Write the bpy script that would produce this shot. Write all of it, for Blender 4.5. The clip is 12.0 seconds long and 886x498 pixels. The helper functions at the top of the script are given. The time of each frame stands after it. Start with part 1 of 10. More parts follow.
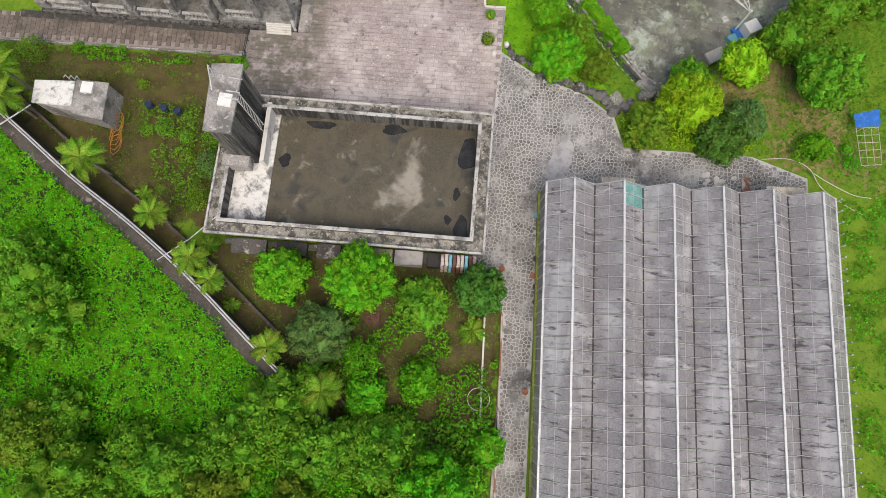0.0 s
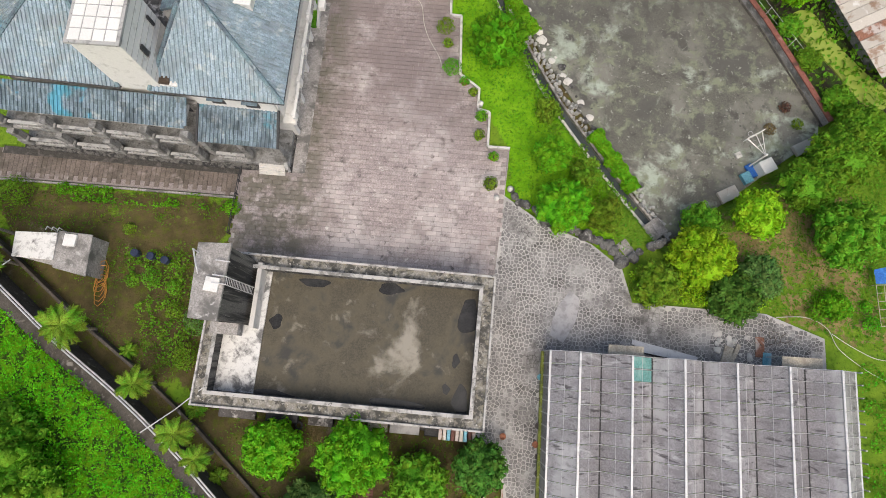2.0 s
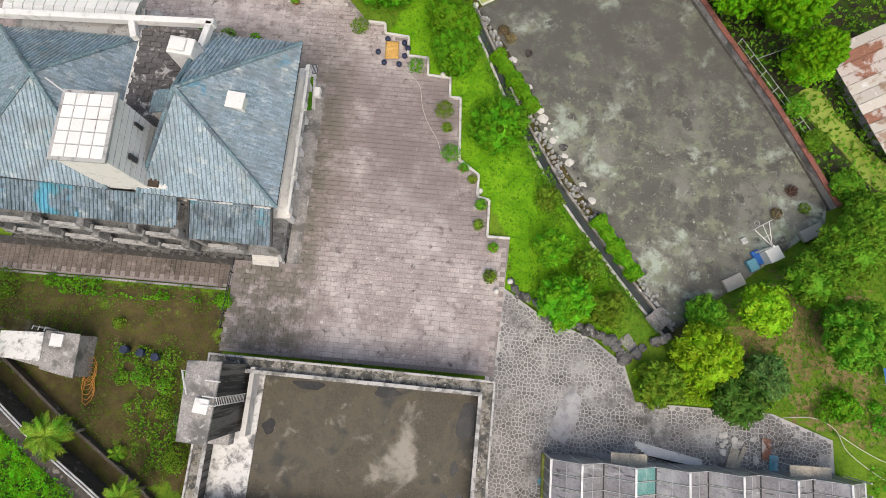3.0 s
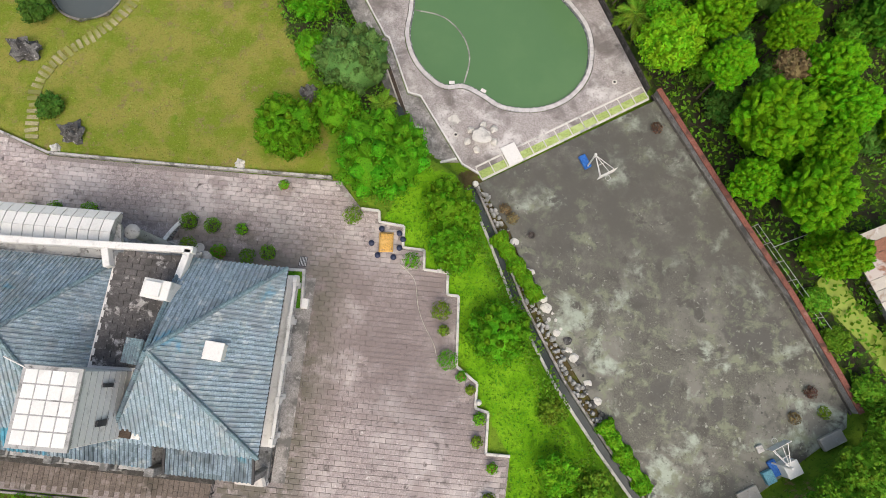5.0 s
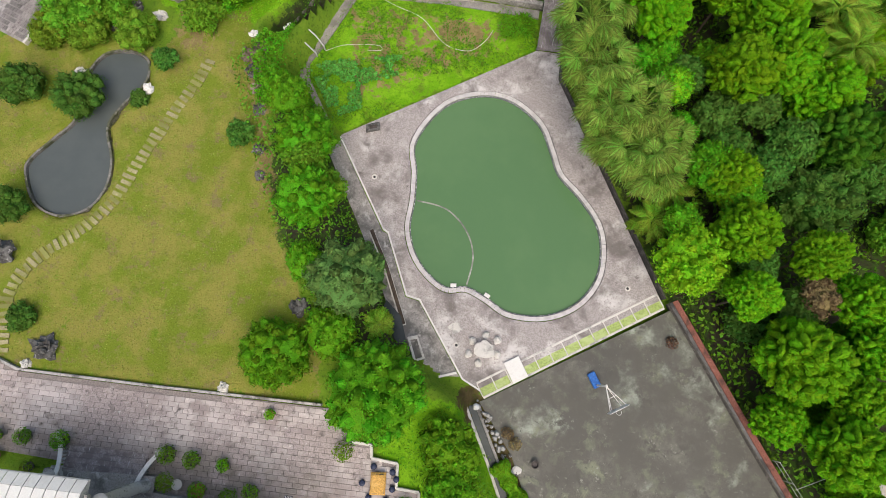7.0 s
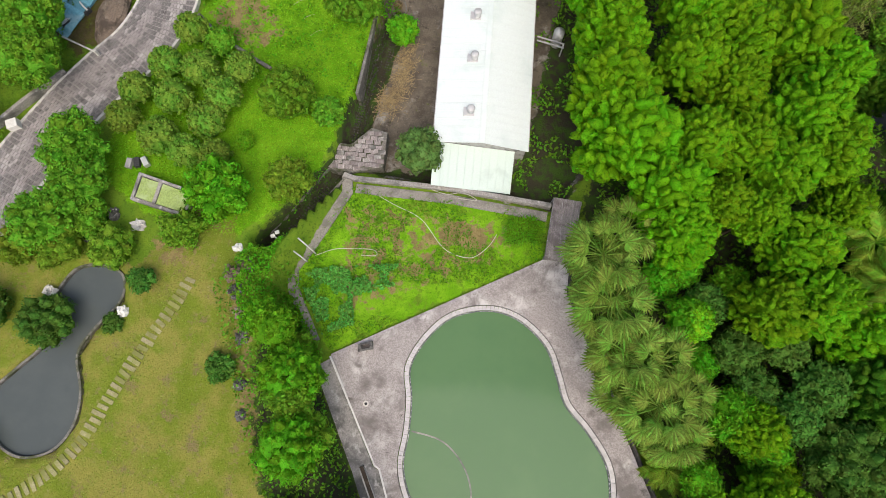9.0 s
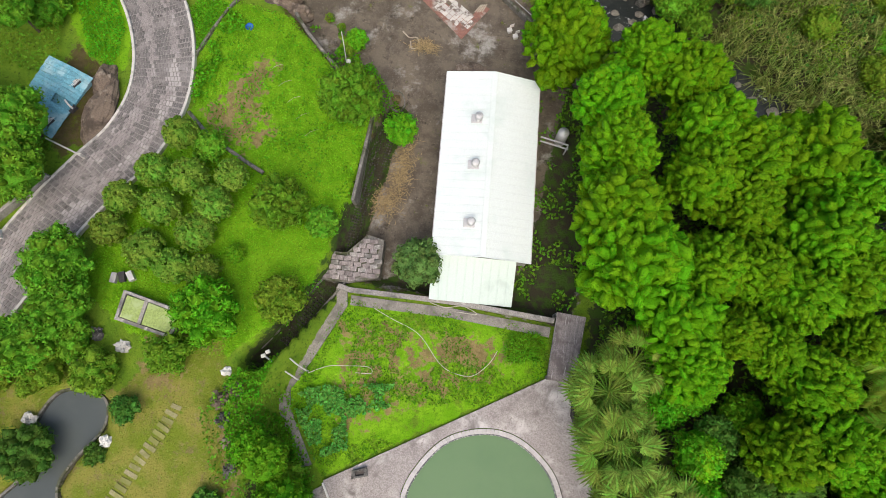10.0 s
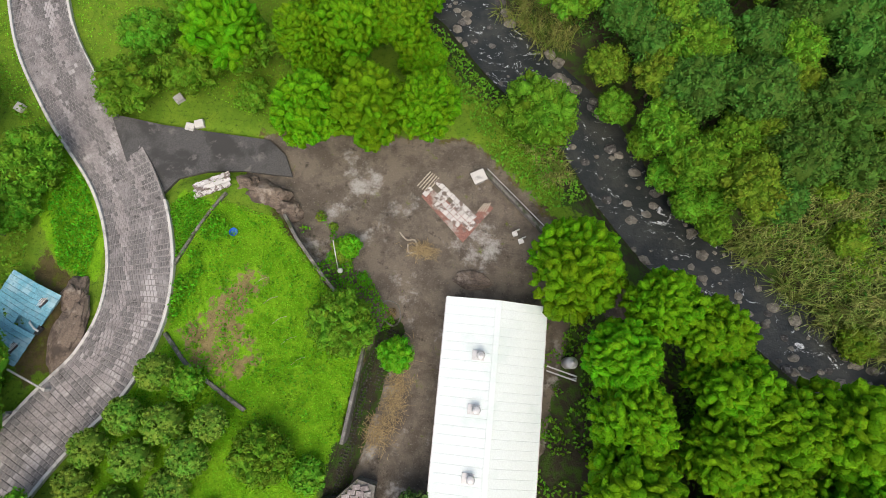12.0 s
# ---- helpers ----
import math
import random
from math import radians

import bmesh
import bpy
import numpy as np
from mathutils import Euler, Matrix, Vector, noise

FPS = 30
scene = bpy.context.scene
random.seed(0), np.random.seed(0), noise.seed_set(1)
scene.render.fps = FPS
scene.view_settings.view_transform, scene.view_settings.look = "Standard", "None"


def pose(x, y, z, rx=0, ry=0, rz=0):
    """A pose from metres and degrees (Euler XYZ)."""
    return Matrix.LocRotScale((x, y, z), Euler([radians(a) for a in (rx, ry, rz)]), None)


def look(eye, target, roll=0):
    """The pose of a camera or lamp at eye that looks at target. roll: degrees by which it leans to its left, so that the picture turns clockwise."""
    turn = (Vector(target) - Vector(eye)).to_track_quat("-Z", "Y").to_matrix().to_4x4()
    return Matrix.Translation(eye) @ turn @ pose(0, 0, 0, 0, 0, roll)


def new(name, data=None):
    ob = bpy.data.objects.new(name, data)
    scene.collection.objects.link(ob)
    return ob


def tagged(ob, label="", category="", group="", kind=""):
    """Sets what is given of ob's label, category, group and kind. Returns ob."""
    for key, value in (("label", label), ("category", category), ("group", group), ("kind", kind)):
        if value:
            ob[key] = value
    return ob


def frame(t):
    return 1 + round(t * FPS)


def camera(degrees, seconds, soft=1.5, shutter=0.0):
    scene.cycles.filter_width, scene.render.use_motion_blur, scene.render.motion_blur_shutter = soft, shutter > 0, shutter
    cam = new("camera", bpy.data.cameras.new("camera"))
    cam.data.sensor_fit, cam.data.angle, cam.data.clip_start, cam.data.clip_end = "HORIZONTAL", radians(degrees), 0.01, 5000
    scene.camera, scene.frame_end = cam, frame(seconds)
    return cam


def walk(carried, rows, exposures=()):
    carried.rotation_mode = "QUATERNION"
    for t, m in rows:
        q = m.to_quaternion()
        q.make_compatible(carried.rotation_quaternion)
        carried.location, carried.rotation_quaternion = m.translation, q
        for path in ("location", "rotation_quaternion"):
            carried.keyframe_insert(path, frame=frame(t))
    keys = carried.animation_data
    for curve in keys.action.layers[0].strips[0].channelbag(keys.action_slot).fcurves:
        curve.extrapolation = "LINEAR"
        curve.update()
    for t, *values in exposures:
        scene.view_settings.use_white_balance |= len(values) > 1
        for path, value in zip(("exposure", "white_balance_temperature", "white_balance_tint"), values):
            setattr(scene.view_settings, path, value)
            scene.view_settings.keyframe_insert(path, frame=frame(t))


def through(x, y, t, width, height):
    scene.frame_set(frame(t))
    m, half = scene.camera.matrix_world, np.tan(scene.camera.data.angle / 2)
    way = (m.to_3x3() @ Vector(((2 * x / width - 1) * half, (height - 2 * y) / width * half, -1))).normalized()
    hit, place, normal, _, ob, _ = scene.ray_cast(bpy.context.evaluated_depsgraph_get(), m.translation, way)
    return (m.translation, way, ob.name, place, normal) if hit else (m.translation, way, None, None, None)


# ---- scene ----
cam = camera(74.0, 12.0, soft=0.9)
PATH = [
    (0, (0.0, -0.173, 50.121), (-0.04, 0.209, 48.159), 0.7),
    (0.5, (-0.332, 2.848, 50.139), (-0.373, 3.228, 48.175), 0.7),
    (1, (-0.678, 6.191, 50.169), (-0.721, 6.569, 48.206), 0.6),
    (1.5, (-1.043, 9.738, 50.266), (-1.088, 10.118, 48.303), 0.5),
    (2, (-1.434, 13.511, 50.363), (-1.48, 13.893, 48.401), 0.4),
    (2.5, (-1.855, 17.542, 50.487), (-1.901, 17.923, 48.524), 0.4),
    (3, (-2.374, 21.741, 50.583), (-2.418, 22.121, 48.62), 0.8),
    (5, (-4.262, 39.467, 50.804), (-4.314, 39.861, 48.844), 0.3),
    (5.5, (-4.826, 44.248, 50.841), (-4.881, 44.644, 48.882), 0.2),
    (6, (-5.438, 49.048, 50.877), (-5.497, 49.448, 48.918), 0.1),
    (6.5, (-6.124, 53.964, 50.929), (-6.186, 54.368, 48.971), 0.2),
    (7, (-6.862, 59.078, 50.999), (-6.925, 59.482, 49.041), 0.3),
    (9, (-9.882, 79.903, 50.986), (-9.957, 80.31, 49.03), -0.3),
    (9.5, (-10.698, 85.204, 50.938), (-10.776, 85.612, 48.982), -0.5),
    (10, (-11.656, 90.567, 50.936), (-11.732, 90.974, 48.979), -0.1),
    (10.5, (-12.629, 95.931, 50.951), (-12.705, 96.338, 48.994), 0.3),
    (11, (-13.669, 101.299, 50.957), (-13.743, 101.705, 49.0), 0.7),
    (11.5, (-14.758, 106.635, 50.979), (-14.829, 107.041, 49.022), 1.4),
    (12, (-15.874, 111.968, 50.985), (-15.94, 112.376, 49.028), 2.2),
]
walk(cam, [(t, look(eye, target, roll)) for t, eye, target, roll in PATH], [(0, 0.12, 7000, 10), (12, 0.12, 7000, 10)])

# ---- world and light: a bright overcast day ----
world = bpy.data.worlds.new("overcast_sky")
scene.world = world
world.use_nodes = True
wn = world.node_tree.nodes
sky = wn.new("ShaderNodeTexSky")
sky.sky_type, sky.sun_disc = "NISHITA", False
sky.sun_elevation, sky.sun_rotation = radians(58), radians(168)
sky.air_density, sky.dust_density, sky.ozone_density = 1.0, 4.0, 1.0
wn["Background"].inputs["Strength"].default_value = 0.17
world.node_tree.links.new(sky.outputs["Color"], wn["Background"].inputs["Color"])

sun = new("sun", bpy.data.lights.new("sun", "SUN"))
sun.data.energy, sun.data.angle, sun.data.color = 1.5, radians(55), (1.0, 0.97, 0.92)
sun.matrix_world = look((0, 0, 90), (-6, 24, 45))


# ---- mesh and material helpers ----
class Shape:
    """Gathers vertices and faces of one mesh."""

    def __init__(self):
        self.v, self.f = [], []

    def add(self, verts, faces):
        k = len(self.v)
        self.v += [tuple(p) for p in verts]
        self.f += [tuple(i + k for i in f) for f in faces]
        return self

    def box(self, x, y, z, sx, sy, sz, turn=0.0, lean=0.0):
        """A block centred at x, y with its underside at z."""
        c, s = math.cos(radians(turn)), math.sin(radians(turn))
        pts = []
        for dz in (0, 1):
            for dx, dy in ((-.5, -.5), (.5, -.5), (.5, .5), (-.5, .5)):
                px, py = dx * sx, dy * sy + lean * dz
                pts.append((x + c * px - s * py, y + s * px + c * py, z + dz * sz))
        return self.add(pts, ((3, 2, 1, 0), (4, 5, 6, 7), (0, 1, 5, 4), (1, 2, 6, 5), (2, 3, 7, 6), (3, 0, 4, 7)))

    def bar(self, a, b, w, h, up=(0, 0, 1)):
        """A rectangular bar from a to b, w wide and h deep."""
        a, b = Vector(a), Vector(b)
        d = (b - a).normalized()
        side = d.cross(Vector(up))
        side = side.normalized() if side.length > 1e-4 else Vector((1, 0, 0))
        top = side.cross(d).normalized()
        pts = [p + side * (i * w / 2) + top * (j * h / 2) for p in (a, b) for i, j in ((-1, -1), (1, -1), (1, 1), (-1, 1))]
        return self.add(pts, ((0, 1, 2, 3), (7, 6, 5, 4), (0, 4, 5, 1), (1, 5, 6, 2), (2, 6, 7, 3), (3, 7, 4, 0)))

    def tube(self, path, r, sides=8, r_end=None):
        """A round tube along a path, tapering from r to r_end."""
        path = [Vector(p) for p in path]
        n = len(path)
        k = len(self.v)
        for i, p in enumerate(path):
            d = (path[min(i + 1, n - 1)] - path[max(i - 1, 0)]).normalized()
            a = d.cross(Vector((0, 0, 1)) if abs(d.z) < 0.9 else Vector((1, 0, 0))).normalized()
            b = d.cross(a)
            rr = r if r_end is None else r + (r_end - r) * i / max(n - 1, 1)
            for j in range(sides):
                w = 2 * math.pi * j / sides
                self.v.append(tuple(p + a * (rr * math.cos(w)) + b * (rr * math.sin(w))))
        for i in range(n - 1):
            for j in range(sides):
                q = (j + 1) % sides
                self.f.append((k + i * sides + j, k + i * sides + q, k + (i + 1) * sides + q, k + (i + 1) * sides + j))
        self.f.append(tuple(k + j for j in reversed(range(sides))))
        self.f.append(tuple(k + (n - 1) * sides + j for j in range(sides)))
        return self

    def prism(self, poly, z0, z1):
        """An upright prism over a plan outline; z0 and z1 may be functions of x, y."""
        n = len(poly)
        lo = z0 if callable(z0) else lambda x, y: z0
        hi = z1 if callable(z1) else lambda x, y: z1
        area = sum(poly[i][0] * poly[(i + 1) % n][1] - poly[(i + 1) % n][0] * poly[i][1] for i in range(n))
        poly = list(poly) if area > 0 else list(reversed(poly))
        pts = [(x, y, lo(x, y)) for x, y in poly] + [(x, y, hi(x, y)) for x, y in poly]
        faces = [tuple(reversed(range(n))), tuple(range(n, 2 * n))]
        faces += [(i, (i + 1) % n, n + (i + 1) % n, n + i) for i in range(n)]
        return self.add(pts, faces)

    def wall(self, line, w, z0, z1, closed=False):
        """A wall of width w along a plan line, mitred at its corners."""
        left, right = offset(line, w / 2, closed), offset(line, -w / 2, closed)
        n = len(line)
        lo = z0 if callable(z0) else lambda x, y: z0
        hi = z1 if callable(z1) else lambda x, y: z1
        k = len(self.v)
        for (x, y), l, r in zip(line, left, right):
            self.v += [(*l, lo(x, y)), (*r, lo(x, y)), (*r, hi(x, y)), (*l, hi(x, y))]
        for i in range(n if closed else n - 1):
            a, b = k + 4 * i, k + 4 * ((i + 1) % n)
            for j in range(4):
                q = (j + 1) % 4
                self.f.append((a + j, a + q, b + q, b + j))
        if not closed:
            self.f += [(k + 3, k + 2, k + 1, k), (k + 4 * n - 4, k + 4 * n - 3, k + 4 * n - 2, k + 4 * n - 1)]
        return self

    def lathe(self, x, y, profile, sides=12):
        """A turned body round the upright through x, y: profile of (radius, z)."""
        k, n = len(self.v), len(profile)
        for r, z in profile:
            self.v += [(x + r * math.cos(2 * math.pi * j / sides), y + r * math.sin(2 * math.pi * j / sides), z) for j in range(sides)]
        for i in range(n - 1):
            for j in range(sides):
                q = (j + 1) % sides
                self.f.append((k + i * sides + j, k + i * sides + q, k + (i + 1) * sides + q, k + (i + 1) * sides + j))
        self.f.append(tuple(k + j for j in reversed(range(sides))))
        self.f.append(tuple(k + (n - 1) * sides + j for j in range(sides)))
        return self

    def mesh(self, name):
        me = bpy.data.meshes.new(name)
        me.from_pydata(self.v, [], self.f)
        return me


def offset(line, d, closed=False):
    """A plan line shifted d to its left."""
    n, out = len(line), []
    for i in range(n):
        p = Vector(line[i])
        a = Vector(line[i - 1]) if i or closed else None
        b = Vector(line[(i + 1) % n]) if i < n - 1 or closed else None
        dirs = [(q - r).normalized() for q, r in ((p, a), (b, p)) if q is not None and r is not None]
        ns = [Vector((-u.y, u.x)) for u in dirs]
        m = sum(ns, Vector((0, 0))).normalized()
        out.append(tuple(p + m * (d / max(m.dot(ns[0]), 0.35))))
    return out


def smooth_line(points, steps=6, closed=False):
    """A rounded line through plan points (Catmull-Rom)."""
    n, out = len(points), []
    get = lambda i: Vector(points[i % n] if closed else points[min(max(i, 0), n - 1)])
    for i in range(n if closed else n - 1):
        p0, p1, p2, p3 = get(i - 1), get(i), get(i + 1), get(i + 2)
        for k in range(steps):
            u = k / steps
            out.append(tuple(0.5 * (2 * p1 + (p2 - p0) * u + (2 * p0 - 5 * p1 + 4 * p2 - p3) * u * u + (3 * p1 - p0 - 3 * p2 + p3) * u ** 3)))
    if not closed:
        out.append(tuple(points[-1]))
    return out


def walk_line(line, gap):
    """Points each gap metres along a plan line, with the heading in degrees."""
    out, left = [], 0.0
    for a, b in zip(line, line[1:]):
        a, b = Vector(a), Vector(b)
        length = (b - a).length
        if length < 1e-6:
            continue
        u = (b - a) / length
        while left <= length:
            p = a + u * left
            out.append((p.x, p.y, math.degrees(math.atan2(u.y, u.x))))
            left += gap
        left -= length
    return out


def signed(poly, xs, ys):
    """Distance to a plan outline, positive inside, for arrays of places."""
    inside = np.zeros(xs.shape, bool)
    best = np.full(xs.shape, 1e9)
    n = len(poly)
    for i in range(n):
        (ax, ay), (bx, by) = poly[i], poly[(i + 1) % n]
        dx, dy = bx - ax, by - ay
        u = np.clip(((xs - ax) * dx + (ys - ay) * dy) / (dx * dx + dy * dy + 1e-9), 0, 1)
        best = np.minimum(best, np.hypot(xs - ax - u * dx, ys - ay - u * dy))
        if ay != by:
            inside ^= ((ay > ys) != (by > ys)) & (xs < (bx - ax) * (ys - ay) / (by - ay) + ax)
    return np.where(inside, best, -best)


def thing(name, label, category, group="", kind="", at=(0, 0, 0)):
    ob = new(name)
    ob.empty_display_size = 0.3
    ob.location = at
    return tagged(ob, label, category, group, kind)


def part(name, shape, material, parent=None, label="", bevel=0.0, smooth=False):
    """Links a shape as one mesh object under a thing or a part."""
    me = shape if isinstance(shape, bpy.types.Mesh) else shape.mesh(name)
    if material is not None and not me.materials:
        me.materials.append(material)
    if smooth:
        me.shade_smooth()
    ob = new(name, me)
    if parent is not None:
        ob.parent = parent
        ob.location = [-c for c in parent.location] if parent.type == "EMPTY" and not isinstance(shape, bpy.types.Mesh) else (0, 0, 0)
    if label:
        ob["label"] = label
    if bevel:
        b = ob.modifiers.new("worn_edge", "BEVEL")
        b.width, b.segments, b.limit_method = bevel, 1, "ANGLE"
    return ob


def solid(name, shape, material, label, category, group="", kind="", bevel=0.0, smooth=False):
    """A thing of one mesh."""
    return tagged(part(name, shape, material, None, "", bevel, smooth), label, category, group, kind)


def mix(nt, a, b, fac):
    """Mixes two colours (sockets or tuples) by a socket or number."""
    m = nt.nodes.new("ShaderNodeMix")
    m.data_type = "RGBA"
    for key, val in ((0, fac), (6, a), (7, b)):
        if isinstance(val, bpy.types.NodeSocket):
            nt.links.new(val, m.inputs[key])
        elif key:
            m.inputs[key].default_value = (*val, 1)
        else:
            m.inputs[key].default_value = val
    return m.outputs[2]


def grain(nt, scale, detail=4.0, rough=0.6, low=0.4, high=0.6, stretch=None, warp=0.0):
    """Noise in world metres, sharpened between low and high."""
    geo = nt.nodes.new("ShaderNodeNewGeometry")
    src = geo.outputs["Position"]
    if stretch:
        mp = nt.nodes.new("ShaderNodeMapping")
        mp.inputs["Scale"].default_value = stretch
        nt.links.new(src, mp.inputs["Vector"])
        src = mp.outputs["Vector"]
    tex = nt.nodes.new("ShaderNodeTexNoise")
    tex.inputs["Scale"].default_value, tex.inputs["Detail"].default_value = scale, detail
    tex.inputs["Roughness"].default_value, tex.inputs["Distortion"].default_value = rough, warp
    nt.links.new(src, tex.inputs["Vector"])
    ramp = nt.nodes.new("ShaderNodeMapRange")
    ramp.interpolation_type = "SMOOTHSTEP"
    ramp.inputs["From Min"].default_value, ramp.inputs["From Max"].default_value = low, high
    nt.links.new(tex.outputs["Fac"], ramp.inputs["Value"])
    return ramp.outputs["Result"]


def vary(nt, colour, amount, island=True, hue=0.0):
    """Varies a colour from piece to piece."""
    if island:
        src = nt.nodes.new("ShaderNodeNewGeometry").outputs["Random Per Island"]
    else:
        src = nt.nodes.new("ShaderNodeObjectInfo").outputs["Random"]
    hsv = nt.nodes.new("ShaderNodeHueSaturation")
    val = nt.nodes.new("ShaderNodeMapRange")
    val.inputs["To Min"].default_value, val.inputs["To Max"].default_value = 1 - amount, 1 + amount
    nt.links.new(src, val.inputs["Value"])
    nt.links.new(val.outputs["Result"], hsv.inputs["Value"])
    if hue:
        h = nt.nodes.new("ShaderNodeMapRange")
        h.inputs["To Min"].default_value, h.inputs["To Max"].default_value = 0.5 - hue, 0.5 + hue
        nt.links.new(src, h.inputs["Value"])
        nt.links.new(h.outputs["Result"], hsv.inputs["Hue"])
    nt.links.new(colour, hsv.inputs["Color"])
    return hsv.outputs["Color"]


def surface(name, base, *layers, rough=0.85, metal=0.0, bump=0.25, bump_scale=12.0, island=0.0, each=0.0, coat=0.0, hue=0.0):
    """A node material: a base colour with layers of (colour, scale, low, high[, stretch]) and relief."""
    m = bpy.data.materials.new(name)
    m.use_nodes = True
    nt = m.node_tree
    bsdf = nt.nodes["Principled BSDF"]
    k = 0.2 if min(base) > 0.4 or max(base) > 0.65 else 1.0
    col = mix(nt, tuple((1 + 0.12 * k) * c for c in base), tuple((1 - 0.32 * k) * c for c in base), grain(nt, 8.0, 6, 0.75, 0.36, 0.64))
    for colour, scale, low, high, *more in layers:
        col = mix(nt, col, colour, grain(nt, scale, 6, 0.62, low, high, more[0] if more else None, 0.3))
    if island:
        col = vary(nt, col, island, True, hue)
    if each:
        col = vary(nt, col, each, False, hue)
    nt.links.new(col, bsdf.inputs["Base Color"])
    bsdf.inputs["Roughness"].default_value, bsdf.inputs["Metallic"].default_value = rough, metal
    bsdf.inputs["Specular IOR Level"].default_value = 0.3
    bsdf.inputs["Coat Weight"].default_value = coat
    if bump:
        b = nt.nodes.new("ShaderNodeBump")
        b.inputs["Strength"].default_value, b.inputs["Distance"].default_value = bump, 0.05
        nt.links.new(grain(nt, bump_scale, 5, 0.65, 0.0, 1.0), b.inputs["Height"])
        nt.links.new(b.outputs["Normal"], bsdf.inputs["Normal"])
    return m


def leafy(name, a, b, amount=0.35, hue=0.02, through=0.16, relief=0.6):
    """Leaves: two greens, varied from leaf to leaf and plant to plant, flecked finely, partly letting light through."""
    m = bpy.data.materials.new(name)
    m.use_nodes = True
    nt = m.node_tree
    out, bsdf = nt.nodes["Material Output"], nt.nodes["Principled BSDF"]
    a, b = tuple(c * 1.12 for c in a), tuple(c * 1.12 for c in b)
    col = mix(nt, a, b, grain(nt, 0.9, 4, 0.6, 0.35, 0.65))
    col = vary(nt, vary(nt, col, amount * 0.85, True, hue), 0.14, False, 0.012)
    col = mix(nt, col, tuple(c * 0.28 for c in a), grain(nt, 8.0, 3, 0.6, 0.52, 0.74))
    nt.links.new(col, bsdf.inputs["Base Color"])
    bsdf.inputs["Roughness"].default_value = 0.6
    bsdf.inputs["Specular IOR Level"].default_value = 0.1
    if relief:
        bp = nt.nodes.new("ShaderNodeBump")
        bp.inputs["Strength"].default_value, bp.inputs["Distance"].default_value = relief, 0.12
        nt.links.new(grain(nt, 5.5, 4, 0.65, 0.1, 0.9), bp.inputs["Height"])
        nt.links.new(bp.outputs["Normal"], bsdf.inputs["Normal"])
    tr = nt.nodes.new("ShaderNodeBsdfTranslucent")
    nt.links.new(col, tr.inputs["Color"])
    mx = nt.nodes.new("ShaderNodeMixShader")
    mx.inputs["Fac"].default_value = through
    nt.links.new(bsdf.outputs[0], mx.inputs[1])
    nt.links.new(tr.outputs[0], mx.inputs[2])
    nt.links.new(mx.outputs[0], out.inputs["Surface"])
    return m

# ---- materials ----
CONCRETE = surface("weathered_concrete", (0.36, 0.34, 0.32), ((0.15, 0.145, 0.135), 0.55, 0.45, 0.62), ((0.5, 0.48, 0.46), 1.6, 0.55, 0.7), ((0.09, 0.09, 0.085), 4.0, 0.62, 0.75), bump=0.2)
PALE = surface("pale_concrete", (0.62, 0.6, 0.56), ((0.35, 0.34, 0.32), 0.9, 0.5, 0.68), ((0.2, 0.2, 0.18), 3.5, 0.62, 0.78), bump=0.12)
LEDGE = surface("mottled_ledge", (0.33, 0.315, 0.28), ((0.075, 0.073, 0.066), 1.2, 0.42, 0.56), ((0.22, 0.205, 0.16), 2.6, 0.5, 0.62), ((0.52, 0.5, 0.46), 3.4, 0.59, 0.67), bump=0.2)
WHITE = surface("white_render", (0.74, 0.73, 0.7), ((0.5, 0.49, 0.46), 1.3, 0.52, 0.75), ((0.36, 0.35, 0.33), 5.0, 0.66, 0.82), rough=0.7, bump=0.06)
STONEWHITE = surface("grey_white_stone", (0.42, 0.418, 0.405), ((0.19, 0.188, 0.18), 1.3, 0.48, 0.68), ((0.1, 0.1, 0.09), 3.2, 0.58, 0.72), rough=0.75, bump=0.1)
# STONEWHITE darkened: the south side's shade is in the colour, with its dirt
FACADE = surface("shaded_dirty_facade", (0.29, 0.288, 0.278), ((0.13, 0.128, 0.12), 1.1, 0.46, 0.64), ((0.07, 0.07, 0.065), 2.6, 0.56, 0.7), rough=0.8, bump=0.1)
RIMCON = surface("weathered_rim", (0.48, 0.465, 0.44), ((0.2, 0.195, 0.18), 1.1, 0.47, 0.62), ((0.08, 0.08, 0.075), 3.0, 0.58, 0.7), bump=0.12)
TANKFLOOR = surface("stained_tank_floor", (0.088, 0.077, 0.054), ((0.12, 0.105, 0.068), 0.3, 0.42, 0.62), ((0.05, 0.048, 0.043), 0.3, 0.5, 0.66), ((0.3, 0.275, 0.225), 0.19, 0.555, 0.7), ((0.2, 0.18, 0.14), 0.9, 0.58, 0.74), ((0.06, 0.058, 0.05), 2.2, 0.62, 0.74), rough=0.6, bump=0.06)
PUDDLE = surface("dark_wet_silt", (0.03, 0.03, 0.03), ((0.045, 0.045, 0.044), 0.9, 0.45, 0.65), rough=0.25, bump=0.02)
TANKWALL = surface("dark_streaked_wall", (0.14, 0.135, 0.125), ((0.03, 0.03, 0.03), 1.0, 0.42, 0.6, (2.5, 2.5, 0.15)), ((0.3, 0.29, 0.27), 2.2, 0.6, 0.75, (3, 3, 0.3)), bump=0.15)
LIMEWASH = surface("limewashed_floor", (0.7, 0.69, 0.66), ((0.16, 0.155, 0.15), 0.75, 0.5, 0.64), ((0.4, 0.39, 0.37), 3.0, 0.5, 0.7), bump=0.08)
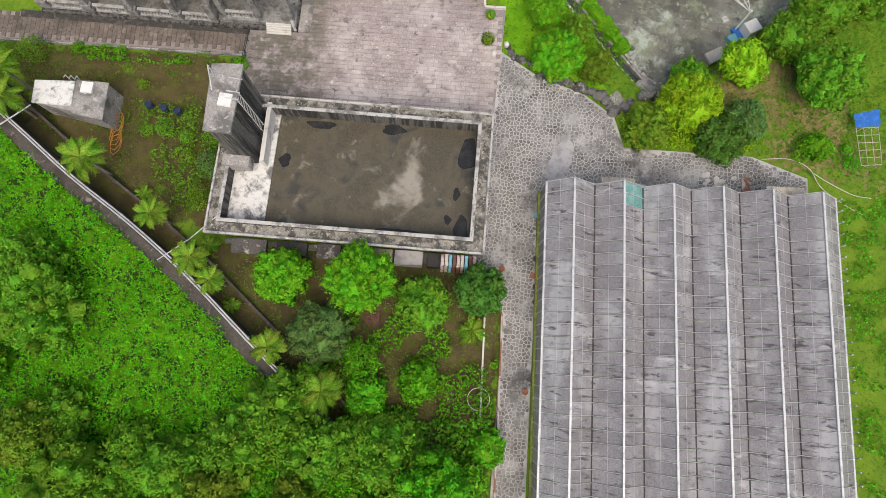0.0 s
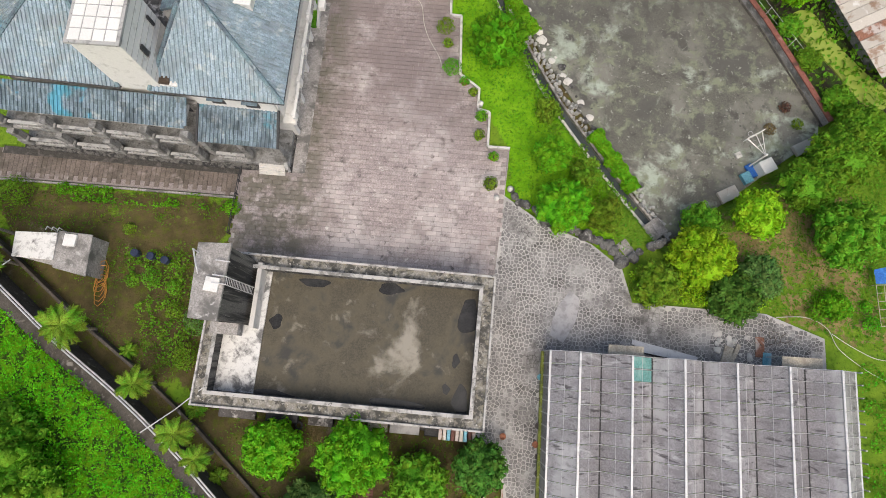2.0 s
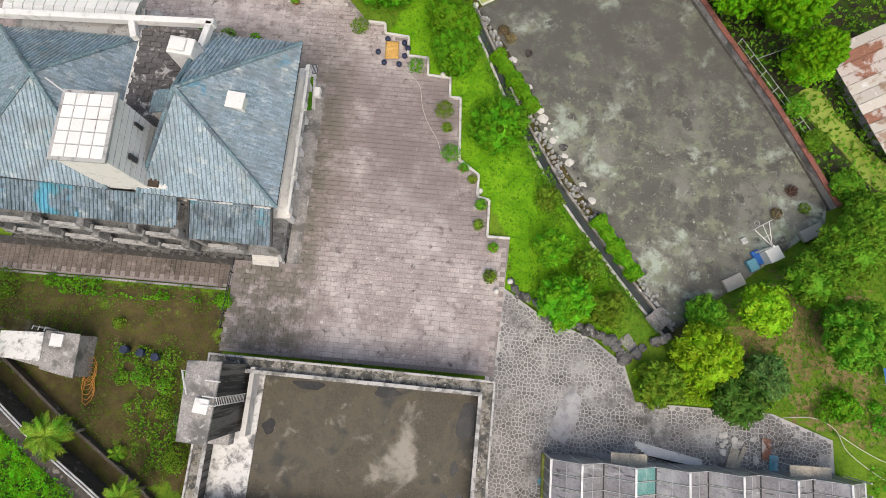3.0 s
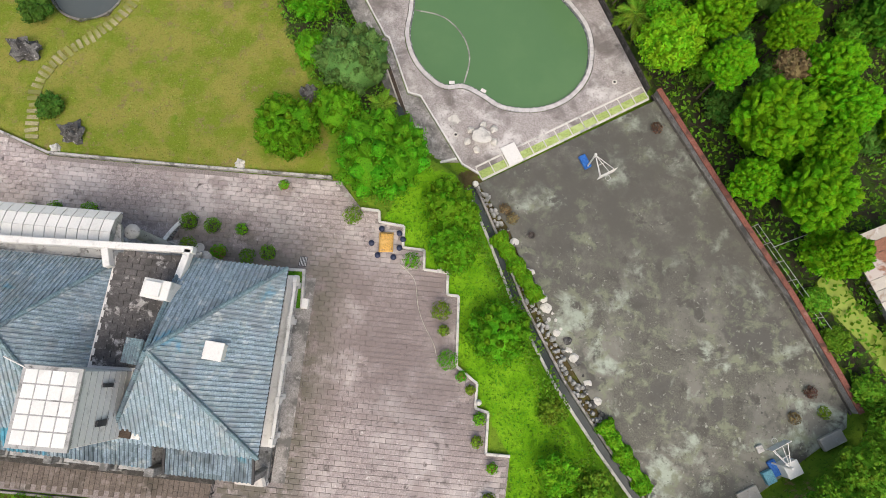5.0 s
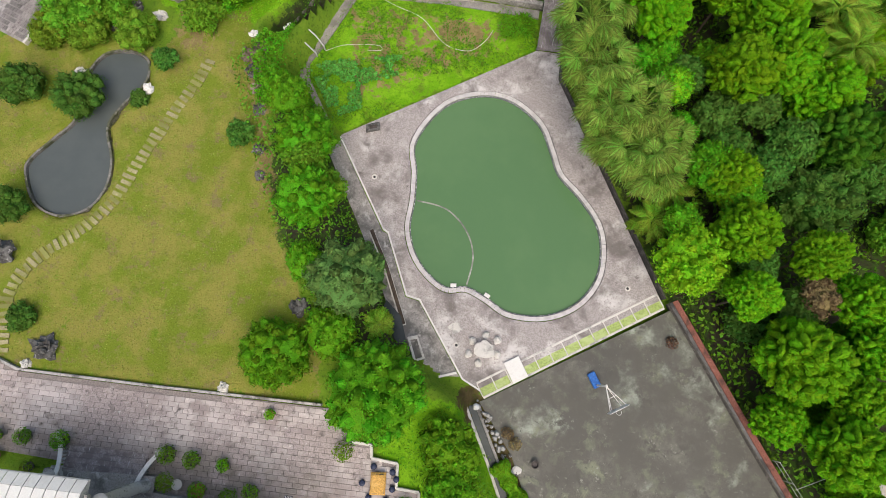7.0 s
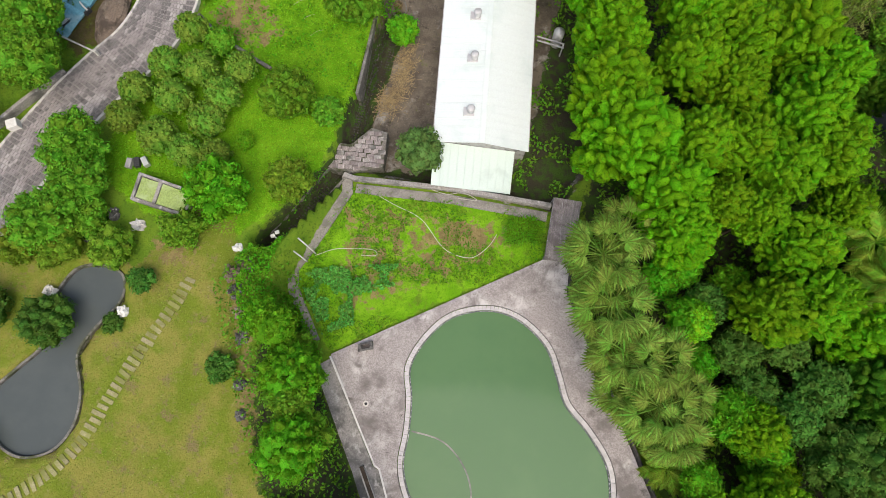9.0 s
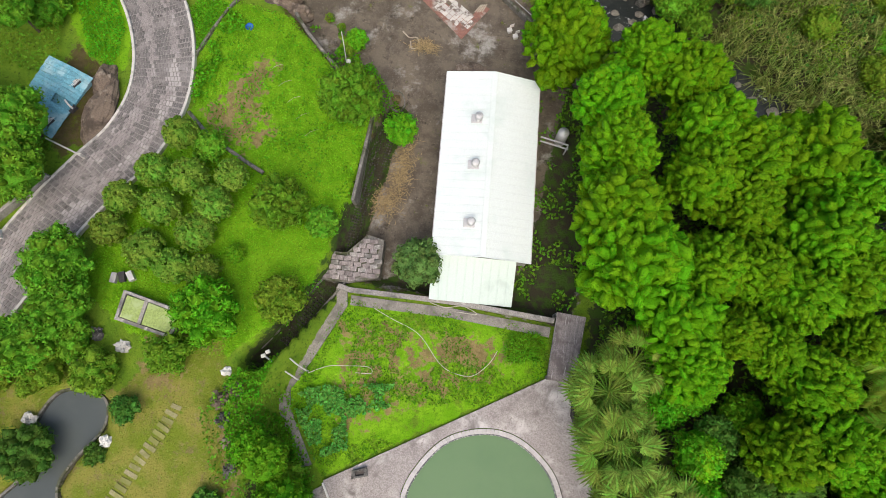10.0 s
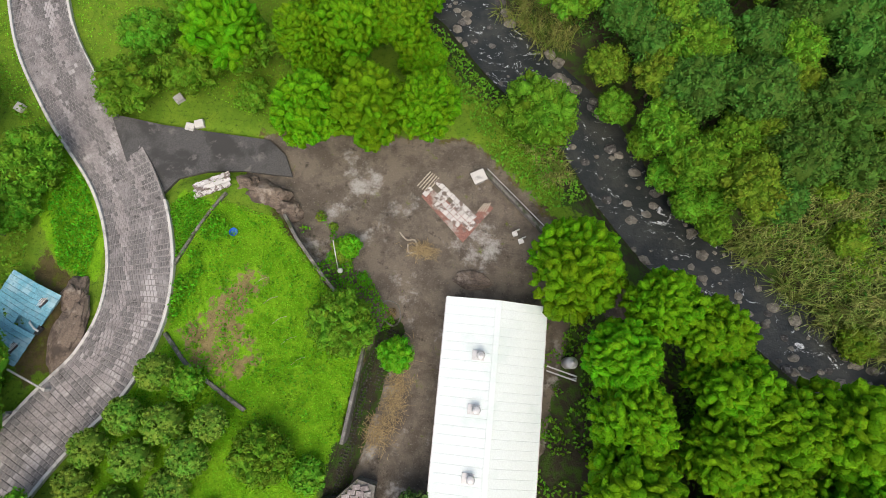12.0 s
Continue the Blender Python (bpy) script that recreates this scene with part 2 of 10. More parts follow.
PAVER = surface("reddish_grey_paver", (0.42, 0.36, 0.345), ((0.53, 0.48, 0.46), 0.16, 0.44, 0.62), ((0.35, 0.297, 0.28), 0.33, 0.52, 0.68), ((0.12, 0.105, 0.1), 1.4, 0.56, 0.72), ((0.62, 0.59, 0.56), 2.2, 0.62, 0.7), ((0.27, 0.235, 0.22), 0.7, 0.56, 0.7), each=0.12, bump=0.15)
PAVER_REST = surface("reddish_grey_pavers", (0.42, 0.36, 0.345), ((0.53, 0.48, 0.46), 0.16, 0.44, 0.62), ((0.35, 0.297, 0.28), 0.33, 0.52, 0.68), ((0.12, 0.105, 0.1), 1.4, 0.56, 0.72), ((0.62, 0.59, 0.56), 2.2, 0.62, 0.7), ((0.27, 0.235, 0.22), 0.7, 0.56, 0.7), island=0.12, bump=0.15)
JOINT = surface("joint_sand", (0.29, 0.255, 0.24), ((0.42, 0.4, 0.37), 0.5, 0.58, 0.68), ((0.1, 0.1, 0.07), 0.8, 0.58, 0.7), bump=0.2)


def drip_stain_and_band(m):
    """Dark algae that rain has left on the paving beside the house, and a broad darker band across the forecourt."""
    nt = m.node_tree
    bsdf = nt.nodes["Principled BSDF"]
    old = bsdf.inputs["Base Color"].links[0].from_socket
    geo = nt.nodes.new("ShaderNodeNewGeometry")
    sep = nt.nodes.new("ShaderNodeSeparateXYZ")
    nt.links.new(geo.outputs["Position"], sep.inputs[0])
    facs = []
    for axis, a, b in (("X", -12.6, -15.4), ("Y", 52.0, 44.0)):
        mr = nt.nodes.new("ShaderNodeMapRange")
        mr.inputs["From Min"].default_value, mr.inputs["From Max"].default_value = a, b
        nt.links.new(sep.outputs[axis], mr.inputs["Value"])
        facs.append(mr.outputs["Result"])
    facs.append(grain(nt, 0.7, 6, 0.7, 0.34, 0.56))
    out = facs[0]
    for f in facs[1:]:
        mu = nt.nodes.new("ShaderNodeMath")
        mu.operation = "MULTIPLY"
        nt.links.new(out, mu.inputs[0])
        nt.links.new(f, mu.inputs[1])
        out = mu.outputs[0]
    # patchy purple-brown band: grows from y 29 to 38, gone by 50.5
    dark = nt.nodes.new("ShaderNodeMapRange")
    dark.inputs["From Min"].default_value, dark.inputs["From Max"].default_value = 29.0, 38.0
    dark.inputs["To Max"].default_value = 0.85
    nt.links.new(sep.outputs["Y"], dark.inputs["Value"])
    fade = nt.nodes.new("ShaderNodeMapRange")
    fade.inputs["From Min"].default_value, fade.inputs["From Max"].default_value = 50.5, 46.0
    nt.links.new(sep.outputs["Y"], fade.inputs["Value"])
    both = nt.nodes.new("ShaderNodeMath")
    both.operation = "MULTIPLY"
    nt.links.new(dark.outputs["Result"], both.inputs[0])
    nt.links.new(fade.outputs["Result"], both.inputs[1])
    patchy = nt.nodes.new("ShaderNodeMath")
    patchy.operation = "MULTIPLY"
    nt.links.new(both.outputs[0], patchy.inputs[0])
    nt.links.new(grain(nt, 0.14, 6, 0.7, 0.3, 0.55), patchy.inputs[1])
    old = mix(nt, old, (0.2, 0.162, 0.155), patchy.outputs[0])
    nt.links.new(mix(nt, old, (0.165, 0.15, 0.122), out), bsdf.inputs["Base Color"])


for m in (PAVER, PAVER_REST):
    drip_stain_and_band(m)
LANEPAVER = surface("mossy_lane_paver", (0.18, 0.148, 0.125), ((0.1, 0.086, 0.068), 0.5, 0.46, 0.64), ((0.26, 0.22, 0.2), 0.8, 0.54, 0.7), each=0.12, bump=0.15)
ROADPAVER = surface("worn_road_paver", (0.33, 0.3, 0.29), ((0.2, 0.185, 0.18), 0.5, 0.5, 0.66), ((0.44, 0.41, 0.4), 0.3, 0.48, 0.64), ((0.16, 0.15, 0.145), 1.4, 0.58, 0.7), island=0.1, each=0.04, bump=0.2)
ROADDARK = surface("dark_road_paver", (0.185, 0.174, 0.17), ((0.27, 0.25, 0.242), 0.4, 0.48, 0.66), ((0.32, 0.3, 0.29), 0.25, 0.56, 0.68), ((0.09, 0.085, 0.08), 1.2, 0.56, 0.7), island=0.12, each=0.05, bump=0.2)
ROADBED = surface("road_joint", (0.34, 0.315, 0.3), ((0.22, 0.2, 0.195), 0.6, 0.5, 0.66), bump=0.2)
FLAG = surface("flagstone", (0.235, 0.228, 0.222), ((0.38, 0.37, 0.36), 0.35, 0.48, 0.66), ((0.11, 0.105, 0.1), 0.5, 0.5, 0.68), island=0.22, bump=0.3)
MORTAR = surface("pale_mortar", (0.5, 0.485, 0.46), ((0.34, 0.33, 0.315), 0.3, 0.46, 0.62), ((0.1, 0.095, 0.09), 0.22, 0.54, 0.66), bump=0.25)
COURT = surface("wet_court_concrete", (0.135, 0.132, 0.108), ((0.2, 0.195, 0.165), 0.13, 0.46, 0.6), ((0.1, 0.098, 0.085), 0.16, 0.5, 0.6), ((0.38, 0.43, 0.35), 0.24, 0.54, 0.66), ((0.21, 0.23, 0.155), 0.8, 0.5, 0.66), ((0.085, 0.083, 0.07), 0.6, 0.53, 0.66), ((0.32, 0.33, 0.28), 2.4, 0.58, 0.7), ((0.07, 0.07, 0.062), 3.2, 0.6, 0.72), rough=0.6, bump=0.08)
COURT_NT = COURT.node_tree
court_bsdf = COURT_NT.nodes["Principled BSDF"]
court_old = court_bsdf.inputs["Base Color"].links[0].from_socket
court_sep = COURT_NT.nodes.new("ShaderNodeSeparateXYZ")
COURT_NT.links.new(COURT_NT.nodes.new("ShaderNodeNewGeometry").outputs["Position"], court_sep.inputs[0])
court_wet = COURT_NT.nodes.new("ShaderNodeMapRange")
court_wet.inputs["From Min"].default_value, court_wet.inputs["From Max"].default_value = 44.0, 55.0
court_wet.inputs["To Max"].default_value = 0.95
COURT_NT.links.new(court_sep.outputs["Y"], court_wet.inputs["Value"])
court_mul = COURT_NT.nodes.new("ShaderNodeMath")
court_mul.operation = "MULTIPLY"
COURT_NT.links.new(court_wet.outputs[0], court_mul.inputs[0])
COURT_NT.links.new(grain(COURT_NT, 0.35, 6, 0.65, 0.25, 0.6), court_mul.inputs[1])
COURT_NT.links.new(mix(COURT_NT, court_old, (0.096, 0.092, 0.079), court_mul.outputs[0]), court_bsdf.inputs["Base Color"])
DECK = surface("pool_deck_concrete", (0.4, 0.365, 0.352), ((0.6, 0.575, 0.56), 0.3, 0.5, 0.66), ((0.18, 0.162, 0.152), 0.28, 0.5, 0.66), ((0.11, 0.1, 0.092), 1.5, 0.6, 0.76), ((0.27, 0.235, 0.225), 4.0, 0.52, 0.7), bump=0.1)
COPING = surface("white_coping", (0.56, 0.54, 0.53), ((0.45, 0.42, 0.41), 1.6, 0.5, 0.7), each=0.1, bump=0.08)
BANDTILE = surface("dark_waterline_tile", (0.12, 0.13, 0.14), ((0.5, 0.5, 0.5), 6.0, 0.52, 0.58), bump=0.05)
STEPSTONE = surface("mossy_stepping_stone", (0.36, 0.325, 0.19), ((0.22, 0.23, 0.07), 0.6, 0.38, 0.6), each=0.15, bump=0.2)
PATHCON = surface("path_concrete", (0.3, 0.28, 0.25), ((0.17, 0.16, 0.14), 0.7, 0.46, 0.64), ((0.14, 0.17, 0.07), 1.2, 0.6, 0.72), bump=0.25)
ASPHALT = surface("damp_asphalt", (0.1, 0.098, 0.095), ((0.055, 0.054, 0.052), 0.3, 0.46, 0.6), ((0.17, 0.16, 0.15), 0.7, 0.56, 0.7), bump=0.25, bump_scale=30)
ROCK = surface("grey_rock", (0.15, 0.147, 0.14), ((0.06, 0.058, 0.056), 0.9, 0.44, 0.58), ((0.36, 0.35, 0.34), 3.0, 0.57, 0.68), bump=0.6, bump_scale=5)
BROWNROCK = surface("brown_boulder", (0.2, 0.155, 0.12), ((0.085, 0.066, 0.052), 0.6, 0.46, 0.62), ((0.31, 0.26, 0.21), 1.0, 0.53, 0.7), ((0.07, 0.055, 0.042), 2.5, 0.58, 0.72), bump=0.5, bump_scale=3)
STREAMROCK = surface("stream_boulder", (0.25, 0.235, 0.2), ((0.12, 0.112, 0.095), 0.9, 0.46, 0.62), ((0.4, 0.38, 0.34), 2.0, 0.56, 0.7), bump=0.5, bump_scale=4)
DARKSTONE = surface("dark_cobble", (0.06, 0.056, 0.05), ((0.12, 0.11, 0.1), 2.0, 0.5, 0.7), bump=0.5, island=0.3)
RETAIN = surface("mossy_stone_wall", (0.2, 0.19, 0.17), ((0.07, 0.08, 0.04), 0.8, 0.46, 0.62), ((0.32, 0.3, 0.28), 1.5, 0.55, 0.7), bump=0.5, bump_scale=5)
REDCAP = surface("red_wall_cap", (0.26, 0.1, 0.075), ((0.1, 0.05, 0.04), 0.8, 0.48, 0.66), ((0.3, 0.16, 0.13), 2.5, 0.58, 0.72), bump=0.15)
TILE = surface("blue_grey_roof_tile", (0.28, 0.37, 0.425), ((0.22, 0.272, 0.305), 0.55, 0.46, 0.64), ((0.44, 0.485, 0.495), 0.8, 0.54, 0.7), ((0.32, 0.33, 0.3), 0.3, 0.54, 0.7), ((0.13, 0.285, 0.38), 0.3, 0.58, 0.7), island=0.2, hue=0.012, rough=0.6, bump=0.1)
TILEBLUE = surface("vivid_blue_tile", (0.17, 0.235, 0.275), ((0.09, 0.125, 0.15), 0.6, 0.46, 0.64), ((0.3, 0.34, 0.35), 0.8, 0.54, 0.7), ((0.07, 0.27, 0.36), 0.35, 0.56, 0.66), island=0.35, hue=0.012, rough=0.5, bump=0.1)
RIDGE = surface("ridge_tile", (0.17, 0.26, 0.29), ((0.1, 0.13, 0.16), 0.8, 0.46, 0.64), ((0.3, 0.36, 0.38), 1.6, 0.55, 0.7), rough=0.55, bump=0.1)
DARKSLAB = surface("dark_roof_slab", (0.12, 0.112, 0.108), ((0.07, 0.066, 0.063), 0.6, 0.46, 0.64), ((0.45, 0.43, 0.41), 1.0, 0.57, 0.68), ((0.3, 0.28, 0.27), 3.0, 0.58, 0.7), bump=0.2, each=0.15)
POLYCARB = surface("milky_polycarbonate", (0.76, 0.755, 0.72), ((0.64, 0.63, 0.59), 0.8, 0.52, 0.72), rough=0.35, bump=0.03, each=0.04)
GHPANE = surface("dusty_greenhouse_sheet", (0.275, 0.265, 0.272), ((0.4, 0.395, 0.4), 0.25, 0.46, 0.66, (1.6, 0.5, 1.0)), ((0.2, 0.19, 0.197), 0.8, 0.5, 0.7, (0.6, 1.2, 1.0)), ((0.5, 0.5, 0.5), 0.6, 0.56, 0.74, (0.5, 2.2, 1)), ((0.085, 0.08, 0.082), 1.1, 0.555, 0.68, (0.3, 2.4, 1)), each=0.13, rough=0.45, bump=0.05)
GHTEAL = surface("teal_mesh_sheet", (0.14, 0.34, 0.31), ((0.24, 0.4, 0.37), 0.9, 0.46, 0.66), rough=0.6, bump=0.05)
GALV = surface("galvanised_steel", (0.6, 0.6, 0.6), ((0.42, 0.42, 0.42), 2.0, 0.5, 0.7), rough=0.45, metal=0.25, bump=0.03)
DARKMETAL = surface("dark_metal", (0.05, 0.05, 0.052), ((0.1, 0.08, 0.07), 2.0, 0.55, 0.75), rough=0.6, bump=0.05)
BARNROOF = surface("white_barn_sheet", (0.74, 0.81, 0.8), ((0.64, 0.73, 0.71), 0.3, 0.5, 0.72), ((0.5, 0.56, 0.54), 2.5, 0.68, 0.82, (0.3, 1, 1)), rough=0.45, bump=0.02)
BARNSKIRT = surface("pale_green_barn_sheet", (0.66, 0.78, 0.72), ((0.55, 0.66, 0.61), 0.4, 0.5, 0.72), rough=0.45, bump=0.02)
DECKWOOD = surface("weathered_boards", (0.34, 0.3, 0.29), ((0.2, 0.17, 0.165), 1.0, 0.45, 0.62), ((0.55, 0.53, 0.52), 2.4, 0.58, 0.7, (3, 0.4, 1)), bump=0.1, each=0.12)
RUST = surface("rusty_sheet", (0.3, 0.14, 0.09), ((0.5, 0.44, 0.4), 0.5, 0.48, 0.56), ((0.16, 0.08, 0.05), 1.8, 0.55, 0.7), rough=0.7, bump=0.05)
TINWHITE = surface("dirty_tin_sheet", (0.52, 0.48, 0.42), ((0.3, 0.2, 0.14), 0.6, 0.52, 0.64), ((0.65, 0.63, 0.6), 1.2, 0.55, 0.7), rough=0.6, bump=0.05, each=0.15)
HUTBLUE = surface("faded_blue_sheet", (0.16, 0.42, 0.52), ((0.32, 0.52, 0.58), 0.6, 0.46, 0.64), ((0.12, 0.28, 0.34), 1.4, 0.54, 0.7, (2, 2, 0.5)), rough=0.5, bump=0.05, each=0.12)
BLUEPLASTIC = surface("blue_plastic", (0.03, 0.15, 0.5), ((0.05, 0.22, 0.6), 3.0, 0.5, 0.7), rough=0.5, bump=0.1)
DARKBLUE = surface("dark_blue_barrel", (0.025, 0.035, 0.075), ((0.05, 0.06, 0.1), 3.0, 0.5, 0.7), rough=0.5, bump=0.05)
YELLOWCLOTH = surface("ochre_tablecloth", (0.62, 0.36, 0.1), ((0.7, 0.45, 0.17), 1.5, 0.5, 0.7), rough=0.9, bump=0.2)
TARP = surface("grey_tarp", (0.42, 0.41, 0.41), ((0.3, 0.29, 0.29), 1.4, 0.46, 0.64), rough=0.7, bump=0.4, bump_scale=4)
TERRACOTTA = surface("terracotta", (0.34, 0.14, 0.08), ((0.25, 0.12, 0.08), 4.0, 0.5, 0.7), rough=0.85, bump=0.1)
DARKPOT = surface("dark_glazed_pot", (0.07, 0.06, 0.055), ((0.12, 0.1, 0.09), 4.0, 0.5, 0.7), rough=0.5, bump=0.1)
HOSE = surface("pale_hose", (0.55, 0.53, 0.45), ((0.4, 0.38, 0.32), 3.0, 0.5, 0.7), rough=0.6, bump=0)
ORANGEHOSE = surface("orange_hose", (0.6, 0.28, 0.06), ((0.5, 0.22, 0.05), 3.0, 0.5, 0.7), rough=0.6, bump=0)
BARK = surface("bark", (0.13, 0.1, 0.075), ((0.07, 0.055, 0.045), 3.0, 0.45, 0.65, (1, 1, 0.3)), bump=0.6, bump_scale=9)
PALMBARK = surface("palm_trunk", (0.3, 0.27, 0.22), ((0.16, 0.14, 0.11), 4.0, 0.45, 0.62, (0.3, 0.3, 2)), bump=0.4, bump_scale=9)
STRAW = surface("dry_stalks", (0.42, 0.32, 0.17), ((0.3, 0.22, 0.12), 3.0, 0.46, 0.66), island=0.3, bump=0.1)
WOODDARK = surface("dark_wood", (0.16, 0.075, 0.06), ((0.1, 0.05, 0.04), 2.0, 0.46, 0.66), each=0.15, bump=0.2)
WOODPALE = surface("pale_timber", (0.5, 0.45, 0.36), ((0.35, 0.3, 0.24), 2.0, 0.46, 0.66), bump=0.2)
REDSTAIN = surface("red_stained_slab", (0.3, 0.15, 0.12), ((0.4, 0.36, 0.32), 0.5, 0.54, 0.66), ((0.16, 0.11, 0.09), 1.2, 0.52, 0.68), bump=0.2)
CHECKER = surface("worn_white_slab", (0.6, 0.58, 0.55), ((0.2, 0.16, 0.14), 1.5, 0.5, 0.58), each=0.12, bump=0.1)
GREENLID = surface("algae_green_sheet", (0.36, 0.46, 0.14), ((0.44, 0.53, 0.22), 0.9, 0.46, 0.64), rough=0.3, bump=0.05, each=0.05)
SOIL = surface("dark_soil", (0.075, 0.055, 0.04), ((0.12, 0.09, 0.065), 1.2, 0.46, 0.66), bump=0.6, bump_scale=6)

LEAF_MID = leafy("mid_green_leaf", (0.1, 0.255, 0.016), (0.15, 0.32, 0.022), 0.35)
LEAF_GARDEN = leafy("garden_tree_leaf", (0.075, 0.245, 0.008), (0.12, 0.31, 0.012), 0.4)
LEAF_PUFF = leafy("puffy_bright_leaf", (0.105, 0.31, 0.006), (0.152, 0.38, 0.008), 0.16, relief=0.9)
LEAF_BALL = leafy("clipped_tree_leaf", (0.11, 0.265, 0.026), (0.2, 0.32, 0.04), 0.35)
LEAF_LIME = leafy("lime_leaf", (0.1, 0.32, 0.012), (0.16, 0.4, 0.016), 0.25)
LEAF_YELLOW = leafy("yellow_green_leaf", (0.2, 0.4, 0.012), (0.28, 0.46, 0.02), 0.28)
# darker copy of the puffy leaf, with the deep wood's shade in its greens
LEAF_PUFF_SHADED = leafy("shaded_puffy_leaf", (0.05, 0.15, 0.008), (0.08, 0.2, 0.012), 0.16, relief=1.0)
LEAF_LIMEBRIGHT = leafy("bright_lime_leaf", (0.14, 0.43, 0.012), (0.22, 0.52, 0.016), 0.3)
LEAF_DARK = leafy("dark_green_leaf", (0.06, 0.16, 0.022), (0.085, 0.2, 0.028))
WALLTOP = surface("brown_stained_wall_top", (0.1, 0.088, 0.075), ((0.065, 0.055, 0.045), 0.7, 0.46, 0.62), ((0.24, 0.22, 0.19), 1.4, 0.56, 0.7), bump=0.3)
MOSSKERB = surface("algae_green_kerb", (0.26, 0.3, 0.06), ((0.14, 0.16, 0.05), 1.0, 0.46, 0.64), ((0.36, 0.38, 0.2), 2.2, 0.56, 0.7), bump=0.3)
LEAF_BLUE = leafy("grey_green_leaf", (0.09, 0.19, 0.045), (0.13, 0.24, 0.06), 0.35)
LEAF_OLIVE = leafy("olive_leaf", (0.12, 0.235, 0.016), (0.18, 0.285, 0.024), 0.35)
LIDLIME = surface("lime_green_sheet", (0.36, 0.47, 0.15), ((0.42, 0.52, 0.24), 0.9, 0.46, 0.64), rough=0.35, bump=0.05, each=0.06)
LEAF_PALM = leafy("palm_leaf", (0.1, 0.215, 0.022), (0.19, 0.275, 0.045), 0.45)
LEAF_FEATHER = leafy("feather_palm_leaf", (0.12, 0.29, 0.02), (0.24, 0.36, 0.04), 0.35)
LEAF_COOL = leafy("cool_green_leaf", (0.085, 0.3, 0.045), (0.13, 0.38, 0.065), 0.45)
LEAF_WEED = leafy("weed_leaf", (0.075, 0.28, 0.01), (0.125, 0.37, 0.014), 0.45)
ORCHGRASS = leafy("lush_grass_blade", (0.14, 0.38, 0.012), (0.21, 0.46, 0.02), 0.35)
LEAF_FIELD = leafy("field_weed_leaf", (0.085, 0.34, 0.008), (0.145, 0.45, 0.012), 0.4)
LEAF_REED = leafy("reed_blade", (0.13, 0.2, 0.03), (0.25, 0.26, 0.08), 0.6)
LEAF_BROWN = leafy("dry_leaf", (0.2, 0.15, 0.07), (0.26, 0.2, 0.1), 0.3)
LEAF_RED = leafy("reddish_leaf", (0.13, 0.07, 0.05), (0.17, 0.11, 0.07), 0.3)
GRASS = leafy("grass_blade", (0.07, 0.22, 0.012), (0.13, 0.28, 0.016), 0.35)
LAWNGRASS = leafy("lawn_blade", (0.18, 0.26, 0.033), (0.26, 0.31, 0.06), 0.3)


def water(name, colour, other, rough, scale, foam=None):
    m = bpy.data.materials.new(name)
    m.use_nodes = True
    nt = m.node_tree
    bsdf = nt.nodes["Principled BSDF"]
    col = mix(nt, colour, other, grain(nt, scale, 4, 0.6, 0.4, 0.65))
    if foam:
        col = mix(nt, col, foam, grain(nt, 0.42, 6, 0.8, 0.585, 0.66, (1.0, 1.6, 1.0), 1.6))
    nt.links.new(col, bsdf.inputs["Base Color"])
    bsdf.inputs["Roughness"].default_value = rough
    bsdf.inputs["IOR"].default_value = 1.33
    b = nt.nodes.new("ShaderNodeBump")
    b.inputs["Strength"].default_value, b.inputs["Distance"].default_value = (0.5, 0.1) if foam else (0.05, 0.03)
    nt.links.new(grain(nt, 2.2 if foam else 0.8, 4, 0.6, 0.0, 1.0), b.inputs["Height"])
    nt.links.new(b.outputs["Normal"], bsdf.inputs["Normal"])
    return m


POOLWATER = water("green_pool_water", (0.094, 0.19, 0.084), (0.105, 0.203, 0.09), 0.08, 0.15)
PONDWATER = water("dark_pond_water", (0.085, 0.1, 0.1), (0.095, 0.11, 0.108), 0.06, 0.3)
ALGAE = water("algae_pond_water", (0.27, 0.36, 0.06), (0.3, 0.38, 0.08), 0.3, 0.4)
RIVER = water("stream_water", (0.03, 0.035, 0.035), (0.055, 0.06, 0.055), 0.2, 0.35, (0.7, 0.74, 0.76))
DRAINWATER = water("drain_water", (0.05, 0.06, 0.06), (0.07, 0.08, 0.08), 0.1, 0.5)

# ---- plan outlines (x east, y north) ----
WALL_LINE = [(-47.0, 20.5), (-39.0, 15.4), (-32.9, 11.3), (-27.3, 8.0), (-21.9, 4.4), (-16.6, 0.3), (-11.2, -3.9), (-6.0, -8.0)]
FIELD = [(-120, 40), *WALL_LINE, (-2, -14), (10, -60), (-120, -60)]
TANK = [(-20.4, 8.0), (2.4, 8.8), (2.0, 20.95), (-20.6, 20.25)]
PLAZA = [(-21.2, 20.4), (2.1, 21.2), (2.2, 33.2), (0.2, 33.1), (0.0, 36.4), (-1.1, 36.6), (-1.2, 38.6), (-3.1, 39.8), (-3.7, 45.7), (-4.7, 45.7),
         (-4.9, 47.6), (-7.0, 47.6), (-7.2, 49.3), (-9.1, 49.3), (-9.3, 51.2), (-11.5, 51.3), (-11.7, 52.3), (-13.3, 52.3), (-15.6, 54.6),
         (-29.8, 53.9), (-42.3, 53.4), (-47.5, 55.0), (-60, 58), (-60, 47.0), (-36, 47.0), (-27, 44), (-16.6, 44), (-16.6, 28.6), (-21.3, 28.5)]
WEST_LANE = [(-60, 24.2), (-44, 24.8), (-32.9, 25.3), (-21.3, 25.8), (-21.3, 28.6), (-60, 26.8)]
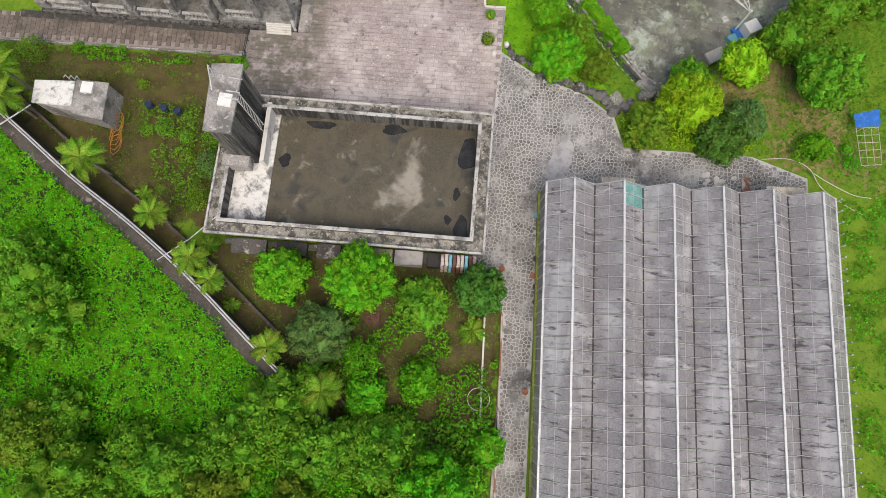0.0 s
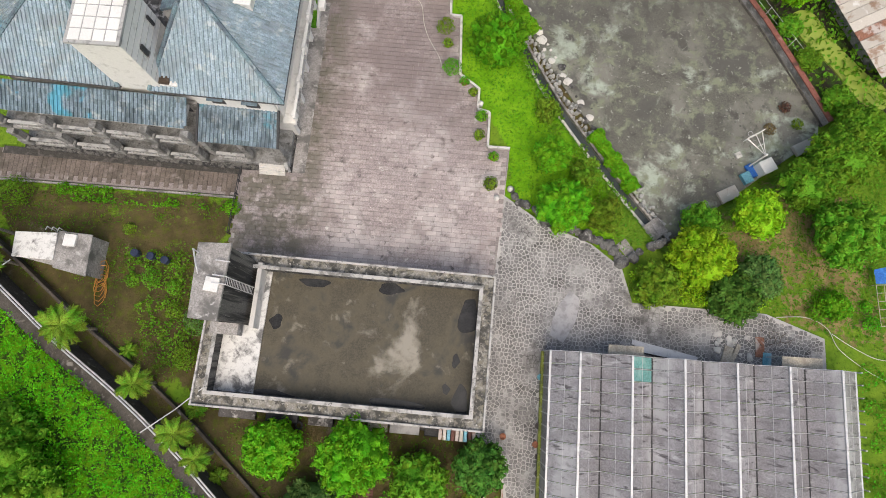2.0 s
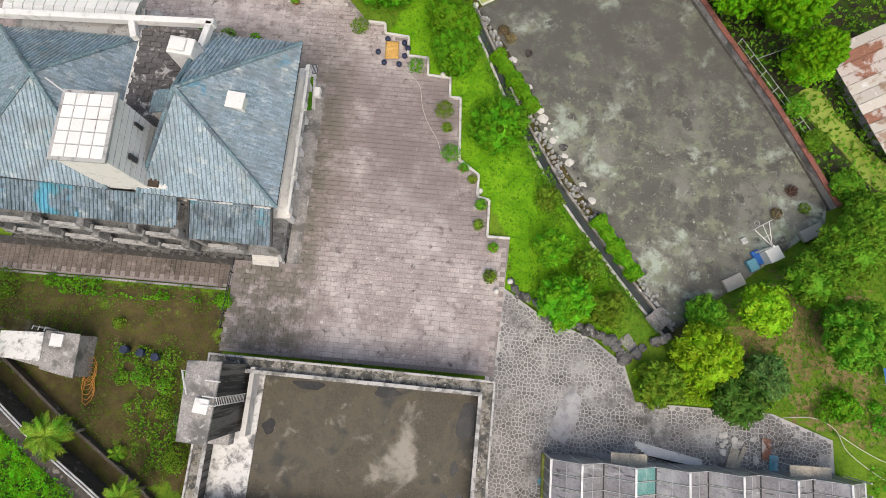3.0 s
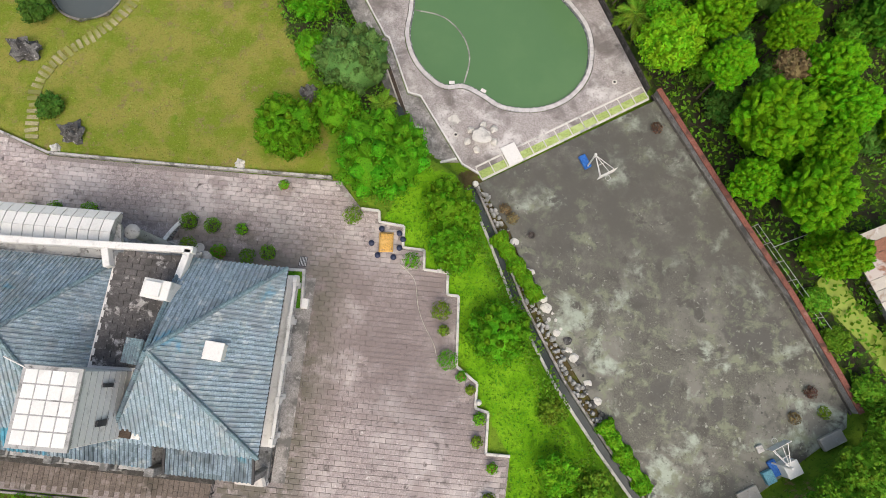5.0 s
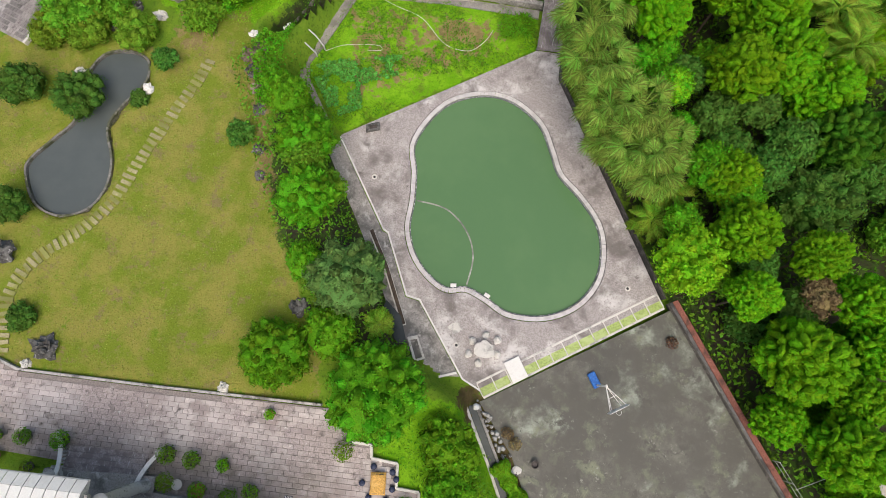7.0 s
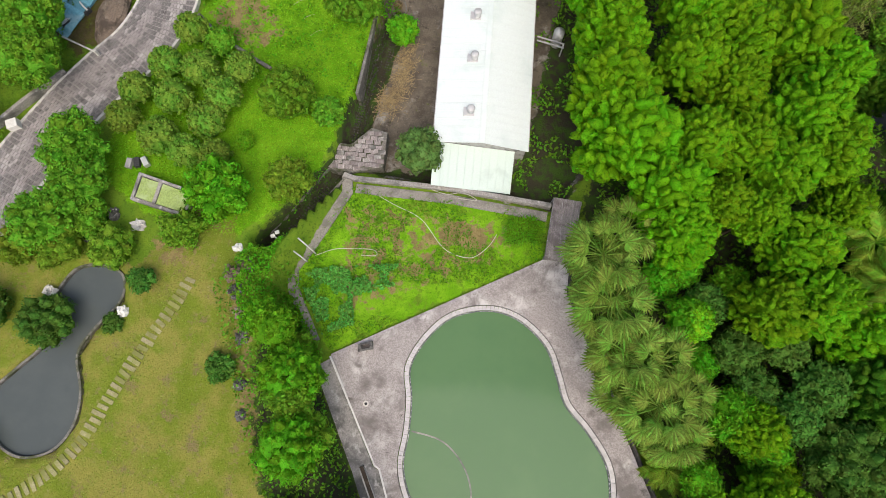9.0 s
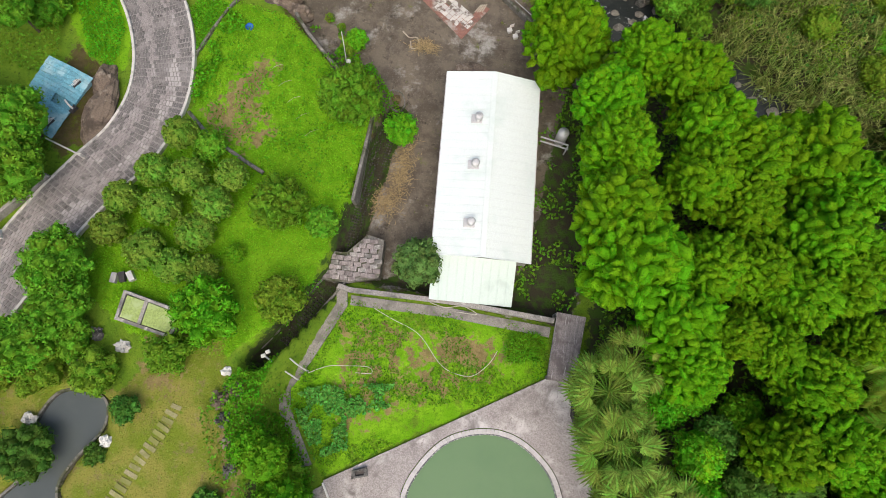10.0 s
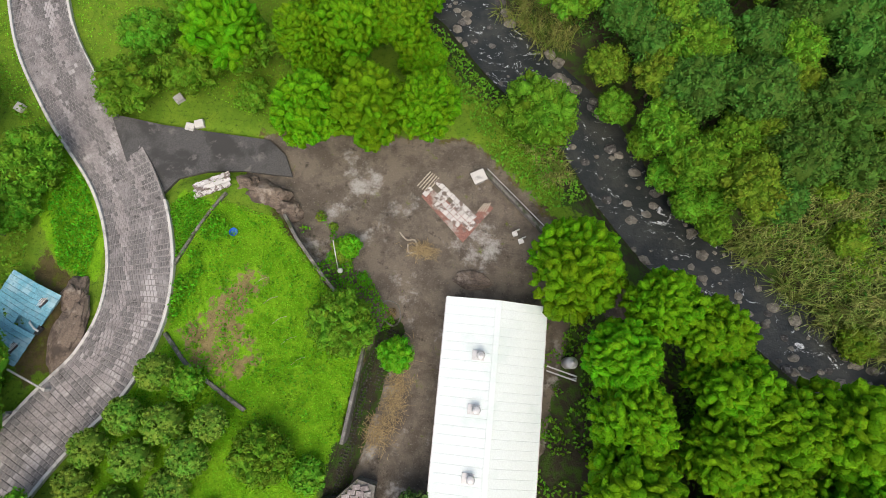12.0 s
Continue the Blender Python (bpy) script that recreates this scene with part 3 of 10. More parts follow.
DRIVE = [(2.2, 33.0), (2.2, 28.8), (5.7, 26.8), (10.2, 25.4), (13.0, 23.6), (14.1, 20.7), (25.5, 21.2), (30.5, 19.7), (30.8, 15.0), (6.9, 15.0), (8.4, -22), (5.4, -22), (4.7, 4.6), (1.6, 8.9), (1.4, 21.8), (2.1, 22.4)]
COURT_OUT = [(-3.2, 57.0), (13.0, 67.9), (31.8, 43.0), (31.6, 39.2), (18.0, 27.3), (13.2, 33.0), (9.9, 37.6), (4.2, 45.0), (0.2, 53.0)]
DECK_OUT = [(-20.2, 79.8), (-2.5, 91.8), (-0.1, 91.8), (0.0, 89.0), (11.9, 68.6), (-3.3, 58.2), (-4.9, 58.6), (-9.9, 65.2), (-11.2, 65.4), (-13.9, 71.0), (-14.4, 71.2)]
POOL = [(-12.9, 79.9), (-11.9, 82.6), (-10.0, 84.9), (-7.0, 86.1), (-4.1, 85.8), (-1.3, 83.9), (0.1, 81.4), (1.2, 79.1), (3.4, 77.1), (5.3, 74.8), (6.0, 72.3),
        (5.8, 69.5), (4.2, 67.0), (1.5, 65.5), (-1.7, 65.3), (-3.9, 66.3), (-5.9, 67.0), (-7.8, 66.7), (-9.8, 67.9), (-11.2, 69.6), (-12.0, 71.8), (-12.0, 74.4), (-12.3, 77.3)]
LAWN = [(-47.5, 55.2), (-42.3, 53.7), (-29.8, 54.2), (-16.5, 54.9), (-18.0, 60), (-22.0, 67), (-25.5, 76), (-29.0, 83), (-30.5, 90), (-36, 88), (-38, 84), (-50, 86), (-60, 80), (-60, 57)]
POND = [(-47.1, 70.6), (-47.0, 72.0), (-45.6, 74.0), (-44.0, 76.5), (-44.4, 80.0), (-43.3, 83.0), (-41.0, 83.8), (-39.0, 83.2), (-38.6, 81.0), (-40.2, 78.2),
        (-40.9, 75.9), (-39.7, 73.0), (-39.5, 70.3), (-40.6, 68.1), (-43.0, 67.1), (-45.5, 68.0)]
PENTAGON = [(-20.2, 79.9), (-24.9, 85.6), (-25.0, 87.0), (-21.5, 95.6), (-2.7, 96.3), (-2.5, 91.9)]
YARD = [(-23.0, 97.5), (-2.0, 97.0), (2.0, 104), (3.0, 118), (-1, 124), (-9, 129.5), (-17, 135), (-30, 133), (-38, 131.5), (-38.0, 127), (-33.0, 122.8), (-27.5, 118.0), (-22.5, 114.5), (-22.6, 104)]
BRANCH = [(-52.5, 130.2), (-47.4, 130.2), (-42, 130.6), (-36.9, 131.0), (-35.0, 129.8), (-33.8, 127.8), (-38.6, 127.3), (-41.9, 126.5), (-44.4, 125.2), (-45.5, 123.2), (-46.2, 121.6), (-48.5, 124)]
ROAD_MID = [(-54.0, 84.0), (-49.8, 96.2), (-47.2, 102.0), (-44.8, 106.5), (-44.0, 112.0), (-45.6, 118.1), (-49.7, 124.4), (-57.4, 131.4), (-64.2, 139.7), (-69.7, 153), (-72, 175)]
RIVER_MID = [(-60, 172), (-30, 158), (-20.5, 152), (-14.6, 146.6), (-5.8, 140.4), (-1.0, 134.6), (4.7, 129.2), (12.0, 126.0), (20.3, 120.8), (27.6, 117.8), (45, 110), (90, 95)]


def road_z(x, y):
    return -0.7 - 0.095 * (min(max(y, 88), 150) - 95)


def step(d, w):
    u = np.clip(d / w + 0.5, 0, 1)
    return u * u * (3 - 2 * u)


def line_distance(line, xs, ys):
    best = np.full(xs.shape, 1e9)
    for (ax, ay), (bx, by) in zip(line, line[1:]):
        dx, dy = bx - ax, by - ay
        u = np.clip(((xs - ax) * dx + (ys - ay) * dy) / (dx * dx + dy * dy + 1e-9), 0, 1)
        best = np.minimum(best, np.hypot(xs - ax - u * dx, ys - ay - u * dy))
    return best


EAST_LOW = [(-5.0, 57.0), (-11.2, 60.2), (-17.4, 69.4), (-22.4, 78.2), (-26.4, 84.8), (-25.6, 87.2), (-22.6, 96.5), (-22.6, 99), (8, 124), (60, 150), (200, 150), (200, -60), (60, -60), (40, 0),
            (37, 20), (33.5, 34), (31.8, 37.5), (17.0, 25.9), (13.5, 29.5), (9.5, 33.8), (5.2, 38.9), (0.9, 45.3), (-2.4, 51.7), (-4.7, 56.0)]
CHANNEL = [(-27.7, 88.9), (-26.6, 90.6), (-24.2, 95.2), (-22.9, 97.5), (-22.4, 104), (-21.5, 112), (-20.9, 115)]
rng = np.random.default_rng(7)


def ground_height(xs, ys):
    """The lie of the land: terraces that fall to the stream."""
    xs, ys = np.asarray(xs, float), np.asarray(ys, float)
    h = np.interp(ys, [-20, 8, 22, 50, 56, 84, 90, 96, 107, 122, 135, 160], [1.0, 0.45, -0.05, -0.06, 0.28, 0.3, 0.0, -0.8, -1.9, -3.2, -4.6, -5.5])
    h = np.where((xs > -22) & (ys > 8) & (ys < 56), np.minimum(h, -0.06), h)
    sink = step(xs - 3.5, 6) * step(ys - 24, 6)
    h = h * (1 - sink) + sink * (-0.4)
    h += step(signed(FIELD, xs, ys) - 0.5, 1.0) * (2.1 - h)
    for paved in (DRIVE, PLAZA, WEST_LANE):
        h += step(signed(paved, xs, ys) + 0.4, 0.8) * (np.minimum(h, -0.15) - h)
    h += step(signed(EAST_LOW, xs, ys), 1.2) * (-3.02 - h)
    h += step(signed(PENTAGON, xs, ys), 0.8) * (-2.95 - h)
    h += step(signed(YARD, xs, ys) - 0.2, 1.2) * (-4.8 - h)
    far = step(xs - 4 + 0.2 * (ys - 100), 30) * step(ys - 60, 30)
    h += far * -1.2
    road = line_distance(ROAD_MID, xs, ys)
    rz = -1.05 - 0.095 * (np.clip(ys, 88, 150) - 95)
    h += step(5.0 - road, 3.4) * (rz - h)
    h += step(signed(BRANCH, xs, ys) + 0.5, 1.0) * (-4.25 - 0.07 * (xs + 45) - h)
    ch = line_distance(CHANNEL, xs, ys)
    h += step(0.95 - ch, 0.6) * (np.minimum(h, -3.4) - 0.9 - h)
    river = line_distance(RIVER_MID, xs, ys)
    side = ys - np.interp(xs, [p[0] for p in RIVER_MID], [p[1] for p in RIVER_MID])
    bank = np.where(side > 0, -6.0 + np.clip(river - 4, 0, 80) * 0.22, h)
    h += step(river - 3, 3) * step(side, 2) * (bank - h)
    h += step(4.2 - river, 3.6) * (-8.6 - h)
    h += step(signed(POND, xs, ys) + 0.1, 0.7) * (-0.9 - h)
    h += step(signed(POOL, xs, ys) + 0.3, 0.5) * (-4.0 - h)
    return h


def ground_at(x, y):
    return float(ground_height(np.array([x]), np.array([y]))[0])


def build_ground():
    xs = np.concatenate([[-1500, -700, -300, -160, -110, -85], np.arange(-72, 48, 0.5), [52, 60, 80, 110, 160, 300, 700, 1500]])
    ys = np.concatenate([[-1500, -700, -300, -120, -60, -35], np.arange(-24, 172, 0.5), [176, 184, 200, 230, 300, 600, 1500]])
    gx, gy = np.meshgrid(xs, ys)
    hz = ground_height(gx, gy)
    small = np.array([noise.noise((x * 0.45, y * 0.45, 0)) for x, y in zip(gx.ravel(), gy.ravel())]).reshape(gx.shape)
    flat = np.maximum.reduce([signed(p, gx, gy) for p in (PLAZA, DECK_OUT, COURT_OUT, DRIVE, TANK, WEST_LANE)])
    hz = hz + small * 0.1 * step(-flat - 1.0, 1.5) - step(flat + 0.1, 0.4) * 0.1
    me = bpy.data.meshes.new("ground")
    ny, nx = gx.shape
    verts = np.stack([gx, gy, hz], -1).reshape(-1, 3)
    i = (np.arange(ny - 1)[:, None] * nx + np.arange(nx - 1)[None]).ravel()
    quads = np.stack([i, i + 1, i + nx + 1, i + nx], 1)
    me.from_pydata(verts.tolist(), [], quads.tolist())
    # cover: red = mown lawn, green = bare earth, blue = damp dark litter
    cover = np.zeros((ny, nx, 4), np.float32)
    lawn = np.maximum(signed(LAWN, gx, gy), -9)
    cover[..., 0] = step(lawn, 1.5)
    earth = step(signed(YARD, gx, gy), 2.0)
    earth = np.maximum(earth, 0.8 * step(signed([(-44, 24.5), (-21, 25.5), (-21, 9), (-26, 9), (-38, 16.5)], gx, gy), 2.0))
    earth = np.maximum(earth, 0.8 * step(signed([(-21, 8.0), (4.6, 9), (5, -12), (-8, -9), (-19, 3)], gx, gy), 2.0))
    earth = np.maximum(earth, 0.9 * step(signed([(-54, 116), (-49, 113), (-47.5, 107), (-51, 104), (-54, 106)], gx, gy), 2.0))
    edge = line_distance([(-4.0, 57.2), (-0.5, 52.8), (2.8, 46.5), (7, 40.2), (11.2, 35.2), (15.2, 30.8), (18.2, 27.5)], gx, gy)
    earth = np.maximum(earth, 0.95 * step(1.2 - edge, 1.0))
    earth = np.maximum(earth, step(1.1 - line_distance(offset(WALL_LINE, 1.3), gx, gy), 0.5))
    cover[..., 1] = earth
    wood = step(signed([(13.5, 68), (32, 43), (60, 40), (60, 150), (4, 124), (0.5, 98), (1, 90)], gx, gy), 3.0)
    wood = np.maximum(wood, step(line_distance(RIVER_MID, gx, gy) * -1 + 7, 4))
    wood = np.maximum(wood, step(signed([(-8, 57), (-13, 56), (-24, 70), (-27, 84), (-22, 80), (-16, 70)], gx, gy), 2.5))
    wood = np.maximum(wood, step(signed([(-22.5, 97.5), (-1, 97), (2.5, 118), (-4, 122), (-6, 101)], gx, gy), 1.5))
    wood = np.maximum(wood, step(1.1 - line_distance(CHANNEL, gx, gy), 0.6))
    wood = np.maximum(wood, step(signed([(-26, 160), (-12, 150), (-3, 145), (2, 138), (9, 133), (15, 129.5), (21, 125), (48, 118), (48, 180), (-26, 180)], gx, gy), 3.0))
    wood = np.maximum(wood, 0.5 * step(signed(FIELD, gx, gy) - 0.5, 1.0))
    cover[..., 2] = wood
    lush = step(signed([(-45, 92), (-36, 88), (-30, 88.5), (-24.8, 95), (-23.2, 104), (-23.0, 113.8), (-28, 118), (-33.5, 123), (-44, 124), (-41.4, 117), (-40.2, 110), (-43.5, 103)], gx, gy), 1.5)
    lush = np.maximum(lush, 0.7 * step(signed(PENTAGON, gx, gy), 1.0))
    lush = np.maximum(lush, 0.8 * step(signed(FIELD, gx, gy), 1.0))
    lush = np.maximum(lush, step(signed([(2.4, 33), (2.4, 29), (6, 27), (12.5, 25), (10, 36), (3.5, 45), (-3, 56), (-9, 57), (-11, 52), (-2.8, 40)], gx, gy), 1.0))
    lush = np.maximum(lush, step(signed([(-56, 128), (-49.4, 121), (-48.5, 114), (-52, 114.5), (-57, 120)], gx, gy), 1.0))
    cover[..., 3] = lush
    # soil: red = dry tan soil, green = trodden grey yard
    soil = np.zeros((ny, nx, 4), np.float32)
    tan = 0.66 * step(signed([(-39.6, 111), (-37.4, 115.6), (-35, 118.4), (-33, 117.4), (-33.6, 113.4), (-31.2, 109.4), (-34, 107.2), (-37.6, 108)], gx, gy), 3.0)
    tan = np.maximum(tan, 0.85 * step(signed([(-12.6, 91.4), (-8, 91.8), (-7.8, 94), (-12.3, 94)], gx, gy), 1.5))
    tan = np.maximum(tan, 0.48 * step(signed([(-20, 83), (-22, 94), (-5, 95), (-5, 92)], gx, gy), 2.0))
    tan = np.maximum(tan, 0.62 * step(signed([(20, 24), (34, 23.5), (36, 33), (27, 34), (22, 30)], gx, gy), 4.0))
    tan = np.maximum(tan, 0.5 * step(signed([(26, 20), (40, 18.5), (40, 25), (26, 24)], gx, gy), 3.0))
    tan = np.maximum(tan, 0.6 * step(signed([(-37, 84.6), (-32.8, 84.2), (-33.4, 90.4), (-37.8, 92)], gx, gy), 2.0))
    tan = np.maximum(tan, 0.55 * step(signed([(-30, 84), (-28.2, 86), (-25.5, 78), (-23.6, 72), (-25.6, 72), (-27.6, 78)], gx, gy), 1.2))
    soil[..., 0] = tan
    soil[..., 1] = step(signed(YARD, gx, gy), 2.0)
    me.attributes.new("soil", "FLOAT_COLOR", "POINT").data.foreach_set("color", soil.ravel())
    at = me.attributes.new("cover", "FLOAT_COLOR", "POINT")
    at.data.foreach_set("color", cover.ravel())
    m = bpy.data.materials.new("ground_cover")
    m.use_nodes = True
    nt = m.node_tree
    bsdf = nt.nodes["Principled BSDF"]
    a = nt.nodes.new("ShaderNodeAttribute")
    a.attribute_name = "cover"
    sep = nt.nodes.new("ShaderNodeSeparateColor")
    nt.links.new(a.outputs["Color"], sep.inputs["Color"])

    def rough_edge(sock, scale):
        """Breaks the edge of a cover by noise."""
        add = nt.nodes.new("ShaderNodeMath")
        add.operation = "ADD"
        nt.links.new(sock, add.inputs[0])
        sub = nt.nodes.new("ShaderNodeMath")
        sub.operation = "MULTIPLY_ADD"
        nt.links.new(grain(nt, scale, 6, 0.7, 0.2, 0.8), sub.inputs[0])
        sub.inputs[1].default_value, sub.inputs[2].default_value = 1.0, -0.5
        nt.links.new(sub.outputs[0], add.inputs[1])
        mr = nt.nodes.new("ShaderNodeMapRange")
        mr.interpolation_type = "SMOOTHSTEP"
        mr.inputs["From Min"].default_value, mr.inputs["From Max"].default_value = 0.38, 0.62
        nt.links.new(add.outputs[0], mr.inputs["Value"])
        return mr.outputs["Result"]

    weed = mix(nt, (0.11, 0.22, 0.018), (0.17, 0.28, 0.025), grain(nt, 0.5, 6, 0.7, 0.35, 0.65))
    weed = mix(nt, weed, (0.03, 0.07, 0.012), grain(nt, 3.0, 6, 0.7, 0.5, 0.75))
    lush = mix(nt, (0.13, 0.34, 0.01), (0.2, 0.43, 0.018), grain(nt, 0.45, 6, 0.7, 0.38, 0.62))
    lush = mix(nt, lush, (0.07, 0.17, 0.01), grain(nt, 4.0, 6, 0.75, 0.5, 0.72))
    weed = mix(nt, weed, lush, rough_edge(a.outputs["Alpha"], 0.8))
    lawn_c = mix(nt, (0.27, 0.26, 0.06), (0.17, 0.23, 0.025), grain(nt, 0.28, 6, 0.7, 0.4, 0.6))
    lawn_c = mix(nt, lawn_c, (0.3, 0.27, 0.1), grain(nt, 1.6, 6, 0.7, 0.56, 0.75))
    lawn_c = mix(nt, lawn_c, (0.23, 0.185, 0.085), grain(nt, 0.6, 6, 0.78, 0.53, 0.66))
    lawn_c = mix(nt, lawn_c, (0.15, 0.24, 0.02), grain(nt, 0.9, 6, 0.78, 0.57, 0.68))
    lawn_c = mix(nt, lawn_c, (0.12, 0.15, 0.015), grain(nt, 7.0, 4, 0.7, 0.52, 0.7))
    earth_c = mix(nt, (0.118, 0.092, 0.042), (0.08, 0.063, 0.028), grain(nt, 0.7, 6, 0.7, 0.4, 0.62))
    earth_c = mix(nt, earth_c, (0.24, 0.21, 0.15), grain(nt, 0.22, 6, 0.7, 0.6, 0.74))
    earth_c = mix(nt, earth_c, (0.055, 0.045, 0.025), grain(nt, 2.6, 6, 0.75, 0.52, 0.7))
    earth_c = mix(nt, earth_c, (0.1, 0.125, 0.016), grain(nt, 1.3, 6, 0.75, 0.47, 0.68))
    yard_c = mix(nt, (0.19, 0.16, 0.125), (0.115, 0.098, 0.078), grain(nt, 0.4, 6, 0.7, 0.4, 0.62))
    yard_c = mix(nt, yard_c, (0.4, 0.385, 0.36), grain(nt, 0.17, 6, 0.72, 0.55, 0.68))
    yard_c = mix(nt, yard_c, (0.07, 0.06, 0.05), grain(nt, 0.9, 6, 0.75, 0.55, 0.7))
    yard_c = mix(nt, yard_c, (0.28, 0.25, 0.21), grain(nt, 5.0, 5, 0.75, 0.57, 0.7))
    yard_c = mix(nt, yard_c, (0.14, 0.17, 0.03), grain(nt, 0.6, 6, 0.75, 0.6, 0.72))
    tan_c = mix(nt, (0.3, 0.235, 0.105), (0.21, 0.165, 0.07), grain(nt, 0.8, 6, 0.7, 0.4, 0.62))
    tan_c = mix(nt, tan_c, (0.13, 0.1, 0.05), grain(nt, 4.5, 5, 0.75, 0.55, 0.7))
    second = nt.nodes.new("ShaderNodeAttribute")
    second.attribute_name = "soil"
    sep2 = nt.nodes.new("ShaderNodeSeparateColor")
    nt.links.new(second.outputs["Color"], sep2.inputs["Color"])
    litter = mix(nt, (0.05, 0.045, 0.03), (0.05, 0.1, 0.018), grain(nt, 0.9, 6, 0.7, 0.42, 0.6))
    col = mix(nt, weed, lawn_c, rough_edge(sep.outputs["Red"], 1.2))
    col = mix(nt, col, earth_c, rough_edge(sep.outputs["Green"], 0.8))
    col = mix(nt, col, yard_c, rough_edge(sep2.outputs["Green"], 0.7))
    col = mix(nt, col, tan_c, rough_edge(sep2.outputs["Red"], 1.1))
    col = mix(nt, col, litter, rough_edge(sep.outputs["Blue"], 0.9))
    nt.links.new(col, bsdf.inputs["Base Color"])
    bsdf.inputs["Roughness"].default_value = 0.95
    bsdf.inputs["Specular IOR Level"].default_value = 0.1
    b = nt.nodes.new("ShaderNodeBump")
    b.inputs["Strength"].default_value, b.inputs["Distance"].default_value = 0.7, 0.12
    nt.links.new(grain(nt, 5.0, 6, 0.75, 0.0, 1.0), b.inputs["Height"])
    nt.links.new(b.outputs["Normal"], bsdf.inputs["Normal"])
    ob = part("ground", me, m, smooth=True)
    return tagged(ob, "grassy and earthy terraced ground sloping down to a stream", "ground", kind="structure")


build_ground()

# ---- paved areas, terraces and water ----
from mathutils.geometry import tessellate_polygon


def plate(outer, hole, z0, z1):
    """A slab with an opening in it."""
    s = Shape()
    rings = [[Vector((*p, 0)) for p in r] for r in (outer, hole)]
    flat = [p for r in (outer, hole) for p in r]
    tris = tessellate_polygon(rings)
    n = len(flat)
    s.v = [(x, y, z1) for x, y in flat] + [(x, y, z0) for x, y in flat]
    for a, b, c in tris:
        (ax, ay), (bx, by), (cx, cy) = flat[a], flat[b], flat[c]
        t = (a, b, c) if (bx - ax) * (cy - ay) - (by - ay) * (cx - ax) > 0 else (a, c, b)
        s.f.append(t)
        s.f.append(tuple(n + i for i in reversed(t)))
    k = 0
    for r in (outer, hole):
        m = len(r)
        for i in range(m):
            a, b = k + i, k + (i + 1) % m
            s.f.append((a, b, n + b, n + a))
        k += m
    return s


plaza = solid("plaza", Shape().prism(PLAZA, -0.4, 0.0), JOINT, "sandy bed under the reddish-grey paving of the forecourt", "pavement", kind="structure")
lane = solid("lane", Shape().prism(WEST_LANE, -0.4, -0.01), JOINT, "narrow paved lane along the foot of the house", "pavement", kind="structure")
drive = solid("drive", Shape().prism(DRIVE, -0.5, -0.03), MORTAR, "pale mortar bed of the crazy-paved drive", "road", kind="structure")
court = solid("court", Shape().prism(COURT_OUT, -3.3, -2.88), COURT, "worn damp concrete basketball court with pale stains", "court", kind="structure")
pool_edge = smooth_line(POOL, 5, True)
pool_rim = offset(pool_edge, 0.55, True) if signed(pool_edge, np.array([offset(pool_edge, 0.55, True)[0][0]]), np.array([offset(pool_edge, 0.55, True)[0][1]]))[0] < 0 else offset(pool_edge, -0.55, True)
deck = solid("pool_deck", plate(DECK_OUT, pool_rim, -3.2, -2.78), DECK, "stained pinkish-grey concrete pool deck", "pavement", kind="structure")
WALK = [(-20.2, 79.4), (-14.5, 71.0), (-14.0, 70.8), (-11.3, 65.2), (-10.0, 65.0), (-5.3, 58.9), (-8.8, 58.4), (-12.4, 63.5), (-16.2, 70.2), (-21.4, 78.4)]
solid("side_walk", Shape().prism(WALK, -3.3, -2.93), CONCRETE, "dark concrete side walk below the pool deck", "pavement", kind="structure")
solid("pool_water", Shape().prism(pool_edge, -3.5, -3.02), POOLWATER, "still murky green water filling the swimming pool", "water", kind="structure")
pond_edge = smooth_line(POND, 5, True)
solid("pond_water", Shape().prism(offset(pond_edge, -0.15, True), -0.6, -0.12), PONDWATER, "still dark grey water of the garden pond", "water", kind="structure")
solid("pond_kerb", Shape().wall(pond_edge + pond_edge[:1], 0.2, -0.5, 0.16), RETAIN, "low grey stone kerb round the garden pond", "kerb", kind="structure")

river_left, river_right = offset(smooth_line(RIVER_MID, 6), 3.8), offset(smooth_line(RIVER_MID, 6), -3.8)
s = Shape()
n = len(river_left)
s.v = [(*p, -7.95) for p in river_left] + [(*p, -7.95) for p in river_right]
s.f = [(n + i, n + i + 1, i + 1, i) for i in range(n - 1)]
solid("stream", s, RIVER, "dark mountain stream with white rapids", "water", kind="structure")

# road of pavers with kerbs
road_line = smooth_line(ROAD_MID, 8)
road_l, road_r = offset(road_line, 2.95), offset(road_line, -2.95)
s = Shape()
n = len(road_line)
for (lx, ly), (rx, ry), (mx, my) in zip(road_l, road_r, road_line):
    z = road_z(mx, my)
    s.v += [(lx, ly, z), (rx, ry, z), (rx, ry, z - 0.5), (lx, ly, z - 0.5)]
for i in range(n - 1):
    for j in range(4):
        q = (j + 1) % 4
        s.f.append((4 * i + j, 4 * i + 4 + j, 4 * i + 4 + q, 4 * i + q))
road = solid("road", s, ROADBED, "dark joints of the block-paved estate road", "road", kind="structure")
for side in (road_l, road_r):
    k = Shape()
    inside = [signed(BRANCH, np.array([x]), np.array([y]))[0] > -0.2 for x, y in side]
    runs = [list(side)]
    if any(inside):
        runs = [list(side[:inside.index(True)]), list(side[len(inside) - inside[::-1].index(True):])]
    for line in runs:
        k.wall(line, 0.28, lambda x, y: road_z(x, y) - 0.4, lambda x, y: road_z(x, y) + 0.16)
    solid("kerb", k, PALE, "pale concrete kerb along the curved road", "kerb", kind="structure", bevel=0.03)
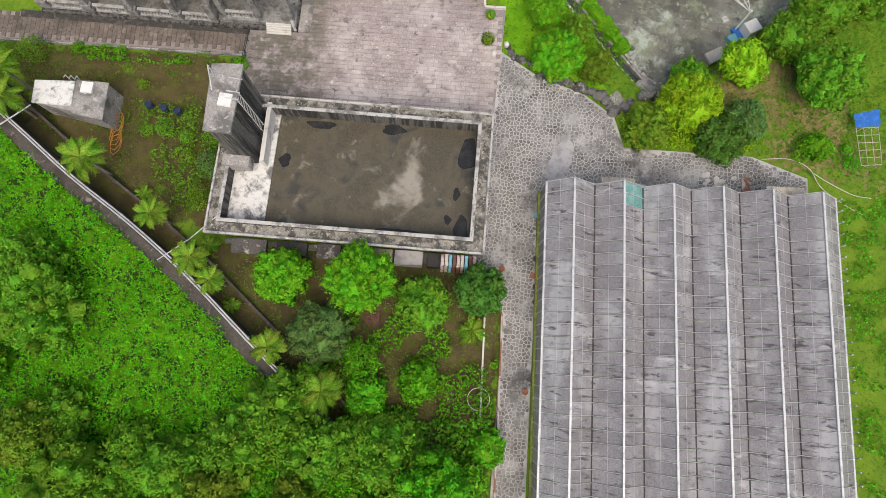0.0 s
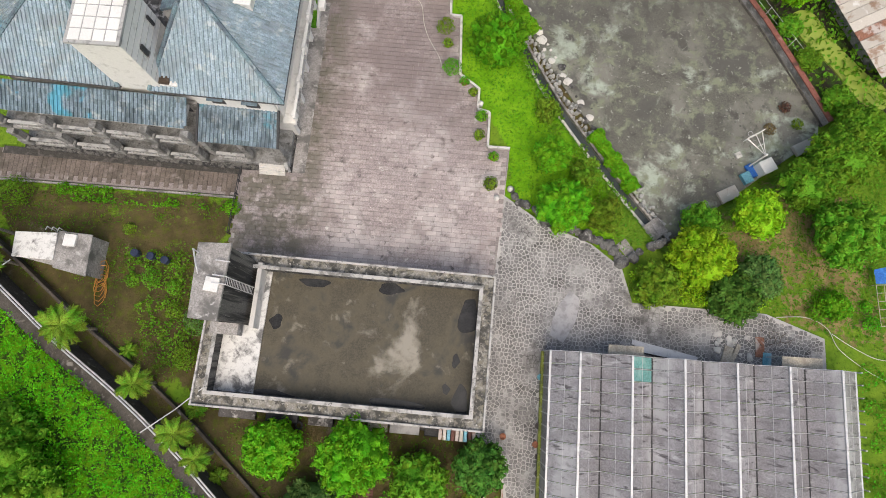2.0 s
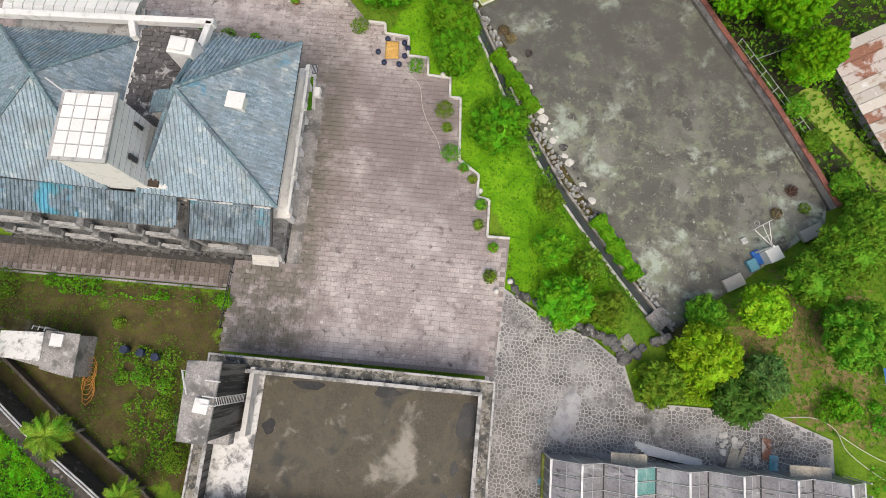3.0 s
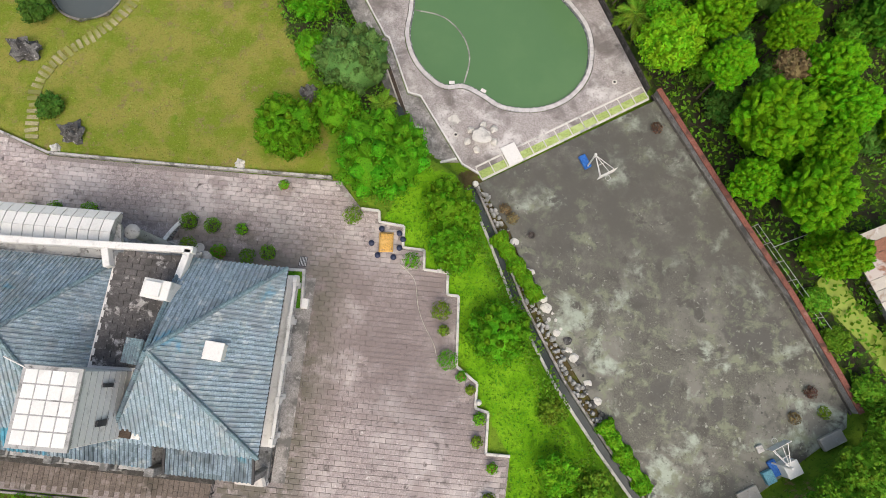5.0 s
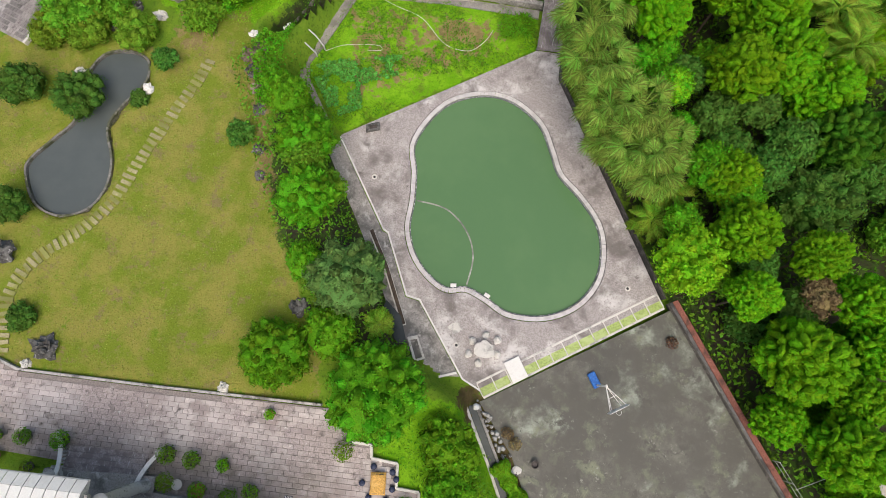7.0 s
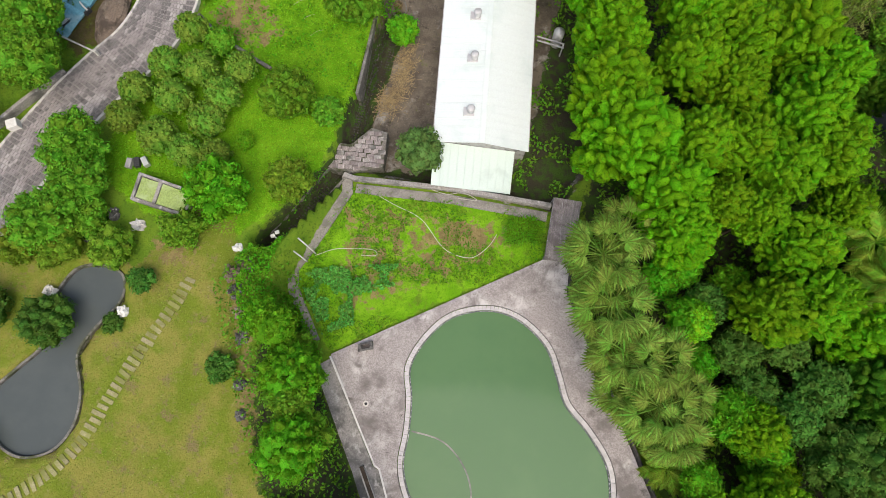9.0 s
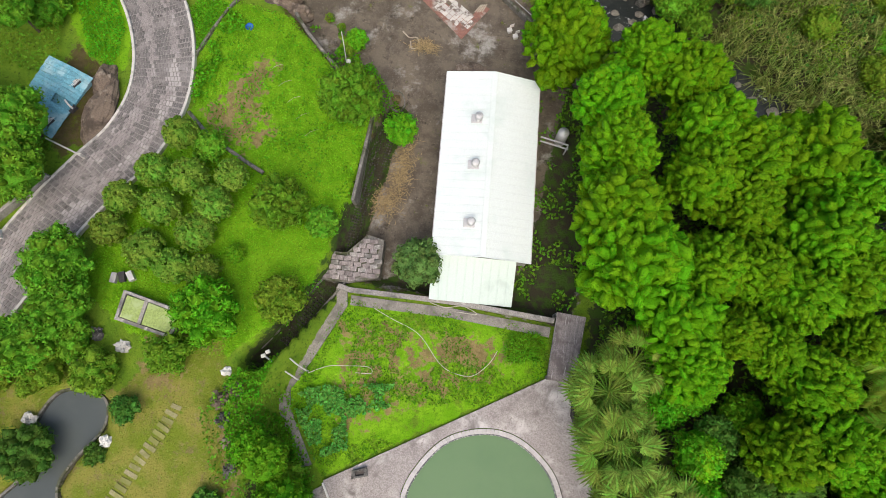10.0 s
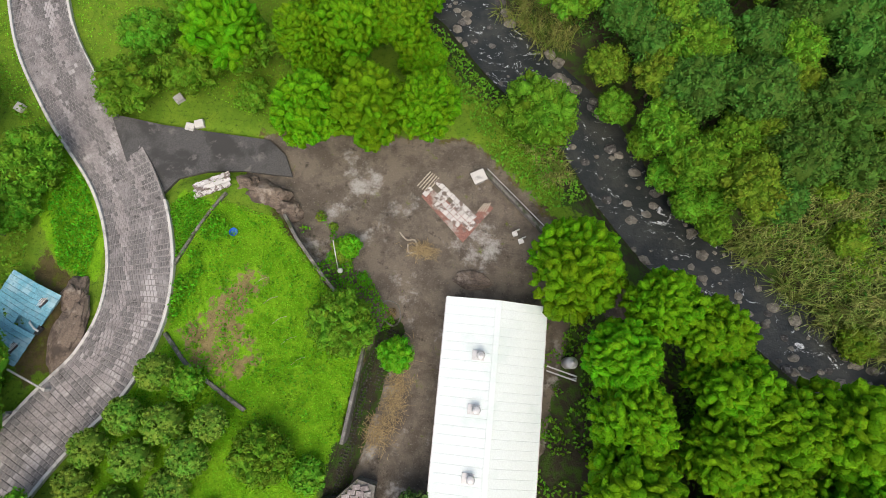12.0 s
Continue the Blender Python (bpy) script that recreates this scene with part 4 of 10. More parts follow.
solid("asphalt_branch", Shape().prism(BRANCH, -6, lambda x, y: -3.85 - 0.07 * (x + 45)), ASPHALT, "damp dark asphalt turn-off from the road", "road", kind="structure")

# garden wall along the field: stained concrete with a channel beside it
wall = thing("field_wall", "long stained concrete boundary wall along the weedy field", "wall", kind="structure")
part("wall_body", Shape().wall(offset(WALL_LINE, -0.35), 1.0, 0.0, 2.6), WALLTOP, wall, "broad brown-stained wall top", bevel=0.03)
part("upstand", Shape().wall(offset(WALL_LINE, 0.3), 0.2, 0.0, 2.7), WALLTOP, wall)
part("inner_kerb", Shape().wall(offset(WALL_LINE, 2.1), 0.24, 0.0, 1.05), WALLTOP, wall, bevel=0.02)
for d, z in ((0.26, 2.84), (0.46, 2.8)):
    part("pipe", Shape().tube([(x, y, z) for x, y in smooth_line(offset(WALL_LINE, d), 4)], 0.07, 6), GALV, wall, "grey-white water pipe")
for x, y, turn in walk_line(offset(WALL_LINE, 0.36), 7.5):
    part("pipe_bracket", Shape().box(x, y, 2.7, 0.07, 0.5, 0.1, turn), CONCRETE, wall)

# court surround
east_wall = thing("court_wall", "boundary wall of the court with a dull red cap", "wall", kind="structure")
EASTLINE = [(12.9, 68.6), (20.7, 57.6), (26.1, 50.3), (29.8, 44.6), (32.3, 40.6)]
part("wall_body", Shape().wall(EASTLINE, 0.3, -3.3, -2.0), CONCRETE, east_wall)
part("cap", Shape().wall(EASTLINE, 0.52, -2.0, -1.86), REDCAP, east_wall, "dull red cap", bevel=0.02)
part("gutter", Shape().wall(offset(EASTLINE, -0.36), 0.2, -3.2, -2.86), DARKSTONE, east_wall, "dark damp gutter")
BANK = [(-3.9, 56.6), (-1.4, 52.3), (1.9, 46.0), (6.2, 39.6), (10.4, 34.6), (14.4, 30.2), (17.6, 26.9)]
drain = thing("drain_channel", "narrow concrete drain at the foot of the bank beside the court", "drain", kind="structure")
part("side_wall", Shape().wall(offset(BANK, 0.45), 0.22, -3.3, -2.55), CONCRETE, drain)
part("side_wall", Shape().wall(offset(BANK, -0.45), 0.25, -3.3, -2.72), PALE, drain)
part("water", Shape().wall(BANK, 0.68, -3.3, -2.95), DRAINWATER, drain, "thin dark water in the drain")

RUBBLE = [(-3.4, 57.0), (-0.4, 52.7), (2.8, 46.6), (7.0, 40.3), (11.2, 35.2), (15.1, 30.9), (18.0, 27.6)]
g = np.random.default_rng(44)
s = Shape()
for x, y, turn in walk_line(RUBBLE, 0.13):
    r = g.uniform(0.09, 0.3)
    x, y = x + g.normal() * 0.28, y + g.normal() * 0.28
    k = len(s.v)
    ring = [(x + r * math.cos(a) * g.uniform(0.7, 1.2), y + r * math.sin(a) * g.uniform(0.7, 1.2)) for a in np.linspace(0, 5.4, 7)]
    s.v += [(a, b, -3.05) for a, b in ring] + [(a * 0.6 + x * 0.4, b * 0.6 + y * 0.4, -2.84 + r * g.uniform(0.5, 0.9)) for a, b in ring]
    s.f += [(k + i, k + (i + 1) % 7, k + 7 + (i + 1) % 7, k + 7 + i) for i in range(7)] + [tuple(range(k + 7, k + 14))]
solid("rubble_strip", s, STONEWHITE, "strip of pale broken stones along the court's edge", "rubble", kind="stuff")

# green covered gutter between deck and court
gutter = thing("covered_gutter", "row of algae-green sheets over the gutter between pool deck and court", "gutter cover")
ga, gb = Vector((-3.3, 58.0)), Vector((11.9, 68.5))
gd = (gb - ga).normalized()
gn = Vector((-gd.y, gd.x))
for off in (-0.7, 0.7):
    p, q = ga + gn * off, gb + gn * off
    part("rail", Shape().bar((*p, -2.84), (*q, -2.84), 0.2, 0.16), PALE, gutter, bevel=0.02)
n_panes = 13
for i in range(n_panes + 1):
    p = ga + (gb - ga) * (i / n_panes)
    part("divider", Shape().bar((*(p - gn * 0.6), -2.8), (*(p + gn * 0.6), -2.8), 0.09, 0.1), PALE, gutter)
    if i < n_panes:
        a, b = ga + (gb - ga) * ((i + 0.04) / n_panes), ga + (gb - ga) * ((i + 0.96) / n_panes)
        part("pane", Shape().prism([tuple(a - gn * 0.6), tuple(b - gn * 0.6), tuple(b + gn * 0.6), tuple(a + gn * 0.6)], -2.86, -2.8), GREENLID, gutter)
solid("footbridge_slab", Shape().box(-0.4, 60.3, -2.66, 1.5, 2.0, 0.12, 34), WHITE, "white slab laid across the covered gutter", "slab", bevel=0.03)

# pool coping, inner wall and the submerged step
coping = thing("pool_coping", "white coping stones round the swimming pool", "coping", kind="structure")
me_cop = Shape().box(0, 0, -0.1, 0.34, 0.4, 0.13).mesh("coping_stone")
me_cop.materials.append(COPING)
mid = offset(pool_edge, 0.28, True) if signed(pool_edge, np.array([offset(pool_edge, 0.28, True)[0][0]]), np.array([offset(pool_edge, 0.28, True)[0][1]]))[0] < 0 else offset(pool_edge, -0.28, True)
for x, y, turn in walk_line(mid + mid[:1], 0.36):
    ob = part("stone", me_cop, None, coping)
    ob.location, ob.rotation_euler = (x, y, -2.765), (0, 0, radians(turn))
solid("pool_wall", Shape().wall(pool_edge, 0.1, -3.6, -2.86, True), BANDTILE, "dark tiled rim of the pool at the waterline", "pool wall", kind="structure")
arc = smooth_line([(-11.8, 74.5), (-8.9, 74.1), (-6.7, 72.3), (-5.7, 69.9), (-5.9, 67.2)], 8)
solid("pool_divider", Shape().wall(arc, 0.14, -3.5, -3.012), CONCRETE, "thin pale curved divider just under the pool surface", "pool divider", kind="structure")

# kitchen garden path and walls
PATHLINE = [(-21.9, 80.6), (-24.9, 85.0), (-25.3, 86.8), (-24.3, 88.8), (-21.9, 95.0), (-22.3, 96.6)]
solid("garden_path", Shape().wall(PATHLINE, 1.0, -3.4, -2.84), PATHCON, "mossy concrete path beside the kitchen garden", "path", kind="structure", bevel=0.03)
solid("garden_wall", Shape().wall([(-22.6, 96.6), (-21.5, 96.4), (-12, 97.0), (-2.6, 97.0)], 0.45, -4.9, -2.5), CONCRETE, "grey retaining wall between kitchen garden and barn yard", "wall", kind="structure", bevel=0.03)
solid("wall_path", Shape().wall([(-21.2, 95.5), (-12, 96.0), (-2.8, 95.9)], 0.9, -3.4, -2.86), PATHCON, "narrow path at the foot of the garden wall", "path", kind="structure")
for off in (0.95, -0.95):
    solid("channel_wall", Shape().wall(offset(CHANNEL[:4], off), 0.22, -5.0, -2.8), RETAIN, "mossy rough stone wall of the ditch", "wall", kind="structure", bevel=0.04)
YARDLINE = [(-22.8, 104.5), (-22.9, 113.8), (-25, 116.0), (-28.0, 118.4), (-31.5, 121.6), (-33.2, 123.6)]
solid("yard_wall", Shape().wall(YARDLINE, 0.32, -5.4, lambda x, y: ground_at(x - 2.0, y + 0.6) + 0.25), RETAIN, "low stone retaining wall above the barn yard", "wall", kind="structure", bevel=0.04)
solid("orchard_kerb", Shape().wall([(-40.6, 110.6), (-37.8, 108.4), (-33.5, 106.4), (-31.6, 105.6)], 0.35, -3.2, lambda x, y: ground_at(x, y) + 0.35), RETAIN, "low stone edging across the orchard", "kerb", kind="structure", bevel=0.04)
solid("lawn_kerb", Shape().wall([(-60, 57.2), (-47.5, 55.1), (-42.3, 53.6), (-29.8, 54.1), (-16.4, 54.8)], 0.22, -0.3, 0.4), RIMCON, "pale stone kerb between lawn and paving", "kerb", kind="structure", bevel=0.03)

# ---- barn with white sheet roof ----
def barn():
    t = thing("barn", "long barn with a white sheet-metal gable roof and lean-to", "barn", at=(-11.2, 110.0, -4.8))
    R = Matrix.Translation((-10.96, 110.14, 0)) @ Matrix.Rotation(radians(5.74), 4, "Z")
    L, TOP = 9.0, -0.36
    # each slope: half-width with its sign, and the fall from ridge to eave
    slopes = ((-4.6, 0.66), (4.48, 1.45))

    def put(shape):
        shape.v = [tuple(R @ Vector(p)) for p in shape.v]
        return shape

    def sheet(corners, thick=0.07):
        pts = list(corners) + [(x, y, z - thick) for x, y, z in corners]
        return Shape().add(pts, ((0, 1, 2, 3), (7, 6, 5, 4), (0, 4, 5, 1), (1, 5, 6, 2), (2, 6, 7, 3), (3, 7, 4, 0)))

    def main_z(x):
        return TOP - (0.66 * -x / 4.66 if x < 0 else 1.45 * x / 4.7)

    part("wall", put(Shape().prism([(-4.3, -L + 0.3), (0, -L + 0.3), (4.3, -L + 0.3), (4.3, L - 0.3), (0, L - 0.3), (-4.3, L - 0.3)], -4.9, lambda x, y: main_z(x) - 0.12)), STONEWHITE, t)
    for w, drop in slopes:
        under = part("roof", put(sheet([(0, -L, TOP - 0.03), (w, -L, TOP - drop - 0.03), (w, L, TOP - drop - 0.03), (0, L, TOP - 0.03)])), BARNROOF, t)
        n = 23
        for i in range(n):
            y0, y1 = -L + 2 * L * i / n, -L + 2 * L * (i + 1) / n
            line = [(y0, 0.0), (y0 + 0.02, 0.022), (y0 + 0.06, 0.022), (y0 + 0.08, 0.0), (y1 - 0.004, 0.0)]
            pts = [(0, y, TOP + h) for y, h in line] + [(w, y, TOP + h - drop) for y, h in line]
            part("roof_sheet", put(Shape().add(pts, [(k, k + 5, k + 6, k + 1) for k in range(4)])), BARNROOF, under)
        part("eave_trim", put(Shape().bar((w * 1.006, -L, TOP - drop - 0.04), (w * 1.006, L, TOP - drop - 0.04), 0.08, 0.12)), GALV, t)
        for y in (-L, L):
            part("verge_trim", put(Shape().bar((0, y, TOP + 0.03), (w, y, TOP - drop + 0.03), 0.1, 0.05)), BARNROOF, t)
    part("ridge_cap", put(Shape().bar((0, -L, TOP + 0.04), (0, L, TOP + 0.04), 0.5, 0.05)), BARNROOF, t)
    # lean-to, falling to the south and to the east
    y0, y1 = -L - 3.97, -L + 0.25
    lean = part("lean_to_roof", put(sheet([(-4.5, y0, -1.86), (3.1, y0, -3.06), (3.3, y1, -2.72), (-4.5, y1, -1.5)])), BARNSKIRT, t, "pale green sheet roof of the lean-to")
    n = 10
    for i in range(n):
        u0, u1 = i / n, (i + 1) / n
        line = [(u0, 0.0), (u0 + 0.003, 0.02), (u0 + 0.007, 0.02), (u0 + 0.01, 0.0), (u1 - 0.0005, 0.0)]
        pts = [(-4.5 + 7.6 * u, y0, -1.85 - 1.2 * u + h) for u, h in line] + [(-4.5 + 7.8 * u, y1, -1.49 - 1.22 * u + h) for u, h in line]
        part("roof_sheet", put(Shape().add(pts, [(k, k + 1, k + 6, k + 5) for k in range(4)])), BARNSKIRT, lean)
    part("lean_to_wall", put(Shape().prism([(-4.2, y0 + 0.3), (2.8, y0 + 0.3), (2.8, y1), (-4.2, y1)], -4.9, lambda x, y: -2.05 - 0.155 * (x + 4.2))), STONEWHITE, t)
    for y in (4.15, -0.4, -5.95):
        v = part("roof_vent", put(Shape().lathe(-1.25, y, [(0.3, TOP - 0.4), (0.3, 0.08), (0.36, 0.12), (0.38, 0.26), (0.3, 0.36), (0.12, 0.42), (0.02, 0.43)], 16)), GALV, t, "round pale turbine vent", smooth=False)
        part("flashing", put(Shape().box(-1.4, y, TOP - 0.3, 1.1, 0.85, 0.17)), GALV, v)
    g = thing("gable_pipe", "grey pipe bracket sticking out from the barn eave", "pipe", at=(-6.3, 114.4, -3))
    part("pipe", Shape().bar((-6.4, 114.5, -2.9), (-3.6, 114.1, -2.9), 0.12, 0.12), GALV, g)
    part("pipe", Shape().bar((-6.4, 114.1, -2.95), (-3.6, 113.7, -2.95), 0.12, 0.12), GALV, g)
    part("post", Shape().tube([(-3.7, 113.9, -4.9), (-3.7, 113.9, -2.8)], 0.07, 8), GALV, g)


barn()
solid("water_tank", Shape().lathe(-4.3, 115.2, [(0.5, -4.9), (0.55, -4.8), (0.55, -2.6), (0.4, -2.4), (0.2, -2.3), (0.2, -2.2)], 16), GALV, "round grey water tank beside the barn", "tank", smooth=True)


# ---- multi-span greenhouse ----
def greenhouse():
    t = thing("greenhouse", "six-span greenhouse roofed with dusty grey sheets", "greenhouse", at=(19.5, 0, 0))
    R = Matrix.Translation((6.98, 15.68, 0)) @ Matrix.Rotation(radians(3.15), 4, "Z")
    SPAN, LEN, BAYS, LOW, HIGH = 3.99, 30.4, 31, 3.15, 4.65
    half = SPAN / 2

    def put(shape):
        shape.v = [tuple(R @ Vector(p)) for p in shape.v]
        return shape

    def at(i, u, y):
        """A roof point of span i: u from 0 (west valley) over 1 (ridge) to 2 (east valley)."""
        return (i * SPAN + u * half, y, LOW + (HIGH - LOW) * (u if u <= 1 else 2 - u))

    bay = LEN / BAYS
    panes = {}
    for u0 in (0, 1):
        s = Shape()
        a, b = at(0, u0 + 0.03, 0), at(0, u0 + 0.97, 0)
        p = [(a[0], 0.05, a[2]), (b[0], 0.05, b[2]), (b[0], bay - 0.05, b[2]), (a[0], bay - 0.05, a[2])]
        p += [(x, y, z - 0.03) for x, y, z in p]
        s.add(p, ((0, 1, 2, 3), (7, 6, 5, 4), (0, 4, 5, 1), (1, 5, 6, 2), (2, 6, 7, 3), (3, 7, 4, 0)))
        panes[u0] = s.mesh("pane")
        panes[u0].materials.append(GHPANE)
    teal = panes[1].copy()
    teal.materials.clear()
    teal.materials.append(GHTEAL)
    far_panes, far_rafters = Shape(), Shape()
    for i in range(6):
        r = part("ridge", put(Shape().bar((i * SPAN + half, 0, HIGH + 0.04), (i * SPAN + half, -LEN, HIGH + 0.04), 0.16, 0.1)), GALV, t)
        part("gutter", put(Shape().bar((i * SPAN, 0.05, LOW - 0.06), (i * SPAN, -LEN, LOW - 0.06), 0.2, 0.1)), DARKMETAL if i else GALV, t)
        for k in range(BAYS):
            for u0 in (0, 1):
                if k >= 25:
                    far_panes.add([(i * SPAN + x, y - (k + 1) * bay, z) for x, y, z in (tuple(q.co) for q in panes[u0].vertices)], [tuple(q.vertices) for q in panes[u0].polygons])
                    continue
                me = teal if (i, k, u0) in ((1, 0, 1), (1, 1, 1)) else panes[u0]
                ob = part("pane", me, None, t)
                ob.matrix_basis = Matrix.Translation((-19.5, 0, 0)) @ R @ Matrix.Translation((i * SPAN, -(k + 1) * bay, rng.uniform(-0.012, 0.012))) @ Matrix.Rotation(rng.uniform(-0.004, 0.004), 4, "Y")
        for k in range(BAYS + 1):
            y = -k * bay
            for u0 in (0, 1):
                if k >= 25:
                    far_rafters.bar((at(i, u0, y)[0], y, at(i, u0, y)[2] + 0.025), (at(i, u0 + 1, y)[0], y, at(i, u0 + 1, y)[2] + 0.025), 0.05, 0.06)
                    continue
                part("rafter", put(Shape().bar((at(i, u0, y)[0], y, at(i, u0, y)[2] + 0.025), (at(i, u0 + 1, y)[0], y, at(i, u0 + 1, y)[2] + 0.025), 0.045, 0.05)), GALV, t)
        for u in (0.5, 1.5):
            thin = Shape().bar((at(i, u, 0)[0], 0, at(i, u, 0)[2] + 0.012), (at(i, u, 0)[0], -LEN, at(i, u, 0)[2] + 0.012), 0.018, 0.03)
            part("purlin", put(thin), GALV, t)
        for x in (i * SPAN, i * SPAN + half):
            top = LOW if x == i * SPAN else HIGH
            part("post", put(Shape().bar((x, 0, -0.1), (x, 0, top), 0.09, 0.09, (1, 0, 0))), GALV, t)
        gable = Shape()
        gable.add([(i * SPAN + 0.05, 0.0, -0.1), (i * SPAN + SPAN - 0.05, 0.0, -0.1), (i * SPAN + SPAN - 0.05, 0.0, LOW), (i * SPAN + half, 0.0, HIGH - 0.05), (i * SPAN + 0.05, 0.0, LOW),
                   (i * SPAN + 0.05, -0.03, -0.1), (i * SPAN + SPAN - 0.05, -0.03, -0.1), (i * SPAN + SPAN - 0.05, -0.03, LOW), (i * SPAN + half, -0.03, HIGH - 0.05), (i * SPAN + 0.05, -0.03, LOW)],
                  ((4, 3, 2, 1, 0), (5, 6, 7, 8, 9)))
        part("gable_sheet", put(gable), GHPANE, t)
    tagged(part("far_panes", put(far_panes), GHPANE, t), "dusty grey roof sheets", kind="stuff")
    tagged(part("far_rafters", put(far_rafters), GALV, t), "thin steel rafters", kind="stuff")
    part("gutter", put(Shape().bar((6 * SPAN, 0.05, LOW - 0.06), (6 * SPAN, -LEN, LOW - 0.06), 0.2, 0.1)), GALV, t)
    for x in (-0.05, 6 * SPAN + 0.05):
        for k in range(BAYS):
            y0, y1 = -k * bay - 0.05, -(k + 1) * bay + 0.05
            part("side_sheet", put(Shape().box(x, (y0 + y1) / 2, 0.35, 0.03, y0 - y1, LOW - 0.5)), GHPANE, t)
        for k in range(BAYS + 1):
            part("side_post", put(Shape().box(x * 1.02, -k * bay, -0.1, 0.1, 0.1, LOW + 0.1)), GALV, t)
        part("plinth", put(Shape().box(x - (0.12 if x < 1 else -0.12), -LEN / 2, -0.2, 0.24, LEN, 0.6)), MOSSKERB, t)


greenhouse()


# ---- open water tank with its tower ----
def quad_at(corners, u, v):
    (ax, ay), (bx, by), (cx, cy), (dx, dy) = corners
    return ((1 - u) * (1 - v) * ax + u * (1 - v) * bx + u * v * cx + (1 - u) * v * dx, (1 - u) * (1 - v) * ay + u * (1 - v) * by + u * v * cy + (1 - u) * v * dy)


def tank_house():
    t = thing("storage_building", "flat-roofed grey concrete building whose roof is an open stained basin", "building", at=(-9, 15.5, 0))
    U, V = 22.4, 12.5

    def ring(m):
        return [quad_at(TANK, m / U, m / V), quad_at(TANK, 1 - m / U, m / V), quad_at(TANK, 1 - m / U, 1 - m / V), quad_at(TANK, m / U, 1 - m / V)]

    inner = ring(1.15)
    part("wall", plate(ring(0.9), ring(1.2), -0.3, 3.3), CONCRETE, t)
    part("roof_ledge", plate(ring(0.0), ring(1.0), 3.25, 3.55), LEDGE, t, "blackened mottled ledge", bevel=0.02)
    part("rim", Shape().wall(ring(0.08), 0.17, 3.5, 3.74, True), RIMCON, t, "pale thin rim", bevel=0.02)
    part("parapet", Shape().wall(ring(1.12), 0.24, 2.1, 3.95, True), TANKWALL, t, "dark streaked parapet")
    part("parapet_cap", Shape().wall(ring(1.12), 0.3, 3.95, 4.03, True), RIMCON, t, "pale parapet cap", bevel=0.02)
    part("basin_floor", Shape().prism(inner, 2.2, 2.45), TANKFLOOR, t, "stained brown and black basin floor")
    white = [quad_at(TANK, 1.25 / U, 1.25 / V), quad_at(TANK, 4.35 / U, 1.25 / V), quad_at(TANK, 4.35 / U, 1 - 1.25 / V), quad_at(TANK, 1.25 / U, 1 - 1.25 / V)]
    part("limewashed_strip", Shape().prism(white, 2.4, 2.58), LIMEWASH, t, "limewashed raised strip")
    for k, (x, y, rx, ry) in enumerate(((-4.6, 9.75, 2.0, 0.75), (-14.2, 9.3, 1.9, 0.5), (-6.4, 19.0, 1.0, 0.45), (0.2, 17.6, 0.75, 1.7), (0.35, 10.9, 0.6, 1.2), (-15.2, 15.2, 0.5, 0.55), (-12.6, 18.7, 1.2, 0.4), (-0.9, 11.6, 0.3, 0.4), (-0.4, 13.9, 0.3, 0.5))):
        outline = [(x + rx * math.cos(a) * (1 + 0.22 * math.sin(3 * a + k)), y + ry * math.sin(a) * (1 + 0.2 * math.cos(2 * a + 2 * k))) for a in np.linspace(0, 6.02, 24)]
        part("puddle", Shape().prism(outline, 2.44, 2.462), PUDDLE, t, "shallow dark rain puddle")
    # tower over the north-west corner
    tw = thing("stair_tower", "dark weathered concrete stair tower with a ladder", "tower", at=(-18.6, 17.3, 0))
    top = [(-19.1, 14.6), (-17.35, 14.6), (-17.4, 19.75), (-19.4, 19.55)]
    part("shaft", Shape().prism(top, -0.2, 9.45), TANKWALL, tw)
    part("roof_slab", Shape().prism([(-19.28, 14.42), (-17.2, 14.4), (-17.25, 19.95), (-19.6, 19.75)], 9.45, 9.72), CONCRETE, tw, bevel=0.03)
    part("hatch", Shape().box(-18.0, 16.9, 9.72, 1.0, 1.0, 0.22, -3), WHITE, tw, "white square roof hatch", bevel=0.03)
    lad = part("ladder", Shape().bar((-17.0, 17.55, 4.0), (-17.15, 17.55, 10.2), 0.06, 0.06, (0, 1, 0)), GALV, tw, "steel cage ladder")
    part("stile", Shape().bar((-17.0, 17.0, 4.0), (-17.15, 17.0, 10.2), 0.06, 0.06, (0, 1, 0)), GALV, lad)
    for k in range(18):
        part("rung", Shape().bar((-17.05, 17.0, 4.2 + 0.33 * k), (-17.05, 17.55, 4.2 + 0.33 * k), 0.035, 0.035), GALV, lad)
    for y in (17.0, 17.55, 18.6):
        part("bracket", Shape().bar((-18.0, y, 10.0), (-17.0, y, 9.9), 0.07, 0.07), GALV, tw)
    part("pipe", Shape().tube([(-19.4, 19.0, 9.7), (-19.45, 19.1, 10.6), (-19.0, 17.9, 10.6)], 0.05, 6), GALV, tw)
    part("pipe", Shape().tube([(-19.4, 19.1, 10.6), (-19.1, 17.5, 9.9)], 0.04, 6), GALV, tw)
    part("parapet_block", Shape().box(-16.75, 17.0, 2.5, 0.35, 5.2, 1.5, 2), PALE, tw)
    part("landing", Shape().box(-18.6, 14.1, 3.2, 2.2, 0.9, 1.2, 2), CONCRETE, tw)
    # store under the south edge
    store = thing("lean_to_store", "open store of stacked boards and sheets under the ledge", "store", at=(-9, 8, 0))
    part("floor", Shape().box(-9.0, 8.05, 0.0, 21.5, 1.3, 0.4, 2.3), DARKSLAB, store)
